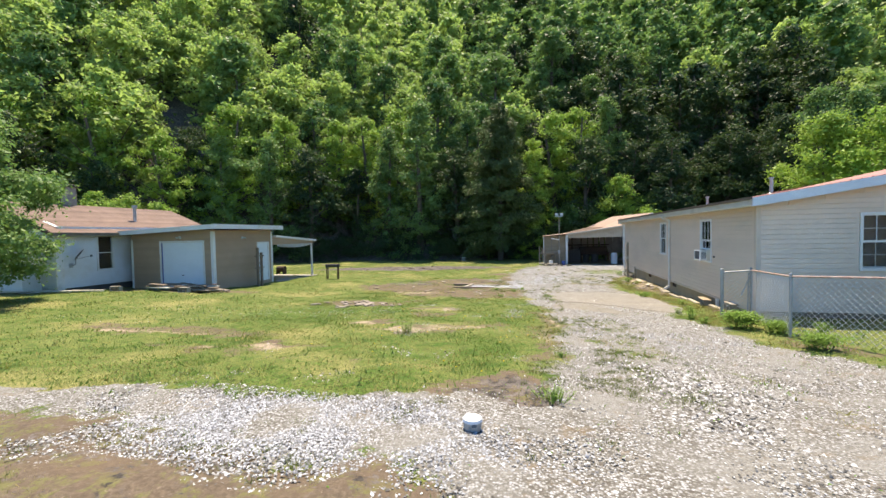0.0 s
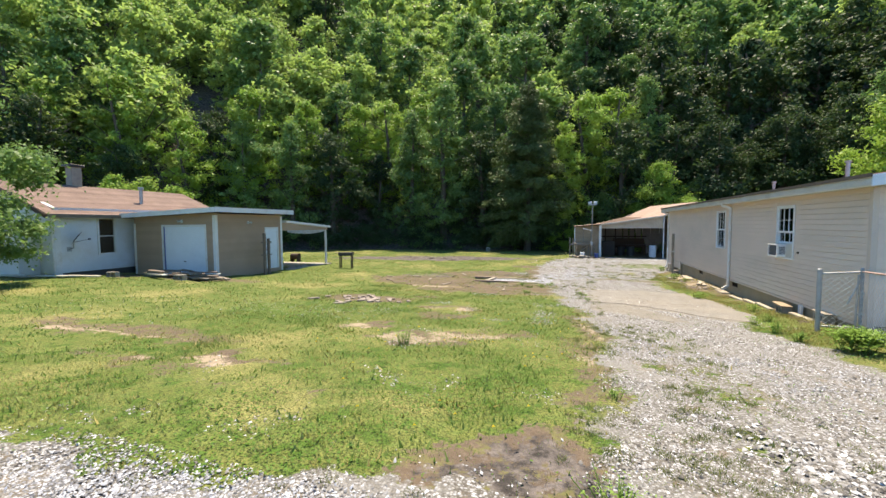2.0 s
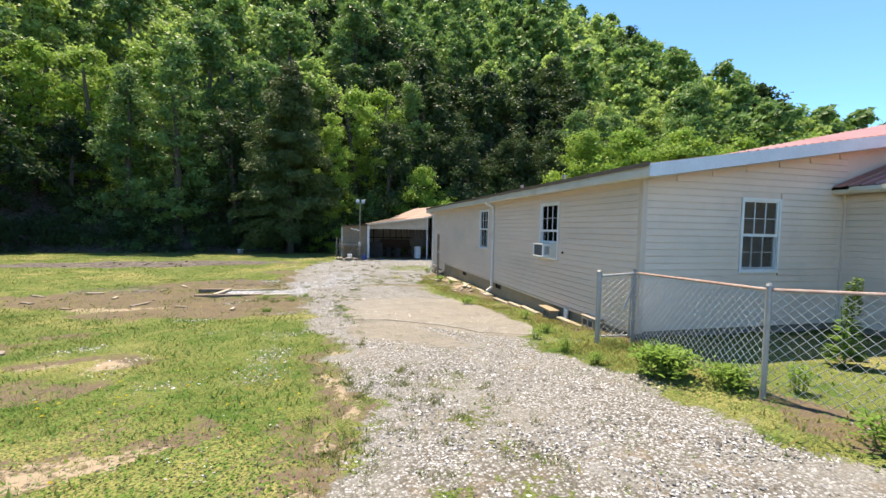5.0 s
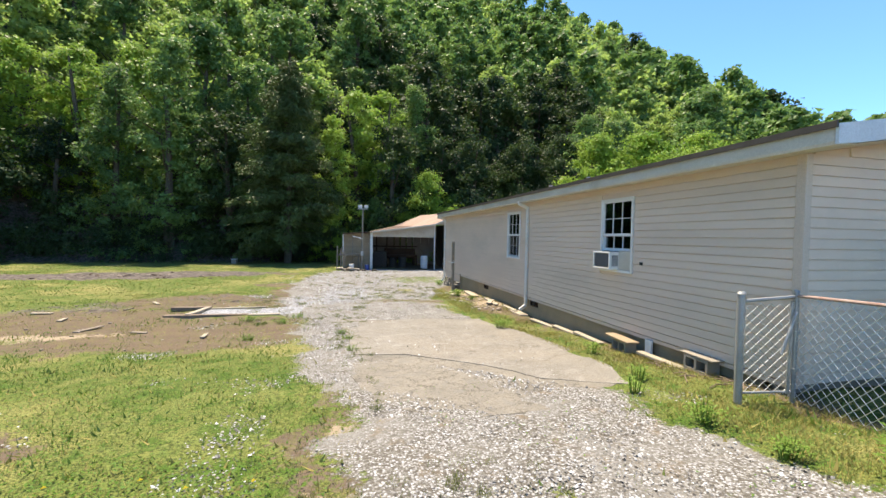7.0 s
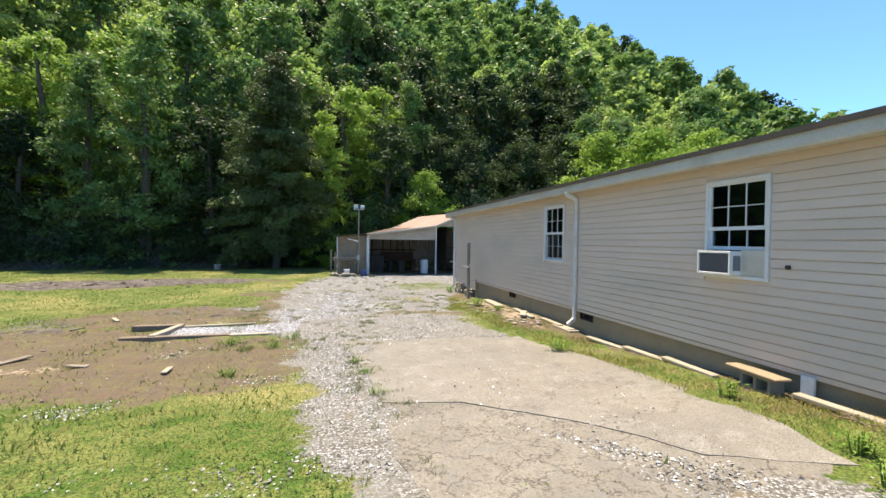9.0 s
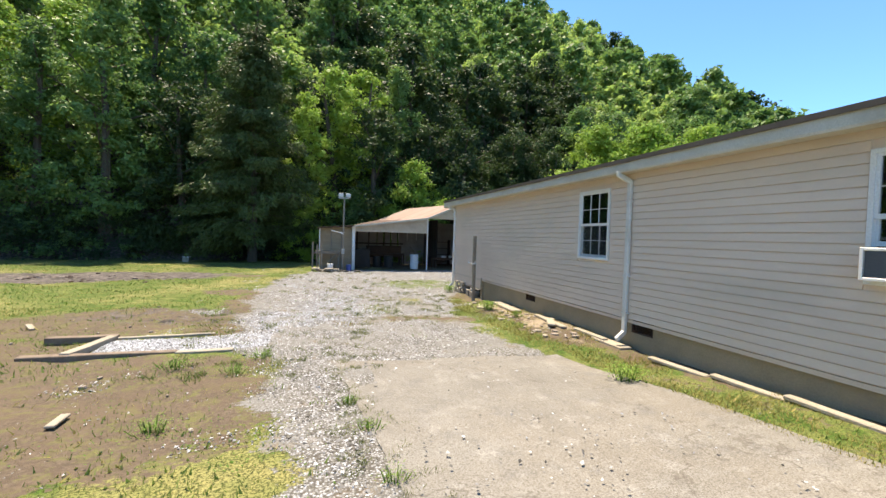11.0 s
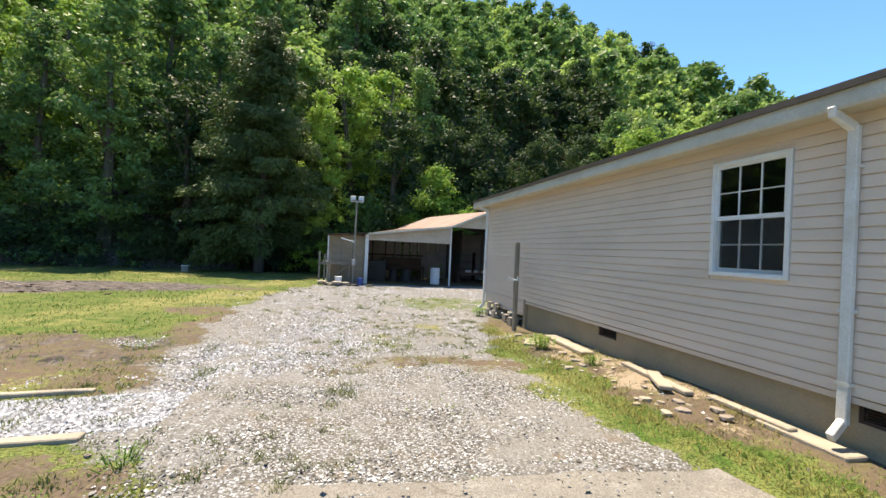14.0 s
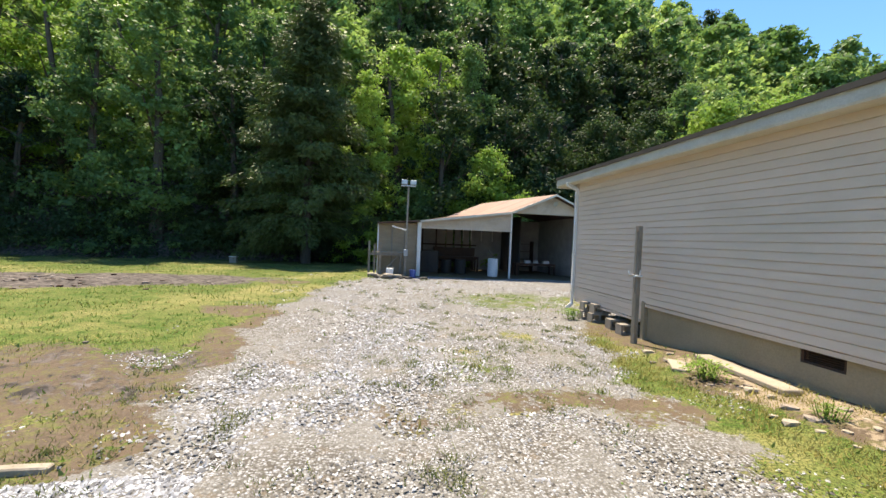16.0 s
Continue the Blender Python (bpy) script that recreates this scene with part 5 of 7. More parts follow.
def table(name, label, x, y, w, d, h, mat, turn=0, z=None):
    t = thing(name, label, "table" if "table" in name else "bench", pose(x, y, zat(x, y) if z is None else z, 0, 0, turn))
    n = 5
    for i in range(n):
        part("board", boxes((-w / 2, w / 2, -d / 2 + d * i / n + 0.004, -d / 2 + d * (i + 1) / n - 0.004, h - 0.03, h), bevel=0.003), M[mat], t)
    for sx in (-1, 1):
        for sy in (-1, 1):
            part("leg", boxes((sx * (w / 2 - 0.06) - 0.04, sx * (w / 2 - 0.06) + 0.04, sy * (d / 2 - 0.06) - 0.04, sy * (d / 2 - 0.06) + 0.04, 0, h - 0.03), bevel=0.004), M[mat], t)
    part("apron", boxes((-w / 2 + 0.02, w / 2 - 0.02, -d / 2 + 0.01, -d / 2 + 0.04, h - 0.13, h - 0.032)), M[mat], t)
    return t


def barrel(name, label, x, y, r, h, mat, zz=None):
    t = thing(name, label, "barrel", pose(x, y, zat(x, y) if zz is None else zz))
    bm = bmesh.new()
    prof = [(0.92, 0), (1, 0.04), (1, 0.3), (1.04, 0.33), (1, 0.36), (1, 0.64), (1.04, 0.67), (1, 0.7), (1, 0.95), (0.95, 1.0)]
    rings = [[bm.verts.new((r * a * math.cos(k * math.tau / 18), r * a * math.sin(k * math.tau / 18), h * b)) for k in range(18)] for a, b in prof]
    for p, q in zip(rings, rings[1:]):
        for k in range(18):
            bm.faces.new((p[k], p[(k + 1) % 18], q[(k + 1) % 18], q[k]))
    bm.faces.new(rings[0][::-1])
    bm.faces.new(rings[-1])
    part("body", bm, M[mat], t)
    return t


def build_carport_things():
    z = -1.27
    gz = lambda x, y: zat(x, y) + 0.0
    b = barrel("barrel", "white plastic barrel with a stick in it under the carport", 6.55, 39.0, 0.27, 0.95, "plastic_white")
    bm = bmesh.new()
    rod(bm, (0.05, 0, 1.0), (-0.3, 0.1, 1.5), 0.02)
    part("stick", bm, M["grey_wood"], b)
    barrel("barrel", "dark grey plastic bin under the carport", 5.1, 40.5, 0.32, 0.8, "black")
    barrel("barrel", "dark grey plastic bin under the carport", 4.4, 40.9, 0.30, 0.75, "black")
    table("workbench", "dark brown wooden workbench under the carport", 5.3, 42.6, 2.6, 0.8, 0.9, "dark_wood")
    t = thing("dresser", "dark brown wooden dresser with drawers in the carport", "dresser", pose(5.3, 43.6, gz(5.3, 43.6)))
    part("body", boxes((-1.3, 1.3, -0.25, 0.25, 0.6, 1.45), bevel=0.01), M["dark_wood"], t)
    for i in range(3):
        part("drawer", boxes((-1.22 + i * 0.84, -0.44 + i * 0.84, -0.275, -0.252, 0.7, 1.35), bevel=0.008), M["dark_wood"], t)
    for sx in (-1, 1):
        part("leg", boxes((sx * 1.2 - 0.05, sx * 1.2 + 0.05, -0.2, 0.2, 0, 0.6)), M["dark_wood"], t)
    t = thing("cabinet", "black cabinet standing in the carport", "cabinet", pose(3.3, 41.0, gz(3.3, 41.0)))
    part("body", boxes((-0.6, 0.6, -0.3, 0.3, 0, 1.25), bevel=0.02), M["black"], t)
    part("door", boxes((-0.57, -0.01, -0.325, -0.302, 0.05, 1.2), bevel=0.005), M["black"], t)
    part("door", boxes((0.01, 0.57, -0.325, -0.302, 0.05, 1.2), bevel=0.005), M["black"], t)
    table("work_table", "low dark table with clutter under the carport", 9.6, 41.0, 2.4, 0.8, 0.7, "dark_wood")
    t = thing("shelf_rack", "dark wall shelf rack in the carport", "shelf", pose(9.9, 44.2, gz(9.9, 44.2)))
    for s in (-0.8, 0.8):
        part("upright", boxes((s - 0.03, s + 0.03, -0.25, 0.25, 0, 2.0)), M["dark_wood"], t)
    for i in range(4):
        part("shelf", boxes((-0.77, 0.77, -0.25, 0.25, 0.3 + i * 0.5, 0.33 + i * 0.5)), M["dark_wood"], t)
    for i, (x, y, w) in enumerate(((9.2, 40.95, 0.3), (9.75, 41.05, 0.2), (10.3, 40.9, 0.35))):
        t = thing("storage_box", "small pale storage box on the low table", "box", pose(x, y, gz(9.6, 41.0) + 0.70))
        part("body", boxes((-w / 2, w / 2, -0.12, 0.12, 0, 0.16), bevel=0.01), M["plastic_white"], t)
        part("lid", boxes((-w / 2 - 0.01, w / 2 + 0.01, -0.13, 0.13, 0.161, 0.185), bevel=0.006), M["grey_can"], t)


build_carport_things()


def build_yard_lamp():
    x, y = 1.8, 37.0
    t = thing("yard_lamp", "grey wooden pole with two square flood lamps and a bracket", "lamp post", pose(x, y, zat(x, y)))
    h = 4.2
    bm = bmesh.new()
    rod(bm, (0, 0, -0.1), (0.03, 0, h), 0.055, 0.042, 10)
    part("pole", bm, M["grey_wood"], t)
    part("crossarm", boxes((-0.3, 0.36, -0.03, 0.03, h - 0.02, h + 0.04)), M["galv"], t)
    for s in (-0.16, 0.24):
        lf = part("lamp_head", boxes((s - 0.14, s + 0.14, -0.10, 0.02, h + 0.06, h + 0.27), bevel=0.01), M["galv"], t)
        part("lens", boxes((s - 0.11, s + 0.11, -0.106, -0.102, h + 0.09, h + 0.24)), M["lens"], lf)
    bm = bmesh.new()
    tube(bm, [(0, -0.05, 2.15), (-0.65, -0.2, 2.35), (-0.62, -0.2, 2.30), (0, -0.06, 2.2)], 0.018)
    part("bracket", bm, M["white_trim"], t, "bent white metal bracket")
    part("meter_box", boxes((-0.09, 0.09, -0.14, -0.06, 1.0, 1.3), bevel=0.01), M["galv"], t)


build_yard_lamp()


def build_store_clutter():
    t = thing("scrap_bench", "rough grey timber bench frame beside the carport", "bench", pose(1.0, 37.3, zat(1.0, 37.3)))
    for x, y, h in ((-0.85, 0, 1.65), (-0.6, 0.1, 1.5), (-0.35, 0, 1.6), (0.6, 0.0, 1.12), (0.6, 0.5, 1.12), (-0.85, 0.5, 1.3)):
        part("post", boxes((x - 0.045, x + 0.045, y - 0.045, y + 0.045, 0, h), bevel=0.005), M["grey_wood"], t)
    for i in range(4):
        part("board", boxes((-0.7, 0.75, -0.05 + i * 0.16, 0.09 + i * 0.16, 1.125, 1.16)), M["grey_wood"], t)
    bm = bmesh.new()
    rod(bm, (0.55, 0, 1.05), (-0.3, 0, 0.15), 0.035, seg=6)
    part("brace", bm, M["grey_wood"], t)
    part("rail", boxes((-0.85, 0.62, -0.075, -0.048, 1.0, 1.1)), M["grey_wood"], t)
    rng = random.Random(5)
    def bucket(x, y, r, h, mat, label):
        b = thing("bucket", label, "bucket", pose(x, y, zat(x, y)))
        bm = bmesh.new()
        rod(bm, (0, 0, 0), (0, 0, h), r * 0.85, r, 16)
        part("body", bm, M[mat], b)
        bm = bmesh.new()
        rod(bm, (0, 0, h), (0, 0, h + 0.025), r * 1.06, seg=16)
        part("lid", bm, M[mat], b)
    bucket(1.1, 36.7, 0.17, 0.42, "plastic_white", "white plastic bucket beside the lamp pole")
    bucket(2.15, 36.8, 0.15, 0.36, "plastic_blue", "blue plastic bucket by the lamp pole")
    for i in range(9):
        x, y = 0.3 + rng.random() * 1.2, 36.2 + rng.random() * 0.6
        r = thing("flat_rock", "grey flat rock in the heap by the lamp pole", "rock", pose(x, y, zat(x, y) + 0.08 * (i % 3), 0, 0, rng.random() * 180), "rocks by the pole")
        part("stone_body", rock_mesh(i, 0.28, 0.2, 0.07), None, r)
    for i in range(7):
        x, y = 1.5 + rng.random() * 1.2, 36.2 + rng.random() * 0.5
        r = thing("scrap", "dark scrap lump on the ground by the pole", "scrap", pose(x, y, zat(x, y), 0, 0, rng.random() * 180), "scrap by the pole")
        part("lump", rock_mesh(i + 20, 0.22, 0.12, 0.08, "black"), None, r)


def rock_mesh(seed, a, b, c, mat="slab_stone", sub=2):
    bm = bmesh.new()
    bmesh.ops.create_icosphere(bm, subdivisions=sub, radius=1.0)
    rng = random.Random(seed)
    off = Vector((rng.random() * 9, rng.random() * 9, rng.random() * 9))
    for v in bm.verts:
        k = 1 + 0.35 * noise.noise(v.co * 1.3 + off)
        v.co = Vector((max(-0.8, min(0.8, v.co.x * k)) * a, max(-0.8, min(0.8, v.co.y * k)) * b, max(-0.5, min(0.7, v.co.z * k)) * c + 0.4 * c))
    return mesh_of("rock", bm, M[mat])


build_store_clutter()


# ---- chain-link fence ----
def fence_post(x, y, h, r=0.03, cap=True, label="galvanised steel fence post"):
    z = zat(x, y)
    bm = bmesh.new()
    rod(bm, (x, y, z - 0.2), (x, y, z + h), r, seg=12)
    if cap:
        rod(bm, (x, y, z + h), (x, y, z + h + 0.025), r * 1.2, r * 0.7, 12)
    return bm


def chain_mesh(bm, a, b, z0, z1, s=0.072, r=0.0034):
    """Diamond wires between two posts, as thin ribbed wires with three sides."""
    a, b = Vector((*a, 0)), Vector((*b, 0))
    L = (b - a).length
    d = (b - a) / L
    n = d.cross(Vector((0, 0, 1)))
    H = z1 - z0
    def wire(u0, w0, u1, w1, off):
        p = a + d * u0 + Vector((0, 0, z0 + w0)) + n * off
        q = a + d * u1 + Vector((0, 0, z0 + w1)) + n * off
        ax = (q - p).normalized()
        e1 = ax.cross(n).normalized()
        ring = []
        for c in (p, q):
            ring.append([bm.verts.new(c + (e1 * math.cos(k * math.tau / 3) + n * math.sin(k * math.tau / 3)) * r) for k in range(3)])
        for k in range(3):
            bm.faces.new((ring[0][k], ring[0][(k + 1) % 3], ring[1][(k + 1) % 3], ring[1][k]))
    u = -H
    step = s * 1.414
    while u < L:
        for sgn in (1, -1):
            p0, p1 = (u, 0.0 if sgn > 0 else H), (u + H, H if sgn > 0 else 0.0)
            u0, u1 = max(0, p0[0]), min(L, p1[0])
            if u1 > u0:
                w0 = p0[1] + sgn * (u0 - p0[0])
                w1 = p0[1] + sgn * (u1 - p0[0])
                wire(u0, w0, u1, w1, 0.002 * sgn)
        u += step


def build_fence():
    f = thing("chain_link_fence", "galvanised chain-link fence with a rusty top rail before the house", "fence")
    posts = FENCE
    for x, y, h in posts:
        part("post", fence_post(x, y, h, 0.027), M["galv"], f, "galvanised fence post")
    for (xa, ya, ha), (xb, yb, hb) in zip(posts, posts[1:]):
        za, zb = zat(xa, ya), zat(xb, yb)
        bm = bmesh.new()
        rod(bm, (xa, ya, za + ha - 0.04), (xb, yb, zb + hb - 0.04), 0.017, seg=8)
        part("top_rail", bm, M["rail_rust"], f, "rusty red-brown top rail")
        bm = bmesh.new()
        chain_mesh(bm, (xa, ya), (xb, yb), 0, min(ha, hb) - 0.06)
        L = math.hypot(xb - xa, yb - ya)
        for v in bm.verts:
            u = math.hypot(v.co.x - xa, v.co.y - ya) / L
            v.co.z += (za + 0.04) * (1 - u) + (zb + 0.04) * u
        tagged(part("mesh_wire", bm, M["wire"], f, "woven diamond wire mesh"), kind="stuff")
    g = thing("fence_gate", "narrow closed chain-link gate between two steel posts beside the house", "gate")
    gx, gy, gh = 4.69, 11.95, 1.2
    part("gate_post", fence_post(gx, gy, gh, 0.04), M["galv"], g, "stout galvanised gate post")
    za = zat(gx, gy)
    px, py, ph = posts[0]
    bm = bmesh.new()
    rod(bm, (gx, gy, za + gh - 0.08), (px, py, zat(px, py) + ph - 0.05), 0.02)
    rod(bm, (gx + 0.06, gy, za + 0.12), (px, py, zat(px, py) + 0.12), 0.015)
    rod(bm, (px - 0.07, py, zat(px, py) + 0.1), (px - 0.05, py, zat(px, py) + ph - 0.1), 0.018)
    part("gate_frame", bm, M["galv"], g)
    bm = bmesh.new()
    chain_mesh(bm, (gx, gy), (px, py), za + 0.1, za + gh - 0.1)
    tagged(part("mesh_wire", bm, M["wire"], g), kind="stuff")
    bm = bmesh.new()
    rod(bm, (px - 0.05, py - 0.05, zat(px, py) + 1.0), (px - 0.22, py - 0.03, zat(px, py) + 0.55), 0.016)
    part("latch_bar", bm, M["galv"], g, "loose slanting latch bar")
    for z in (0.35, 0.75):
        bm = bmesh.new()
        rod(bm, (px, py, zat(px, py) + z), (px, py, zat(px, py) + z + 0.03), 0.045, seg=12)
        part("hinge", bm, M["galv"], g)


FENCE = [(5.25, 11.80, 1.2), (4.79, 9.28, 1.17), (5.9, 6.9, 1.18), (7.2, 4.4, 1.18)]
build_fence()


# ---- single things in the yard ----
def build_meter():
    x, y = -0.26, 4.0
    z = zat(x, y)
    t = thing("well_cap", "short white capped pipe standing in the gravel", "pipe cap", pose(x, y, z, 0, 0, 20))
    bm = bmesh.new()
    rod(bm, (0, 0, -0.05), (0, 0, 0.075), 0.076, seg=24)
    part("pipe", bm, M["galv"], t, "dull grey metal pipe")
    bm = bmesh.new()
    rod(bm, (0, 0, 0.075), (0, 0, 0.10), 0.088, 0.083, 24)
    part("cap", bm, M["plastic_white"], t)
    bm = bmesh.new()
    rod(bm, (0, 0, 0.03), (0, 0, 0.045), 0.080, seg=24)
    part("band", bm, M["galv"], t, "grey clamp band")
    part("label_plate", boxes((-0.02, 0.02, -0.083, -0.072, 0.046, 0.07)), M["grey_can"], t)


build_meter()


def build_post():
    x, y = 4.94, 24.66
    z = zat(x, y)
    t = thing("timber_post", "tall weathered grey timber post with a white bracket beside the house", "post", pose(x, y, z, 0.0, 0, 8))
    part("shaft", boxes((-0.042, 0.042, -0.042, 0.042, -0.2, 2.05), bevel=0.006), M["grey_wood"], t)
    part("conduit", boxes((-0.062, -0.043, -0.02, 0.02, 0.9, 1.95)), M["grey_wood"], t)
    bm = bmesh.new()
    box(bm, -0.13, 0.03, -0.10, -0.052, 1.17, 1.20, bevel=0.004, m=pose(0, 0, 0, 0, 0, 0))
    tube(bm, [(-0.12, -0.08, 1.2), (-0.26, -0.10, 1.22), (-0.27, -0.1, 1.28)], 0.01)
    tube(bm, [(-0.02, -0.08, 1.2), (-0.03, -0.1, 1.29)], 0.012)
    part("bracket", bm, M["plastic_white"], t, "white plastic bracket")


build_post()


def cinder(x, y, z, turn, label, tilt=0.0, holes_side=True, group=""):
    t = thing("cinder_block", label, "concrete block", pose(x, y, z, tilt, 0, turn), group)
    w, d, h, s = 0.40, 0.20, 0.20, 0.035
    bm = boxes((-w / 2, w / 2, -d / 2, d / 2, 0, s), (-w / 2, w / 2, -d / 2, d / 2, h - s, h), (-w / 2, -w / 2 + s, -d / 2, d / 2, s, h - s), (w / 2 - s, w / 2, -d / 2, d / 2, s, h - s), (-s / 2, s / 2, -d / 2, d / 2, s, h - s))
    part("block_body", bm, M["block"], t)
    return t


def plank(x, y, z, L, w, h, turn, label, mat="slab_stone", tilt=0.0, name="plank", roll=0.0):
    t = thing(name, label, name.replace("_", " "), pose(x, y, z, roll, tilt, turn))
    bm = bmesh.new()
    vs = box(bm, -L / 2, L / 2, -w / 2, w / 2, 0, h, bevel=min(0.01, h / 4))
    bmesh.ops.subdivide_edges(bm, edges=[e for e in bm.edges if e.calc_length() > L * 0.5], cuts=6, use_grid_fill=True)
    for v in bm.verts:
        v.co += Vector((0, 1, 0.5)) * 0.012 * noise.noise(Vector((v.co.x * 2 + x, y, v.co.y * 3)))
    part("body", bm, M[mat], t)
    return t


def build_yard_things():
    # blocks beside the foundation
    cinder(5.3, 13.0, zat(5.3, 13.0), 88, "grey hollow concrete block lying beside the foundation")
    plank(5.3, 13.0, zat(5.3, 13.0) + 0.205, 0.55, 0.2, 0.02, 88, "thin pale board lying on the block", "block", name="board")
    cinder(5.2, 14.45, zat(5.2, 14.45), 84, "grey hollow concrete block under a board by the foundation")
    plank(5.18, 14.5, zat(5.2, 14.45) + 0.205, 0.7, 0.22, 0.03, 84, "pale splintered board lying on the block", "plywood", name="board")
    plank(5.36, 14.05, zat(5.3, 14.05), 0.14, 0.05, 0.27, 90, "short white board leaning at the foundation", "white_trim", name="board")
    for i, (y, k) in enumerate(((25.5, 0), (25.95, 0), (26.6, 0), (26.6, 1), (27.05, 0), (27.05, 1))):
        cinder(5.38 + 0.05 * (i % 2), y, zat(5.1, y) + 0.201 * k, 0, "dark grey hollow concrete block stacked under the house", group="blocks under the house")
    # stones and boards along the wall
    plank(5.1, 22.7, zat(5.1, 22.7) + 0.0, 1.4, 0.24, 0.06, 86, "long pale stone slab lying by the foundation", name="stone_slab")
    plank(5.1, 20.6, zat(5.1, 20.6), 1.3, 0.13, 0.05, 84, "narrow pale stone edging by the foundation", name="stone_slab")
    plank(5.0, 20.4, zat(5.0, 20.4) + 0.03, 0.7, 0.16, 0.05, 60, "short pale board lying across the edging", name="stone_slab")
    plank(5.25, 18.85, zat(5.25, 18.85) - 0.01, 0.8, 0.25, 0.05, 88, "rough stone splash block under the downspout", name="stone_slab")
    for i, y in enumerate((15.5, 16.4, 17.4, 19.4, 13.6)):
        plank(5.2 + 0.03 * (i % 2), y, zat(5.2, y), 0.93, 0.12, 0.05, 88 + 3 * (i % 3), "weathered pale edging strip along the wall", name="edging_strip")
    plank(4.6, 23.2, zat(4.6, 23.2), 0.5, 0.2, 0.05, 60, "flat pale stone in the gravel", name="stone_slab")
    # timbers round the rock bed
    plank(-2.9, 20.15, zat(-2.9, 20.15) - 0.04, 2.0, 0.13, 0.11, -2, "long round-edged landscape timber edging a rock bed", "old_wood", name="timber")
    plank(-1.5, 20.08, zat(-1.5, 20.08) - 0.03, 0.8, 0.12, 0.07, 2, "pale landscape timber edging a rock bed", "slab_stone", name="timber")
    plank(-3.6, 21.27, zat(-3.6, 21.27) - 0.02, 1.0, 0.14, 0.12, 2, "short brown landscape timber behind the rock bed", "old_wood", name="timber")
    plank(-3.25, 20.7, zat(-3.25, 20.7), 1.1, 0.14, 0.1, 80, "cross timber at the rock bed's end", "slab_stone", name="timber")
    plank(-2.35, 21.3, zat(-2.35, 21.3) - 0.03, 1.5, 0.08, 0.08, 2, "thin pale timber behind the rock bed", "slab_stone", name="timber")
    # grill
    x, y = -11.9, 22.8
    g = thing("grill", "small black steel grill on a frame standing in the lawn", "grill", pose(x, y, zat(x, y), 0, 0, 15))
    part("firebox", boxes((-0.42, 0.38, -0.2, 0.2, 0.72, 0.9), bevel=0.02), M["black"], g)
    for i in range(8):
        part("grate_bar", boxes((-0.38 + i * 0.1, -0.36 + i * 0.1, -0.18, 0.18, 0.901, 0.912)), M["iron"], g)
    for sx in (-0.34, 0.3):
        for sy in (-0.15, 0.15):
            part("leg", boxes((sx - 0.025, sx + 0.025, sy - 0.025, sy + 0.025, 0, 0.72)), M["iron"], g)
    part("side_tray", boxes((-0.66, -0.43, -0.15, 0.15, 0.86, 0.89)), M["grey_wood"], g)
    # fire pit drum
    x, y = -17.3, 25.4
    f = thing("fire_drum", "small rusty drum on short legs behind the porch", "fire pit", pose(x, y, zat(x, y)))
    bm = bmesh.new()
    rod(bm, (-0.28, 0, 0.36), (0.28, 0, 0.36), 0.2, seg=18)
    part("drum", bm, M["iron"], f)
    for s in (-0.25, 0.25):
        part("leg", boxes((s - 0.02, s + 0.02, -0.2, 0.2, 0, 0.25)), M["iron"], f)
    # trellis post at the shed side
    x, y = -13.6, 18.3
    p = thing("post_frame", "old timber post frame standing before the shed", "post", pose(x, y, zat(x, y)))
    part("post", boxes((-0.05, 0.05, -0.05, 0.05, -0.1, 1.95)), M["old_wood"], p)
    part("post", boxes((-0.05, 0.05, 0.22, 0.32, -0.1, 1.7)), M["old_wood"], p)
    for z in (0.9, 1.5):
        part("rung", boxes((-0.03, 0.03, -0.2, 0.45, z, z + 0.05)), M["old_wood"], p)
    # boards in front of the shed
    rng = random.Random(11)
    for i in range(16):
        x, y = -15.2 + rng.uniform(-1.3, 1.9), 14.9 + rng.uniform(-0.5, 0.7)
        plank(x, y, zat(x, y) + 0.08 + 0.06 * (i % 4), rng.uniform(1.1, 2.6), rng.uniform(0.10, 0.2), 0.05, rng.uniform(-25, 25), "weathered board in the scrap pile before the shed", rng.choice(["old_wood", "grey_wood", "fascia"]), rng.uniform(-2, 2), "scrap_board")
    for x, y, L in ((-19.7, 12.9, 2.6), (-21.6, 12.5, 3.0), (-18.3, 13.4, 2.0)):
        plank(x, y, zat(x, y) + 0.06, L, 0.14, 0.06, 8, "long pale board lying before the white house", "fascia", name="scrap_board")
    cinder(-17.1, 13.9, zat(-17.1, 13.9) + 0.06, 12, "grey hollow concrete block lying before the white house")
    cinder(-13.6, 13.9, zat(-13.6, 13.9) + 0.07, 5, "solid-looking brown concrete block by the scrap pile")
    # debris patch
    for i in range(34):
        x, y = -5.8 + rng.gauss(0, 0.7), 13.2 + rng.gauss(0, 0.38)
        r = thing("rubble_piece", "brown rubble piece on the bare patch", "rubble", pose(x, y, zat(x, y), 0, 0, rng.random() * 180), "rubble on the bare patch")
        part("lump", rock_mesh(i % 6 + 40, 0.12 + 0.05 * (i % 3), 0.08, 0.05, "rock", 1), None, r)
    for i in range(64):
        x, y = 4.85 + rng.uniform(-0.6, 0.4), rng.uniform(19.2, 24.0)
        r = thing("rubble_piece", "pale broken stone lying along the foundation", "rubble", pose(x, y, zat(x, y), 0, 0, rng.random() * 180), "stones along the foundation")
        s = rng.choice((0.3, 0.4, 0.5, 0.8))
        part("lump", rock_mesh(i % 6 + 60, 0.12 * s, 0.08 * s, 0.05 * s, "rock" if i % 2 else "slab_stone", 1), None, r)
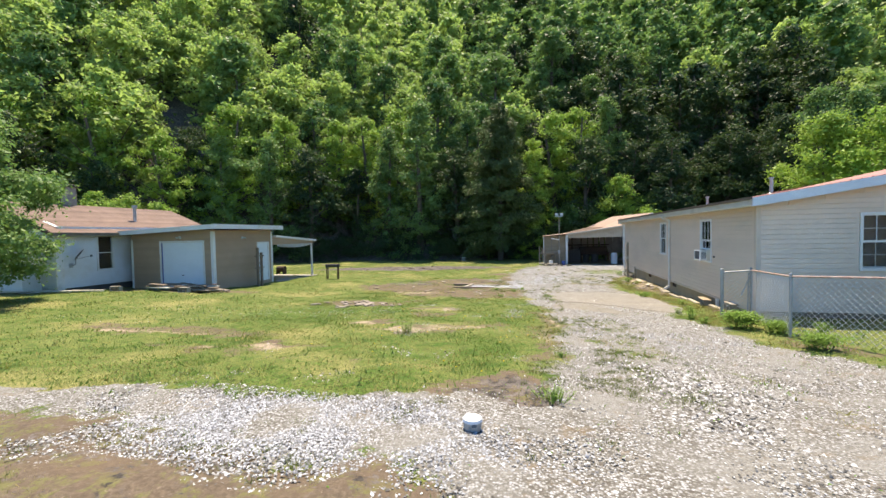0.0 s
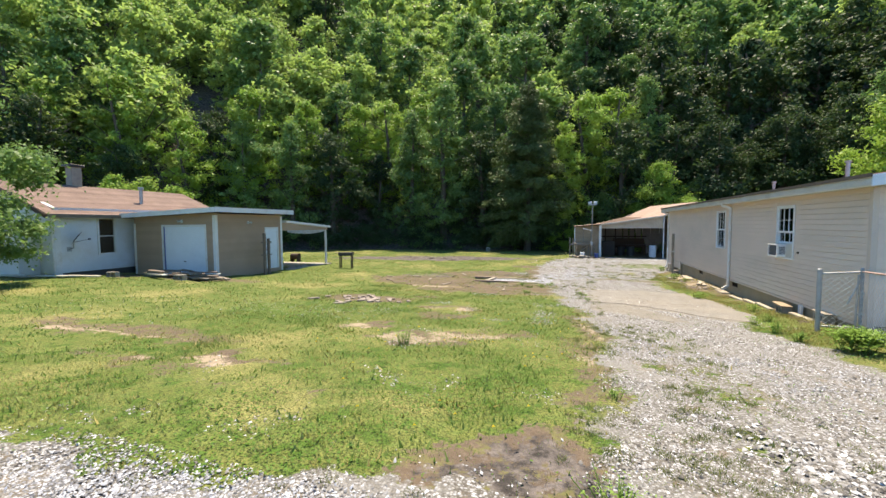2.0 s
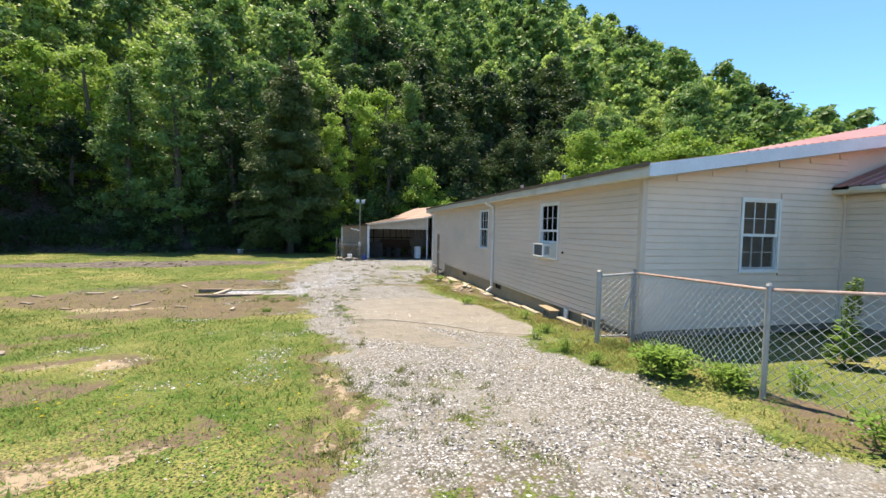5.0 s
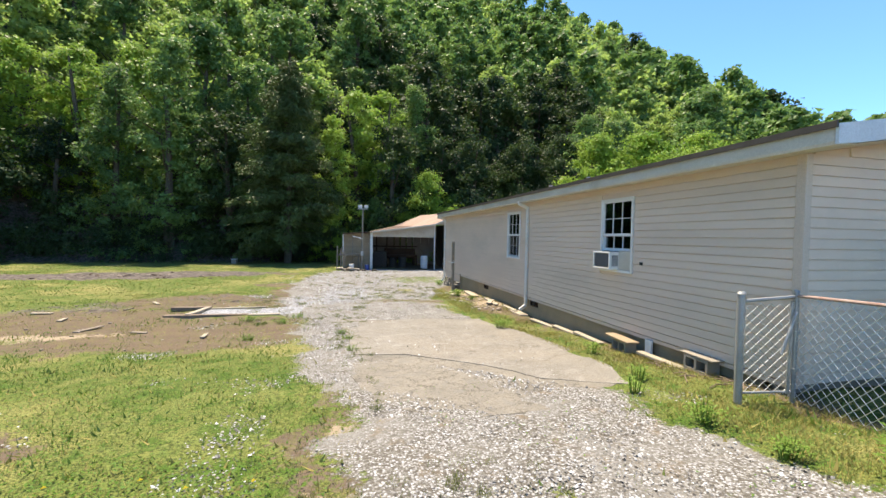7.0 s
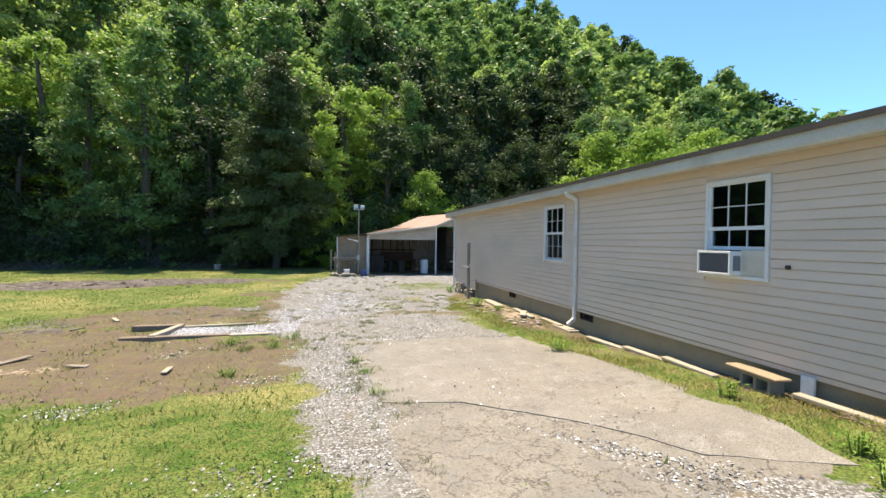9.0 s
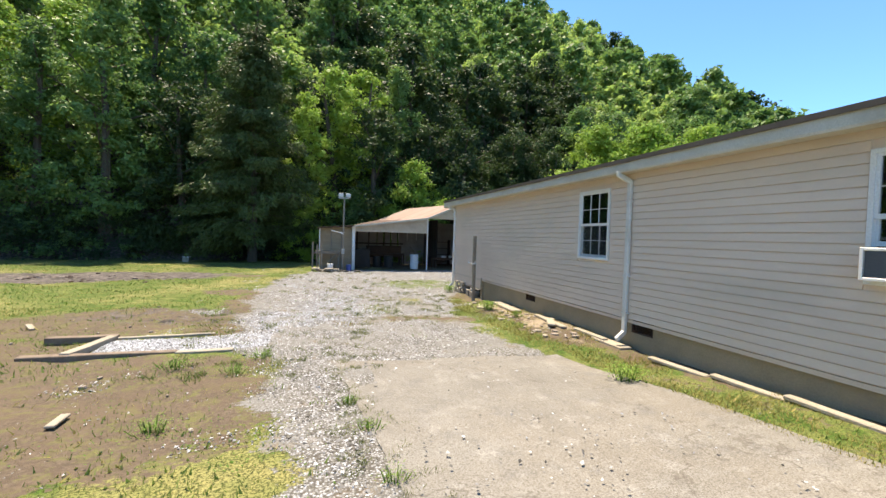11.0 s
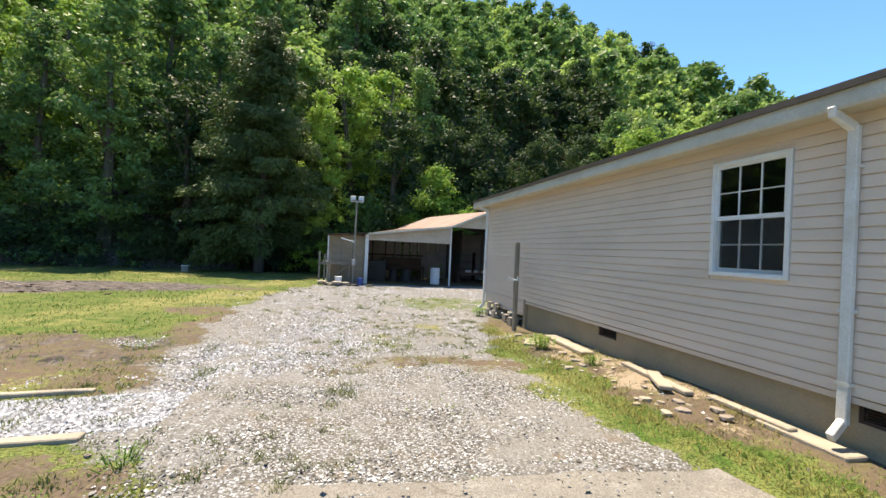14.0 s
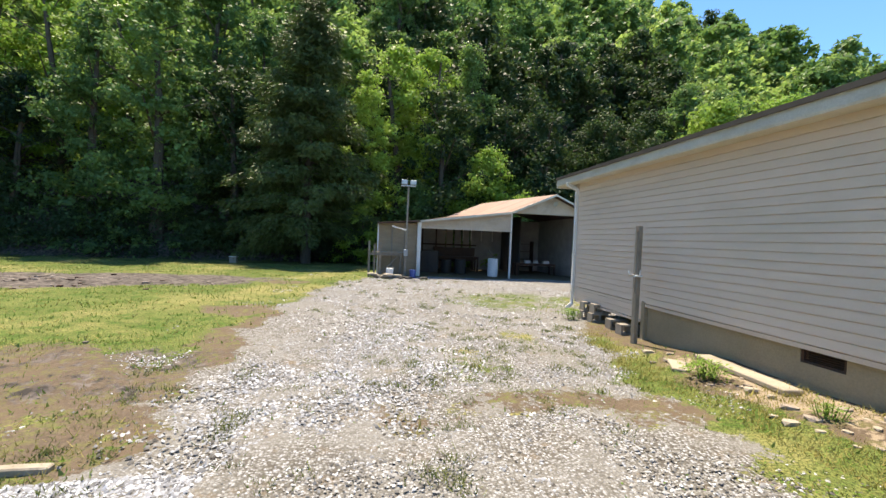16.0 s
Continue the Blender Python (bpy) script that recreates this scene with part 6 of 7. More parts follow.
    for x, y, s in ((5.8, 7.2, 0.34), (6.3, 6.9, 0.28), (5.4, 7.0, 0.2), (6.8, 6.6, 0.3), (5.9, 6.7, 0.16)):
        r = thing("flat_rock", "broad pale rock set at the lawn's edge", "rock", pose(x, y, zat(x, y), 0, 0, 40 * s), "rocks at the lawn's edge")
        part("stone_body", rock_mesh(int(s * 100), s, s * 0.7, s * 0.3), None, r)
    # stump and cap far off in the grass
    x, y = -8.0, 44.5
    r = thing("small_box", "small pale utility box in the grass at the wood's edge", "utility box", pose(x, y, zat(x, y)))
    part("body", boxes((-0.2, 0.2, -0.2, 0.2, 0, 0.35), bevel=0.02), M["block"], r)
    part("lid", boxes((-0.22, 0.22, -0.22, 0.22, 0.351, 0.38)), M["plastic_white"], r)


build_yard_things()


# ---- trees ----
def leaf_cloud(rng, centers, radii, n, size, droop=0.15, flat=0.5):
    """Leaf quads spread on the outsides of clumps."""
    k = rng.choice(len(centers), n, p=radii ** 2 / (radii ** 2).sum())
    d = rng.normal(size=(n, 3))
    d[:, 2] = d[:, 2] * 0.8 + 0.15
    d /= np.linalg.norm(d, axis=1)[:, None]
    c = centers[k] + d * (radii[k] * (0.35 + 0.55 * np.abs(rng.normal(size=n))))[:, None] * np.array([1, 1, 0.75])
    nrm = d * 0.55 + rng.normal(size=(n, 3)) * 0.5 + np.array([0, 0, flat])
    nrm /= np.linalg.norm(nrm, axis=1)[:, None]
    t = np.cross(nrm, rng.normal(size=(n, 3)))
    t /= np.linalg.norm(t, axis=1)[:, None]
    b = np.cross(nrm, t)
    s = size * rng.uniform(0.6, 1.25, n)[:, None]
    return np.stack([c - t * s - nrm * s * droop, c + t * s * 0.7 + b * s * 0.6, c + t * s * 0.7 - b * s * 0.6 - nrm * s * droop], 1)


def trunk_bm(rng, h, r, branches=7, lean=0.0, crown_r=3.0):
    bm = bmesh.new()
    pts = [Vector((lean * t * t * h * 0.2 + 0.12 * math.sin(t * 5 + lean * 9), 0.1 * math.sin(t * 4), h * t)) for t in np.linspace(0, 1, 6)]
    for i, (a, b) in enumerate(zip(pts, pts[1:])):
        ra, rb = r * (1.25 if i == 0 else 1 - i / 6.5), r * (1 - (i + 1) / 6.5)
        rod(bm, a, b, ra, rb, 7)
    for i in range(branches):
        t = 0.35 + 0.6 * i / branches
        a = Vector((pts[0].x, 0, 0)).lerp(pts[-1], t)
        an = rng.uniform(0, math.tau)
        L = crown_r * (1.1 - 0.6 * t)
        b = a + Vector((math.cos(an) * L, math.sin(an) * L, L * 0.6))
        rod(bm, a, b, r * 0.35 * (1.2 - t), r * 0.08, 5)
    return bm


def broad_tree_mesh(seed, h, cr, n, size, low=0.3):
    """Crown quads of a broadleaf: clumps in tiers from low*h to h."""
    rng = np.random.default_rng(seed)
    K = 120
    t = rng.uniform(0, 1, K)
    z = h * (low + (1 - low) * t) - 0.8
    prof = np.sin(np.clip((t * 0.74 + 0.24), 0, 1) * math.pi) ** 0.8
    an = rng.uniform(0, math.tau, K)
    rr = cr * prof * rng.uniform(0.15, 1.1, K)
    centers = np.stack([np.cos(an) * rr, np.sin(an) * rr, z], 1)
    radii = cr * rng.uniform(0.10, 0.27, K)
    return leaf_cloud(rng, centers, radii, n, size)


def tree_proto(kind, seed, h, cr, n, size, low, leaf, label, group):
    rng = np.random.default_rng(seed)
    t = thing("tree", label, "tree", None, group)
    part("trunk", trunk_bm(rng, h * 0.85, 0.16 + h * 0.012, 7, rng.uniform(-0.5, 0.5), cr), M["bark"], t)
    part("crown", tris("crown", broad_tree_mesh(seed, h, cr, n, size, low), M[leaf]), None, t)
    return t


def place(proto_list, spots, rng):
    used = set()
    for x, y, i, s, turn in spots:
        p = proto_list[i]
        m = pose(x, y, zat(x, y) - 0.1, 0, 0, turn) @ Matrix.Diagonal((s, s, s, 1))
        if i not in used:
            p.matrix_basis = m
            used.add(i)
        else:
            o = copy_thing(p, pose(x, y, zat(x, y) - 0.1, 0, 0, turn))
            o.scale = (s, s, s)
    for i, p in enumerate(proto_list):
        if i not in used:
            for c in list(p.children_recursive):
                bpy.data.objects.remove(c)
            bpy.data.objects.remove(p)


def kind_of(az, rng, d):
    """Light and shade put into leaf colour: pale lit crowns to the west, dark ones low on the shaded spur, bright ones
    higher up and to the east.
    """
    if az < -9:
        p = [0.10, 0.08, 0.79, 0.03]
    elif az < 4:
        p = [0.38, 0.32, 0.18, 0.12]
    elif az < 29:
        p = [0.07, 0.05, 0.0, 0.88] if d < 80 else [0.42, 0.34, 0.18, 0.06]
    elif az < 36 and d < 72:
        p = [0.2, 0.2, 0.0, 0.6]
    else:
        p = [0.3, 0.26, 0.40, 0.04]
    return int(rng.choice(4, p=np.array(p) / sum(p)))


def build_forest():
    g1 = "trees at the wood's edge"
    protos = [
        tree_proto("b", 1, 15, 3.6, 13000, 0.15, -0.02, "leaf", "tall green broadleaf tree at the foot of the wooded hill", g1),
        tree_proto("b", 2, 17, 3.3, 13000, 0.15, 0.0, "leaf", "tall green broadleaf tree at the foot of the wooded hill", g1),
        tree_proto("b", 3, 12, 3.8, 12000, 0.15, -0.03, "leaf_shaded", "broadleaf tree in shade-darkened green at the foot of the wooded hill", g1),
        tree_proto("b", 4, 14, 3.2, 11000, 0.15, 0.02, "leaf_maple", "bright green young tree at the foot of the wooded hill", g1),
    ]
    rng = np.random.default_rng(7)
    spots = []
    for row, (off, step) in enumerate(((2.2, 4.2), (6.0, 4.6))):
        x = -60.0
        while x < 52:
            y = float(np.interp(x, BASE_X, BASE_Y)) + off + rng.uniform(-1.2, 1.2)
            s = rng.uniform(0.8, 1.15)
            # Front row and spur take shade-dark crowns, the western back row brighter ones.
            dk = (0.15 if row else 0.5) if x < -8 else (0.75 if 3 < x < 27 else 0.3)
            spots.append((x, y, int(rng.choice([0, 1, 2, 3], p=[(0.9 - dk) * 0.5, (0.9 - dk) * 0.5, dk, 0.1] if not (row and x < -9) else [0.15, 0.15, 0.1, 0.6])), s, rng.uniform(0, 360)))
            x += step * rng.uniform(0.8, 1.2)
    place(protos, spots, rng)
    g2 = "trees on the hillside"
    far = [
        tree_proto("b", 11, 13, 3.9, 4200, 0.27, 0.15, "leaf", "green broadleaf tree on the wooded hillside", g2),
        tree_proto("b", 12, 15, 3.6, 4200, 0.27, 0.2, "leaf", "green broadleaf tree on the wooded hillside", g2),
        tree_proto("b", 13, 12, 4.2, 4200, 0.27, 0.15, "leaf_pale_lit", "broadleaf tree in sunlit pale green on the wooded hillside", g2),
        tree_proto("b", 14, 14, 3.8, 4200, 0.27, 0.15, "leaf_shaded", "broadleaf tree in shade-darkened green on the wooded hillside", g2),
    ]
    spots = []
    extra = []
    y_off = 10.5
    while y_off < 120:
        x = -130.0 - y_off * 0.3
        step = 5.0 + y_off * 0.035
        while x < 110 + y_off:
            xx = x + rng.uniform(-1.8, 1.8)
            y = float(np.interp(xx, BASE_X, BASE_Y)) + y_off + rng.uniform(-2, 2)
            d = math.hypot(xx, y)
            az = math.degrees(math.atan2(xx, y))
            if -72 < az < 66 and d < 160:
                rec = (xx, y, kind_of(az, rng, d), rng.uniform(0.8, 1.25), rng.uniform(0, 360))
                (spots if d < 84 and len(spots) < 290 else extra).append(rec)
            x += step * rng.uniform(0.85, 1.15)
        y_off += step * 0.85
    # the farthest trees, joined
    crowns = {}
    base = {i: broad_tree_mesh(30 + i, h, cr, 1300, 0.48, 0.3) for i, (h, cr) in enumerate(((13, 3.9), (15, 3.6), (12, 4.2), (14, 3.8)))}
    for x, y, i, s, turn in extra:
        a = radians(turn)
        R = np.array([[math.cos(a), -math.sin(a), 0], [math.sin(a), math.cos(a), 0], [0, 0, 1]])
        crowns.setdefault(i, []).append(base[i] @ R.T * s + np.array([x, y, zat(x, y)]))
    for i, mat in enumerate(("leaf", "leaf", "leaf_pale_lit", "leaf_shaded")):
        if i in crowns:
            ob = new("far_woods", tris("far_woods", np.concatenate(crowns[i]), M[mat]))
            tagged(ob, "far green tree crowns along the hill's crest", "woodland", "", "stuff")
    place(far, spots, rng)
    print("hill trees", len(spots), "far", len(extra))


build_forest()


def build_undergrowth():
    rng = np.random.default_rng(21)
    quad = []
    for i in range(150):
        x = -58 + 108 * i / 150 + rng.uniform(-0.5, 0.5)
        y = float(np.interp(x, BASE_X, BASE_Y)) + rng.uniform(-0.4, 1.6)
        if 0 < x < 12.5 and y < 49:
            y = 49.0 + rng.uniform(0, 1)
        K = 5
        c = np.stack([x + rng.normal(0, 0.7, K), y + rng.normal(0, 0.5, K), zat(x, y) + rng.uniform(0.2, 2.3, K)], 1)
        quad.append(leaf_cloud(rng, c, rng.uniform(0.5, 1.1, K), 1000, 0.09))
    # The leaf colour is darkened for the shade at the wood's foot.
    ob = new("undergrowth", tris("undergrowth", np.concatenate(quad), M["leaf_shaded"]))
    tagged(ob, "bushes and weeds in shade-darkened green along the wood's edge", "undergrowth", "", "stuff")


build_undergrowth()


def build_conifer():
    x, y, h = -4.1, 46.0, 17.6
    t = thing("conifer", "broad dark spruce with drooping branches at the lawn's edge", "conifer", pose(x, y, zat(x, y) - 0.05))
    bm = bmesh.new()
    rod(bm, (0, 0, 0), (0, 0, 4), 0.34, 0.26, 10)
    rod(bm, (0, 0, 4), (0, 0, h - 0.3), 0.26, 0.03, 8)
    part("trunk", bm, M["bark"], t)
    rng = np.random.default_rng(77)
    tw, need = bmesh.new(), []
    for i in range(230):
        u = (i / 230) ** 0.9
        z = 1.3 + u * (h - 1.8)
        R = 5.2 * (1 - u) ** 0.6 * rng.uniform(0.55, 1.08) + 0.2
        if u < 0.08:
            R *= 0.8
        a = rng.uniform(0, math.tau)
        L = R
        m = 12
        s = np.linspace(0.12, 1, m)
        px, py = np.cos(a) * L * s, np.sin(a) * L * s
        pz = z + 0.35 * s * (1 if u > 0.5 else 0.4) - 0.9 * s ** 2 * (1 - u) + 0.1 * s
        rod(tw, (0, 0, z), (px[6], py[6], pz[6]), 0.04, 0.02, 4)
        rod(tw, (px[6], py[6], pz[6]), (px[-1], py[-1], pz[-1]), 0.02, 0.006, 4)
        n = int(50 + 95 * L)
        k = rng.uniform(0.15, 1.0, n)
        wdt = (0.5 * L ** 0.6) * np.sin(np.clip(k, 0, 1) * 2.6 + 0.3) * 0.7 + 0.08
        side = rng.uniform(-1, 1, n) * wdt
        cx = np.interp(k, s, px) - np.sin(a) * side
        cy = np.interp(k, s, py) + np.cos(a) * side
        cz = np.interp(k, s, pz) + rng.uniform(-0.55, 0.3, n) * 0.8
        c = np.stack([cx, cy, cz], 1)
        dirv = np.stack([np.cos(a) * 0.6 - np.sin(a) * np.sign(side) * 0.5, np.sin(a) * 0.6 + np.cos(a) * np.sign(side) * 0.5, np.full(n, -0.55)], 1) + rng.normal(0, 0.3, (n, 3))
        dirv /= np.linalg.norm(dirv, axis=1)[:, None]
        w = np.cross(dirv, rng.normal(size=(n, 3)))
        w /= np.linalg.norm(w, axis=1)[:, None]
        Ls = rng.uniform(0.2, 0.42, n)[:, None]
        need.append(np.stack([c, c + dirv * Ls * 0.5 + w * 0.045, c + dirv * Ls, c + dirv * Ls * 0.5 - w * 0.045], 1))
    part("branch_frame", tw, M["bark"], t)
    part("crown", quads("crown", np.concatenate(need), M["needle"]), None, t, "dark green needle sprays")


build_conifer()


def build_near_trees():
    rng = np.random.default_rng(5)
    # leafy tree by the white house
    x, y = -18.2, 8.6
    t = thing("tree", "rounded leafy tree hanging low in front of the white house", "tree", pose(x, y, zat(x, y)))
    part("trunk", trunk_bm(rng, 5.0, 0.2, 11, 0.2, 2.8), M["bark"], t)
    K = 210
    an = rng.uniform(0, math.tau, K)
    tt = rng.uniform(0, 1, K)
    rr = 3.5 * np.sqrt(rng.uniform(0.05, 1, K)) * np.sin(np.clip(tt * 0.8 + 0.18, 0, 1) * math.pi) ** 0.5
    c = np.stack([np.cos(an) * rr, np.sin(an) * rr, 0.3 + tt * 6.6], 1)
    part("crown", tris("crown", leaf_cloud(rng, c, rng.uniform(0.28, 0.72, K), 80000, 0.075), M["leaf"]), None, t)
    # pale green shrub behind the carport
    for x, y, h, cr, leaf, n in ((8.6, 48.6, 9.5, 3.8, "leaf_maple", 17000), (3.2, 48.8, 6.5, 2.2, "leaf", 7000), (12.2, 50.5, 7.5, 2.8, "leaf", 8000), (-0.5, 47.6, 14.5, 2.5, "leaf_maple", 12000), (-28.6, 26.4, 6.2, 2.0, "leaf_maple", 9000), (-31.5, 26.0, 6.7, 2.2, "leaf_maple", 9000), (-35.0, 26.2, 7.2, 2.3, "leaf_maple", 9000)):
        t = thing("tree", "low yellow-green sapling behind the roofs", "tree", pose(x, y, zat(x, y)))
        part("trunk", trunk_bm(rng, h * 0.8, 0.08, 5, 0.3, cr), M["bark"], t)
        part("crown", tris("crown", broad_tree_mesh(int(h * 10 + x), h, cr, n, 0.12, 0.05), M[leaf]), None, t)
    # bright maples beyond the house
    for x, y, h, cr in ((26.5, 47, 14, 4.4), (30.5, 44, 14, 4.6), (35, 42, 14, 5.0), (41, 40, 13, 4.8), (47, 38, 13, 5.0), (54, 34, 13, 5)):
        t = thing("tree", "bright yellow-green maple rising behind the house", "tree", pose(x, y, zat(x, y)), "maples behind the house")
        part("trunk", trunk_bm(rng, h * 0.8, 0.2, 7, 0.1, cr), M["bark"], t)
        part("crown", tris("crown", broad_tree_mesh(int(h * 3 + x), h, cr, 15000, 0.17, 0.15), M["leaf_maple"]), None, t)


build_near_trees()


# ---- plants, grass, gravel ----
def weed_clump(x, y, r, h, n, label, mat="weed", name="weed_clump"):
    rng = np.random.default_rng(int(abs(x * 100 + y * 10)))
    n = int(n * 1.9)
    t = thing(name, label, "plant", pose(x, y, zat(x, y)))
    c = np.stack([rng.normal(0, r * 0.4, n), rng.normal(0, r * 0.4, n), np.zeros(n)], 1)
    a = rng.uniform(0, math.tau, n)
    up = rng.uniform(0.3, 1.0, n)
    out = np.stack([np.cos(a), np.sin(a), np.zeros(n)], 1)
    base = c + out * (r * 0.25 * rng.uniform(0, 1, n))[:, None] + np.array([0, 0, 1]) * (h * up * 0.75)[:, None]
    d = out * 0.8 + np.array([0, 0, 1]) * rng.uniform(0.0, 0.9, n)[:, None]
    d /= np.linalg.norm(d, axis=1)[:, None]
    L = (h * rng.uniform(0.14, 0.27, n))[:, None]
    w = np.cross(d, np.array([0, 0, 1.0])) * L * 0.22
    q = np.stack([base, base + d * L * 0.5 + w, base + d * L + np.array([0, 0, -0.25]) * L, base + d * L * 0.5 - w], 1)
    part("foliage", quads("foliage", q, M[mat]), None, t)
    bm = bmesh.new()
    for i in range(min(26, n // 8)):
        rod(bm, (c[i][0] * 0.6, c[i][1] * 0.6, -0.02), (c[i][0], c[i][1], h * rng.uniform(0.5, 0.9)), 0.006, 0.003, 4)
    tagged(part("stalk", bm, M["weed"], t), kind="stuff")


for x, y, r, h, n, lab in ((4.35, 10.15, 0.36, 0.44, 560, "lush green bushy weed at the fence's foot"), (4.75, 9.6, 0.27, 0.32, 360, "green bushy weed beside the fence post"), (3.95, 10.9, 0.14, 0.2, 90, "small green weed by the gravel edge"),
                           (4.55, 8.05, 0.3, 0.32, 420, "low green weed at the gravel's edge"), (5.3, 9.3, 0.13, 0.35, 60, "thin tall weed behind the fence"), (4.55, 22.7, 0.28, 0.3, 200, "green dandelion clump in the stony verge"),
                           (4.7, 21.4, 0.15, 0.2, 80, "small yellow-green weed on the stones"), (4.1, 17.2, 0.25, 0.25, 160, "green weed beside the slab"), (4.5, 14.3, 0.12, 0.25, 60, "small upright weed by the wall"),
                           (3.9, 11.6, 0.2, 0.25, 90, "small upright weed by the gravel"), (4.3, 13.0, 0.15, 0.22, 60, "small upright weed by the wall"), (-2.35, 8.4, 0.14, 0.25, 60, "small dark weed in the lawn"), (4.9, 26.9, 0.2, 0.3, 100, "green grass clump by the house corner"),
                           (0.45, 5.0, 0.25, 0.14, 130, "low grass clump at the lawn's edge"), (3.9, 12.6, 0.15, 0.22, 60, "small upright weed by the gravel"), (0.6, 6.9, 0.12, 0.12, 60, "low grass clump in the gravel"),
                           (0.62, 16.6, 0.16, 0.1, 80, "low weed at the slab's edge"), (0.5, 17.4, 0.13, 0.1, 70, "low weed at the slab's edge"), (0.68, 15.7, 0.14, 0.1, 70, "low weed at the slab's edge"),
                           (-0.9, 18.9, 0.25, 0.13, 150, "ragged grass clump on the bare earth"), (-1.7, 19.3, 0.3, 0.13, 170, "ragged grass clump on the bare earth"), (-0.6, 19.6, 0.22, 0.12, 120, "ragged grass clump on the bare earth"), (-1.3, 17.2, 0.25, 0.13, 140, "ragged grass clump on the bare earth")):
    weed_clump(x, y, r, h, n, lab)


def build_mullein():
    x, y = 6.95, 9.9
    t = thing("mullein", "tall mullein plant with pale flower spikes behind the fence", "plant", pose(x, y, zat(x, y)))
    rng = np.random.default_rng(3)
    bm = bmesh.new()
    for dx, h in ((0, 1.05), (0.14, 1.1), (-0.1, 0.8)):
        rod(bm, (0, 0, 0), (dx, 0.02, h), 0.012, 0.006, 5)
    part("stalk", bm, M["weed"], t)
    for dx, h in ((0, 1.05), (0.14, 1.1)):
        n = 260
        a = rng.uniform(0, math.tau, n)
        z = rng.uniform(h - 0.45, h + 0.05, n)
        c = np.stack([dx + 0.03 * np.cos(a), 0.03 * np.sin(a), z], 1)
        d = np.stack([np.cos(a), np.sin(a), np.full(n, 0.6)], 1) * 0.035
        w = np.cross(d, [0, 0, 1.0]) * 0.5
        part("flower_spike", quads("spike", np.stack([c, c + d * .5 + w, c + d, c + d * .5 - w], 1), M["grass"]), None, t, "pale yellow-green flower spike")
    n = 90
    a = rng.uniform(0, math.tau, n)
    z = rng.uniform(0.02, 0.6, n)
    c = np.stack([0.02 * np.cos(a), 0.02 * np.sin(a), z], 1)
    d = np.stack([np.cos(a), np.sin(a), np.full(n, 0.35)], 1) * (0.26 * (1 - z * 0.9))[:, None]
    w = np.cross(d, [0, 0, 1.0]) * 0.25
    part("foliage", quads("foliage", np.stack([c, c + d * .5 + w, c + d - [0, 0, .03], c + d * .5 - w], 1), M["weed"]), None, t)


build_mullein()


def scatter(rng, n, x0, x1, y0, y1):
    return rng.uniform(x0, x1, n), rng.uniform(y0, y1, n)


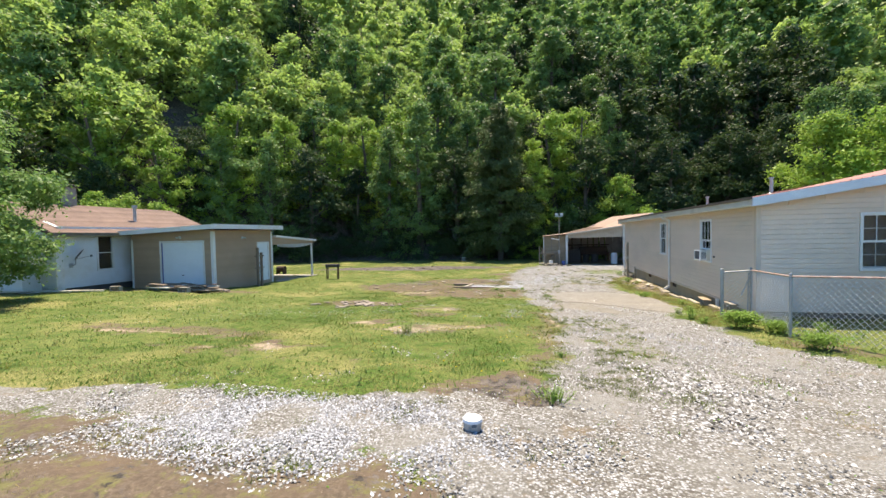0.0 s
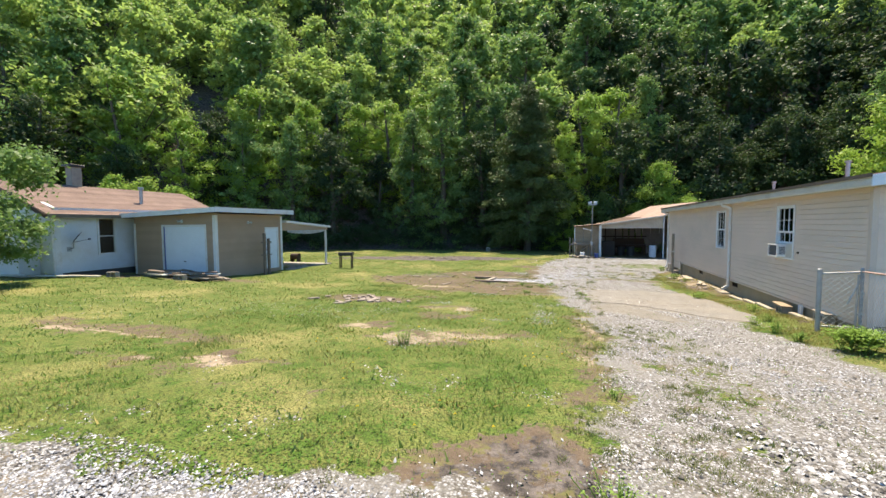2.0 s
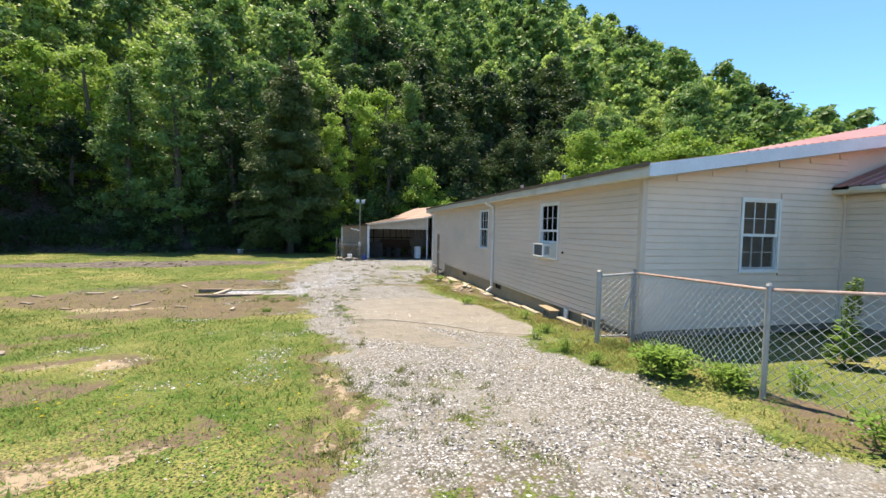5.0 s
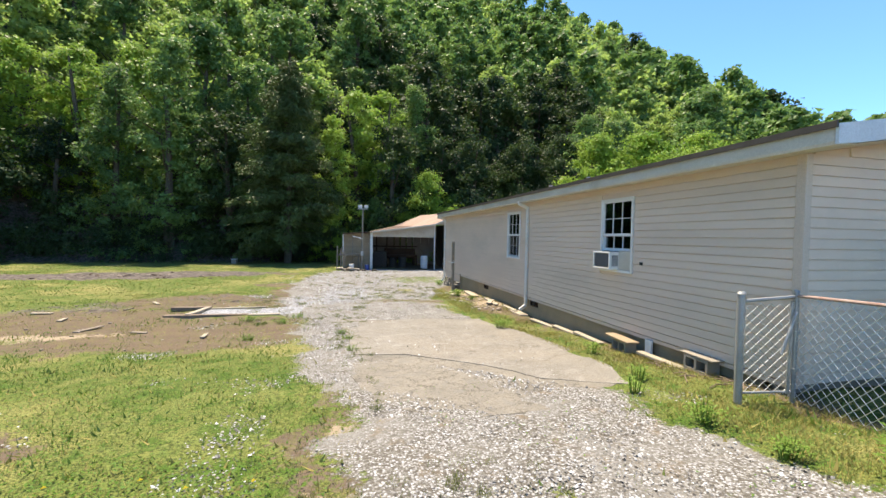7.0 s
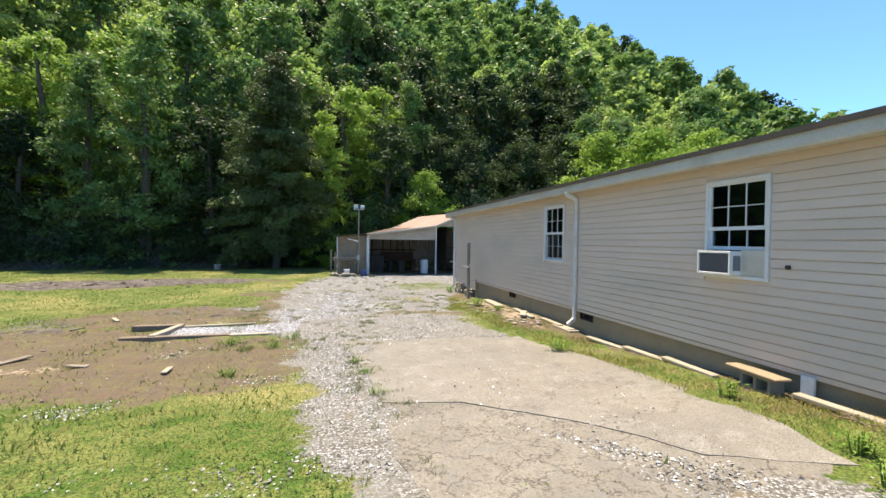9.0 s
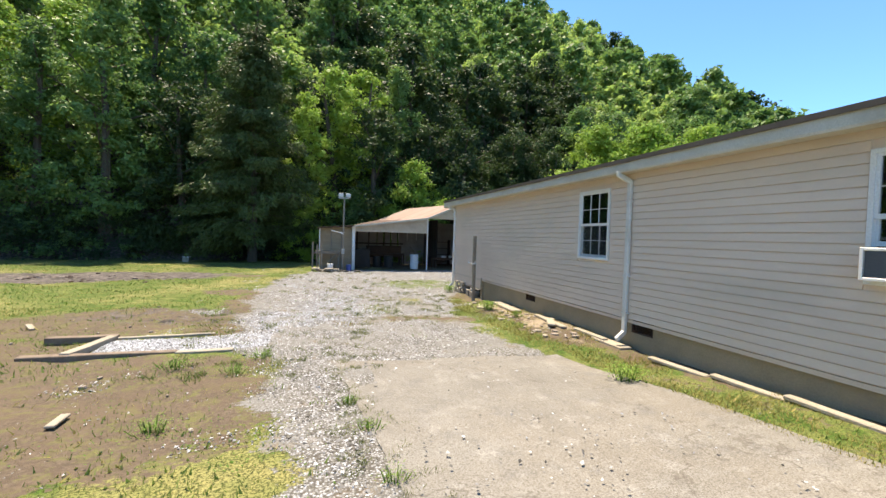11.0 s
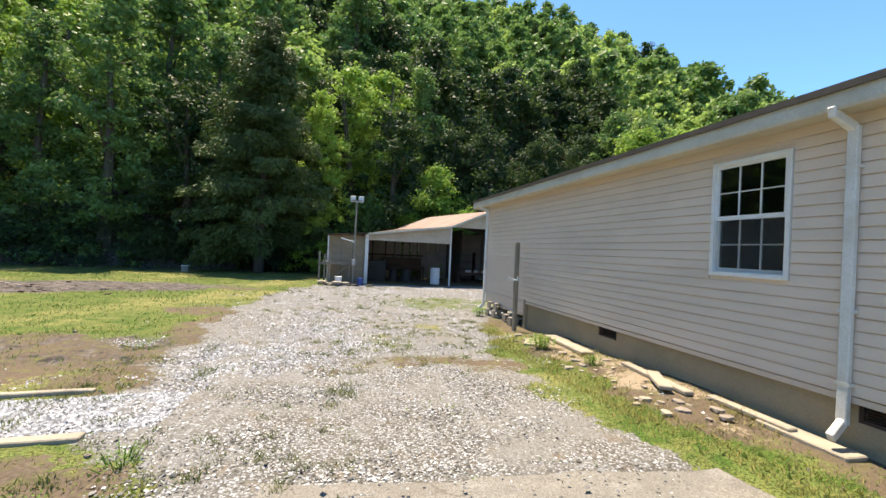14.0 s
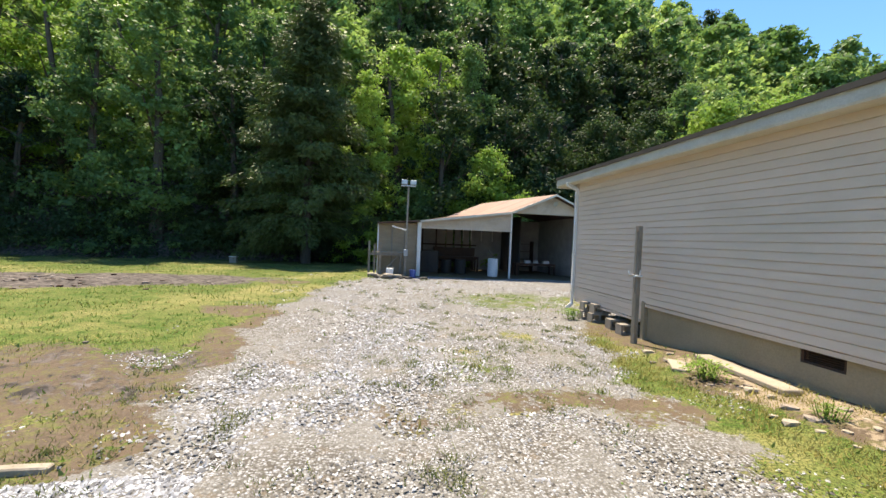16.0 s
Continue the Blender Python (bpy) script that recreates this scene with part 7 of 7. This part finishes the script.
def build_gravel_stones():
    rng = np.random.default_rng(99)
    # denser close to the walk
    X, Y, S = [], [], []
    for n, box_, lo, hi in ((115000, (-4.5, 5.0, 1.5, 13.5), 0.007, 0.018), (105000, (-3.2, 4.8, 13.5, 25.0), 0.008, 0.020), (26000, (-3.0, 7.5, 25.0, 37.5), 0.014, 0.030)):
        x, y = scatter(rng, n, *box_)
        g, e, m = zones(x, y)
        nz = np.array([noise.noise(Vector((a * 1.1, b * 1.1, 5))) for a, b in zip(x, y)])
        keep = rng.uniform(0, 1, n) < np.clip((g - 0.3) * 1.1 + nz * 1.5, 0.012 * (e > 0.3), 1)
        slab = (x > 0.5) & (x < 4.35) & (y > np.maximum(15.4 - (x - 0.6) * 0.85, 12.9)) & (y < 19.0)
        keep &= ~(slab & (rng.uniform(0, 1, n) > 0.04))
        cracked = (x > 0.6) & (x < 3.6) & (y > 12.3) & ~slab & (y < 15.4)
        keep &= ~(cracked & (rng.uniform(0, 1, n) > 0.32 + 1.8 * np.clip(nz, 0, 1)))
        X.append(x[keep]), Y.append(y[keep]), S.append(rng.uniform(lo, hi, keep.sum()) * np.where(rng.uniform(0, 1, keep.sum()) < 0.07, 1.7, 1))
    for n, box_ in ((7000, (-3.15, -0.6, 20.22, 21.15)), (40000, (-4.6, 0.1, 2.7, 4.7)), (5000, (-1.6, 1.0, 21.2, 23.8)), (3500, (1.4, 2.6, 4.2, 6.6)), (2500, (0.9, 1.9, 22.6, 24.6)), (5000, (-0.6, 1.6, 24.6, 27.6))):
        x, y = scatter(rng, n, *box_)
        u, v = (x - box_[0]) / (box_[1] - box_[0]) * 2 - 1, (y - box_[2]) / (box_[3] - box_[2]) * 2 - 1
        keep = rng.uniform(0, 1, n) < (1.0 if box_[2] == 20.22 else 1.25 - np.hypot(u, v))
        X.append(x[keep]), Y.append(y[keep]), S.append(rng.uniform(0.009, 0.019, keep.sum()) if box_[0] == -4.6 else rng.uniform(0.015, 0.034, keep.sum()))
    x, y, s = np.concatenate(X), np.concatenate(Y), np.concatenate(S)
    z = height(x, y)
    slab = (x > 0.5) & (x < 4.35) & (y > np.maximum(15.4 - (x - 0.6) * 0.85, 12.9)) & (y < 19.0)
    z = z + np.where(slab, 0.045, 0.0)
    n = len(x)
    base = np.array([(1, 0, 0), (0, 1, 0), (-1, 0, 0), (0, -1, 0), (0.15, 0.1, 0.75)], float)
    v = np.repeat(base[None], n, 0) * rng.uniform(0.6, 1.25, (n, 5, 1))
    v = v * np.stack([s, s * rng.uniform(0.5, 0.95, n), s * rng.uniform(0.5, 0.9, n)], 1)[:, None, :]
    a, b = rng.uniform(0, math.tau, n), rng.normal(0, 0.35, n)
    c, sn = np.cos(a)[:, None], np.sin(a)[:, None]
    vx, vy, vz = v[..., 0], v[..., 1], v[..., 2]
    vx, vz = vx * np.cos(b)[:, None] - vz * np.sin(b)[:, None], vx * np.sin(b)[:, None] + vz * np.cos(b)[:, None]
    v = np.stack([vx * c - vy * sn + x[:, None], vx * sn + vy * c + y[:, None], vz + (z + s * 0.1)[:, None]], -1)
    tri = np.array([(0, 1, 4), (1, 2, 4), (2, 3, 4), (3, 0, 4)])
    patchy = np.array([noise.noise(Vector((a * 0.55, b * 0.4, 8))) for a, b in zip(x, y)])
    share = np.maximum.reduce([blob(x, y, -1.6, 3.8, 2.2, 0.9), 1.3 * ((x < -0.6) & (y > 20.1) & (y < 21.3)), 0.9 * smooth(y, 20.5, 23.5) * (0.72 + 1.2 * patchy), 0.8 * blob(x, y, -0.3, 22.6, 1.4, 1.5), 0.35 + 1.2 * patchy - 0.5])
    fresh = rng.uniform(0, 1, n) < share
    for pick, name, mat, label in ((~fresh, "gravel", "stone", "loose dusty grey and buff crushed stone of the driveway"), (fresh, "fresh_gravel", "fresh_stone", "clean bluish white crushed stone spread in patches")):
        w = v[pick]
        k = len(w)
        f = (tri[None] + 5 * np.arange(k)[:, None, None]).reshape(-1, 3)
        me = bpy.data.meshes.new(name)
        me.vertices.add(5 * k)
        me.vertices.foreach_set("co", w.astype(np.float32).ravel())
        me.loops.add(f.size)
        me.loops.foreach_set("vertex_index", f.astype(np.int32).ravel())
        me.polygons.add(len(f))
        me.polygons.foreach_set("loop_start", np.arange(0, f.size, 3, dtype=np.int32))
        me.update(calc_edges=True)
        me.materials.append(M[mat])
        tagged(new(name, me), label, "gravel", "", "stuff")
    print("stones", n)


build_gravel_stones()


def blades(rng, x, y, h, w, lean=0.5):
    n = len(x)
    z = height(x, y) - 0.005
    a = rng.uniform(0, math.tau, n)
    t = np.stack([np.cos(a), np.sin(a), np.zeros(n)], 1) * w[:, None]
    l = np.stack([rng.normal(0, lean, n), rng.normal(0, lean, n), np.ones(n)], 1) * h[:, None]
    p = np.stack([x, y, z], 1)
    return np.stack([p - t, p + t, p + l], 1)


def build_grass():
    rng = np.random.default_rng(12)
    for name, mat, n_near, key in (("lawn_grass", "grass", 170000, 0), ("dry_grass", "grass_dry", 90000, 1), ("clover", "clover", 90000, 2)):
        out = []
        for n, b, hh, ww in (((26000, (3.95, 5.35, 10.5, 26.5), 0.05, 0.004),) if key == 1 else ()) + ((n_near, (-7.5, 5.0, 2.0, 13.0), 0.026, 0.003), (n_near // 2, (-7.5, 5.3, 13.0, 25.0), 0.032, 0.005), (n_near // 2, (-22, 9.8, 4.0, 44.0), 0.045, 0.014)):
            x, y = scatter(rng, n, *b)
            g, e, m = zones(x, y)
            dryw = ((x > 3.9) & (y > 10.0) & (y < 26)) * 1.0
            nz = np.array([noise.noise(Vector((p * 0.9, q * 0.9, 11 + key))) + 0.5 * noise.noise(Vector((p * 3.1, q * 3.1, key))) for p, q in zip(x, y)])
            d = (1 - g * 1.15) * (1 - 0.85 * e) * (1 - m)
            if key == 0:
                n3 = np.array([noise.noise(Vector((p * 2.6, q * 2.6, 41))) for p, q in zip(x, y)])
                keep = rng.uniform(0, 1, n) < np.clip(d * (0.65 + nz * 1.2) * (1 - 0.5 * dryw), 0.0, 1) + (g > 0.4) * np.clip(n3 - 0.28, 0, 1) * 1.0 + 0.35 * (g > 0.2) * blob(x, y, 1.7, 8.3, 0.55, 2.6) * np.clip(n3 + 0.25, 0, 1)
            elif key == 1:
                keep = rng.uniform(0, 1, n) < np.clip((1 - g) * (1 - m) * (0.38 + nz * 1.3 + 0.3 * e * (y < 17) + dryw * np.where((x > 4.45) & (y > 15), 0.12, 0.9) - 0.35 * (e > 0.75)), 0, 1)
            else:
                keep = rng.uniform(0, 1, n) < np.clip(d * (1 - 0.9 * dryw) * (nz * 2.2 + 0.15 + 1.5 * blob(x, y, -5.6, 10.6, 2.4, 1.3) + 1.2 * blob(x, y, -1.6, 9.2, 1.3, 1.6) + 2.5 * blob(x, y, -0.35, 8.3, 0.75, 1.4) + 1.5 * blob(x, y, -1.3, 6.4, 0.9, 0.5) + 1.5 * blob(x, y, -2.6, 13.5, 1.3, 0.7) + blob(x, y, -1.2, 4.6, 2.2, 0.5) + blob(x, y, -4.5, 25.5, 3, 1.5)), 0, 1)
            keep &= ~((x > HX - 0.02) & (y > HY0)) & ~((x > 0.5) & (x < 4.25) & (y > 15.1 - (x - 0.6) * 0.85) & (y < 18.9))
            x, y = x[keep], y[keep]
            k = len(x)
            tall = 1 + 1.2 * np.clip(nz[keep], 0, 1)
            if key == 2:
                z = height(x, y) + rng.uniform(0.01, 0.045, k)
                s = np.full(k, 0.012 if hh < 0.05 else (0.016 if hh < 0.06 else 0.03)) * rng.uniform(0.7, 1.3, k)
                a = rng.uniform(0, math.tau, k)
                tx = np.stack([np.cos(a), np.sin(a), rng.normal(0, 0.25, k)], 1) * s[:, None]
                ty = np.stack([-np.sin(a), np.cos(a), rng.normal(0, 0.25, k)], 1) * s[:, None]
                p = np.stack([x, y, z], 1)
                out.append(np.stack([p - tx, p - ty, p + tx + ty * 0.5], 1))
            else:
                out.append(blades(rng, x, y, hh * rng.uniform(0.5, 1.3, k) * tall, np.full(k, ww) * rng.uniform(0.7, 1.3, k), 0.6 if key else 0.45))
        q = np.concatenate(out)
        ob = new(name, tris(name, q, M[mat]))
        tagged(ob, {0: "short green lawn grass blades", 1: "dry straw-coloured grass blades", 2: "low clover leaves in the lawn"}[key], "grass", "", "stuff")
        print(name, len(q))


build_grass()



def build_gravel_weeds():
    """Tufts of olive weeds that come up through the driveway's crown and along its edges."""
    rng = np.random.default_rng(44)
    out = []
    for n, b, hh in ((520, (1.0, 2.3, 5.0, 11.5), 0.04), (260, (0.1, 1.0, 5.2, 12.5), 0.04), (150, (0.3, 1.0, 12.5, 19.0), 0.045), (220, (-2.2, 1.2, 18.6, 23.8), 0.05), (260, (0.4, 4.4, 21.5, 27.0), 0.05), (130, (-1.5, 4.0, 27.0, 36.0), 0.07), (120, (-4.5, 1.2, 1.8, 5.4), 0.04)):
        cx, cy = scatter(rng, n, *b)
        nz = np.array([noise.noise(Vector((p * 1.3, q * 0.8, 71))) for p, q in zip(cx, cy)])
        ok = rng.uniform(0, 1, n) < np.clip(0.55 + 1.6 * nz, 0.05, 1)
        cx, cy = cx[ok], cy[ok]
        k = 34
        x = np.repeat(cx, k) + rng.normal(0, 0.035 if cy.mean() < 20 else 0.06, len(cx) * k)
        y = np.repeat(cy, k) + rng.normal(0, 0.035 if cy.mean() < 20 else 0.06, len(cx) * k)
        out.append(blades(rng, x, y, hh * rng.uniform(0.4, 1.3, len(x)), np.full(len(x), 0.0035 if cy.mean() < 20 else 0.006), 0.7))
    q = np.concatenate(out)
    tagged(new("gravel_weeds", tris("gravel_weeds", q, M["olive"])), "low olive-green weed tufts growing through the gravel", "weeds", "", "stuff")


build_gravel_weeds()


def build_flowers():
    rng = np.random.default_rng(31)
    for name, mat, n, boxes_, lab in (("clover_flowers", "flower", 420, ((-8.5, -3.4, 9.4, 12.0), (-7.5, -4, 9.8, 11.5), (-12, -7, 8, 11)), "small white clover flowers in the lawn"),
                                      ("dandelions", "dandelion", 60, ((-4, 0.3, 5.5, 12), (-3, 0.2, 8, 12)), "few yellow dandelion flowers in the lawn")):
        P = []
        for b in boxes_:
            x, y = scatter(rng, n // len(boxes_), *b)
            x = x + rng.normal(0, 0.3, len(x))
            s = np.full(len(x), 0.011 if mat == "flower" else 0.02) * np.where(y > 20, 2.0, 1.0)
            p = np.stack([x, y, height(x, y) + 0.05], 1)
            for a in (0, 2.1, 4.2):
                t = np.stack([np.cos(a) * s, np.sin(a) * s, 0.3 * s], 1)
                t2 = np.stack([np.cos(a + 2.1) * s, np.sin(a + 2.1) * s, 0.3 * s], 1)
                P.append(np.stack([p + t, p + t2, p + np.array([0, 0, 1]) * s[:, None]], 1))
        tagged(new(name, tris(name, np.concatenate(P), M[mat])), lab, "flowers", "", "stuff")


build_flowers()


def build_scraps():
    rng = random.Random(17)
    spots = [(-6.9, 20.9), (-5.9, 19.9), (-5.2, 21.4), (-7.6, 19.2), (-4.8, 18.8), (-6.3, 18.4), (-8.2, 20.6), (-3.6, 18.2), (-2.2, 17.6), (-5.0, 22.6)]
    for i, (x, y) in enumerate(spots):
        plank(x, y, zat(x, y) + 0.01, rng.uniform(0.25, 0.7), rng.uniform(0.06, 0.12), 0.03, rng.uniform(0, 180), "short weathered board scrap lying on bare earth", rng.choice(["old_wood", "slab_stone", "grey_wood"]), 0, "scrap_board")
    for i in range(60):
        x, y = rng.gauss(-5.0, 2.2), rng.gauss(20.0, 1.7)
        if -4.3 < x < -0.9 and 19.9 < y < 21.5:
            continue
        s = rng.uniform(0.5, 1.1)
        r = thing("rubble_piece", "brown clod of earth and stone on the bare patch", "rubble", pose(x, y, zat(x, y), 0, 0, rng.random() * 180), "clods on the bare earth")
        part("lump", rock_mesh(i % 5 + 80, 0.045 * s, 0.035 * s, 0.03 * s, "rock", 1), None, r)
    for i in range(90):
        x, y = rng.gauss(-10.5, 3.2), rng.gauss(33.0, 1.0)
        s = rng.uniform(0.6, 1.7)
        r = thing("rubble_piece", "dark clod of turned soil in the dug strip", "rubble", pose(x, y, zat(x, y) - 0.01, 0, 0, rng.random() * 180), "clods in the dug strip")
        s *= 0.45
        part("lump", rock_mesh(i % 5 + 90, 0.2 * s, 0.12 * s, 0.07 * s, "iron" if i % 3 else "rock", 1), None, r)
    # roots and sticks by the foundation
    for i in range(22):
        x, y = rng.uniform(4.85, 5.3), rng.uniform(12.2, 13.6)
        t = thing("stick", "thin pale dry stick by the foundation", "stick", pose(x, y, zat(x, y) + 0.015, 0, 0, rng.uniform(0, 180)), "sticks by the foundation")
        bm = bmesh.new()
        L = rng.uniform(0.15, 0.4)
        tube(bm, [(-L / 2, 0, 0), (0, 0.02, 0.02), (L / 2, -0.01, 0)], 0.007, 5)
        part("twig", bm, M["old_wood"], t)


build_scraps()
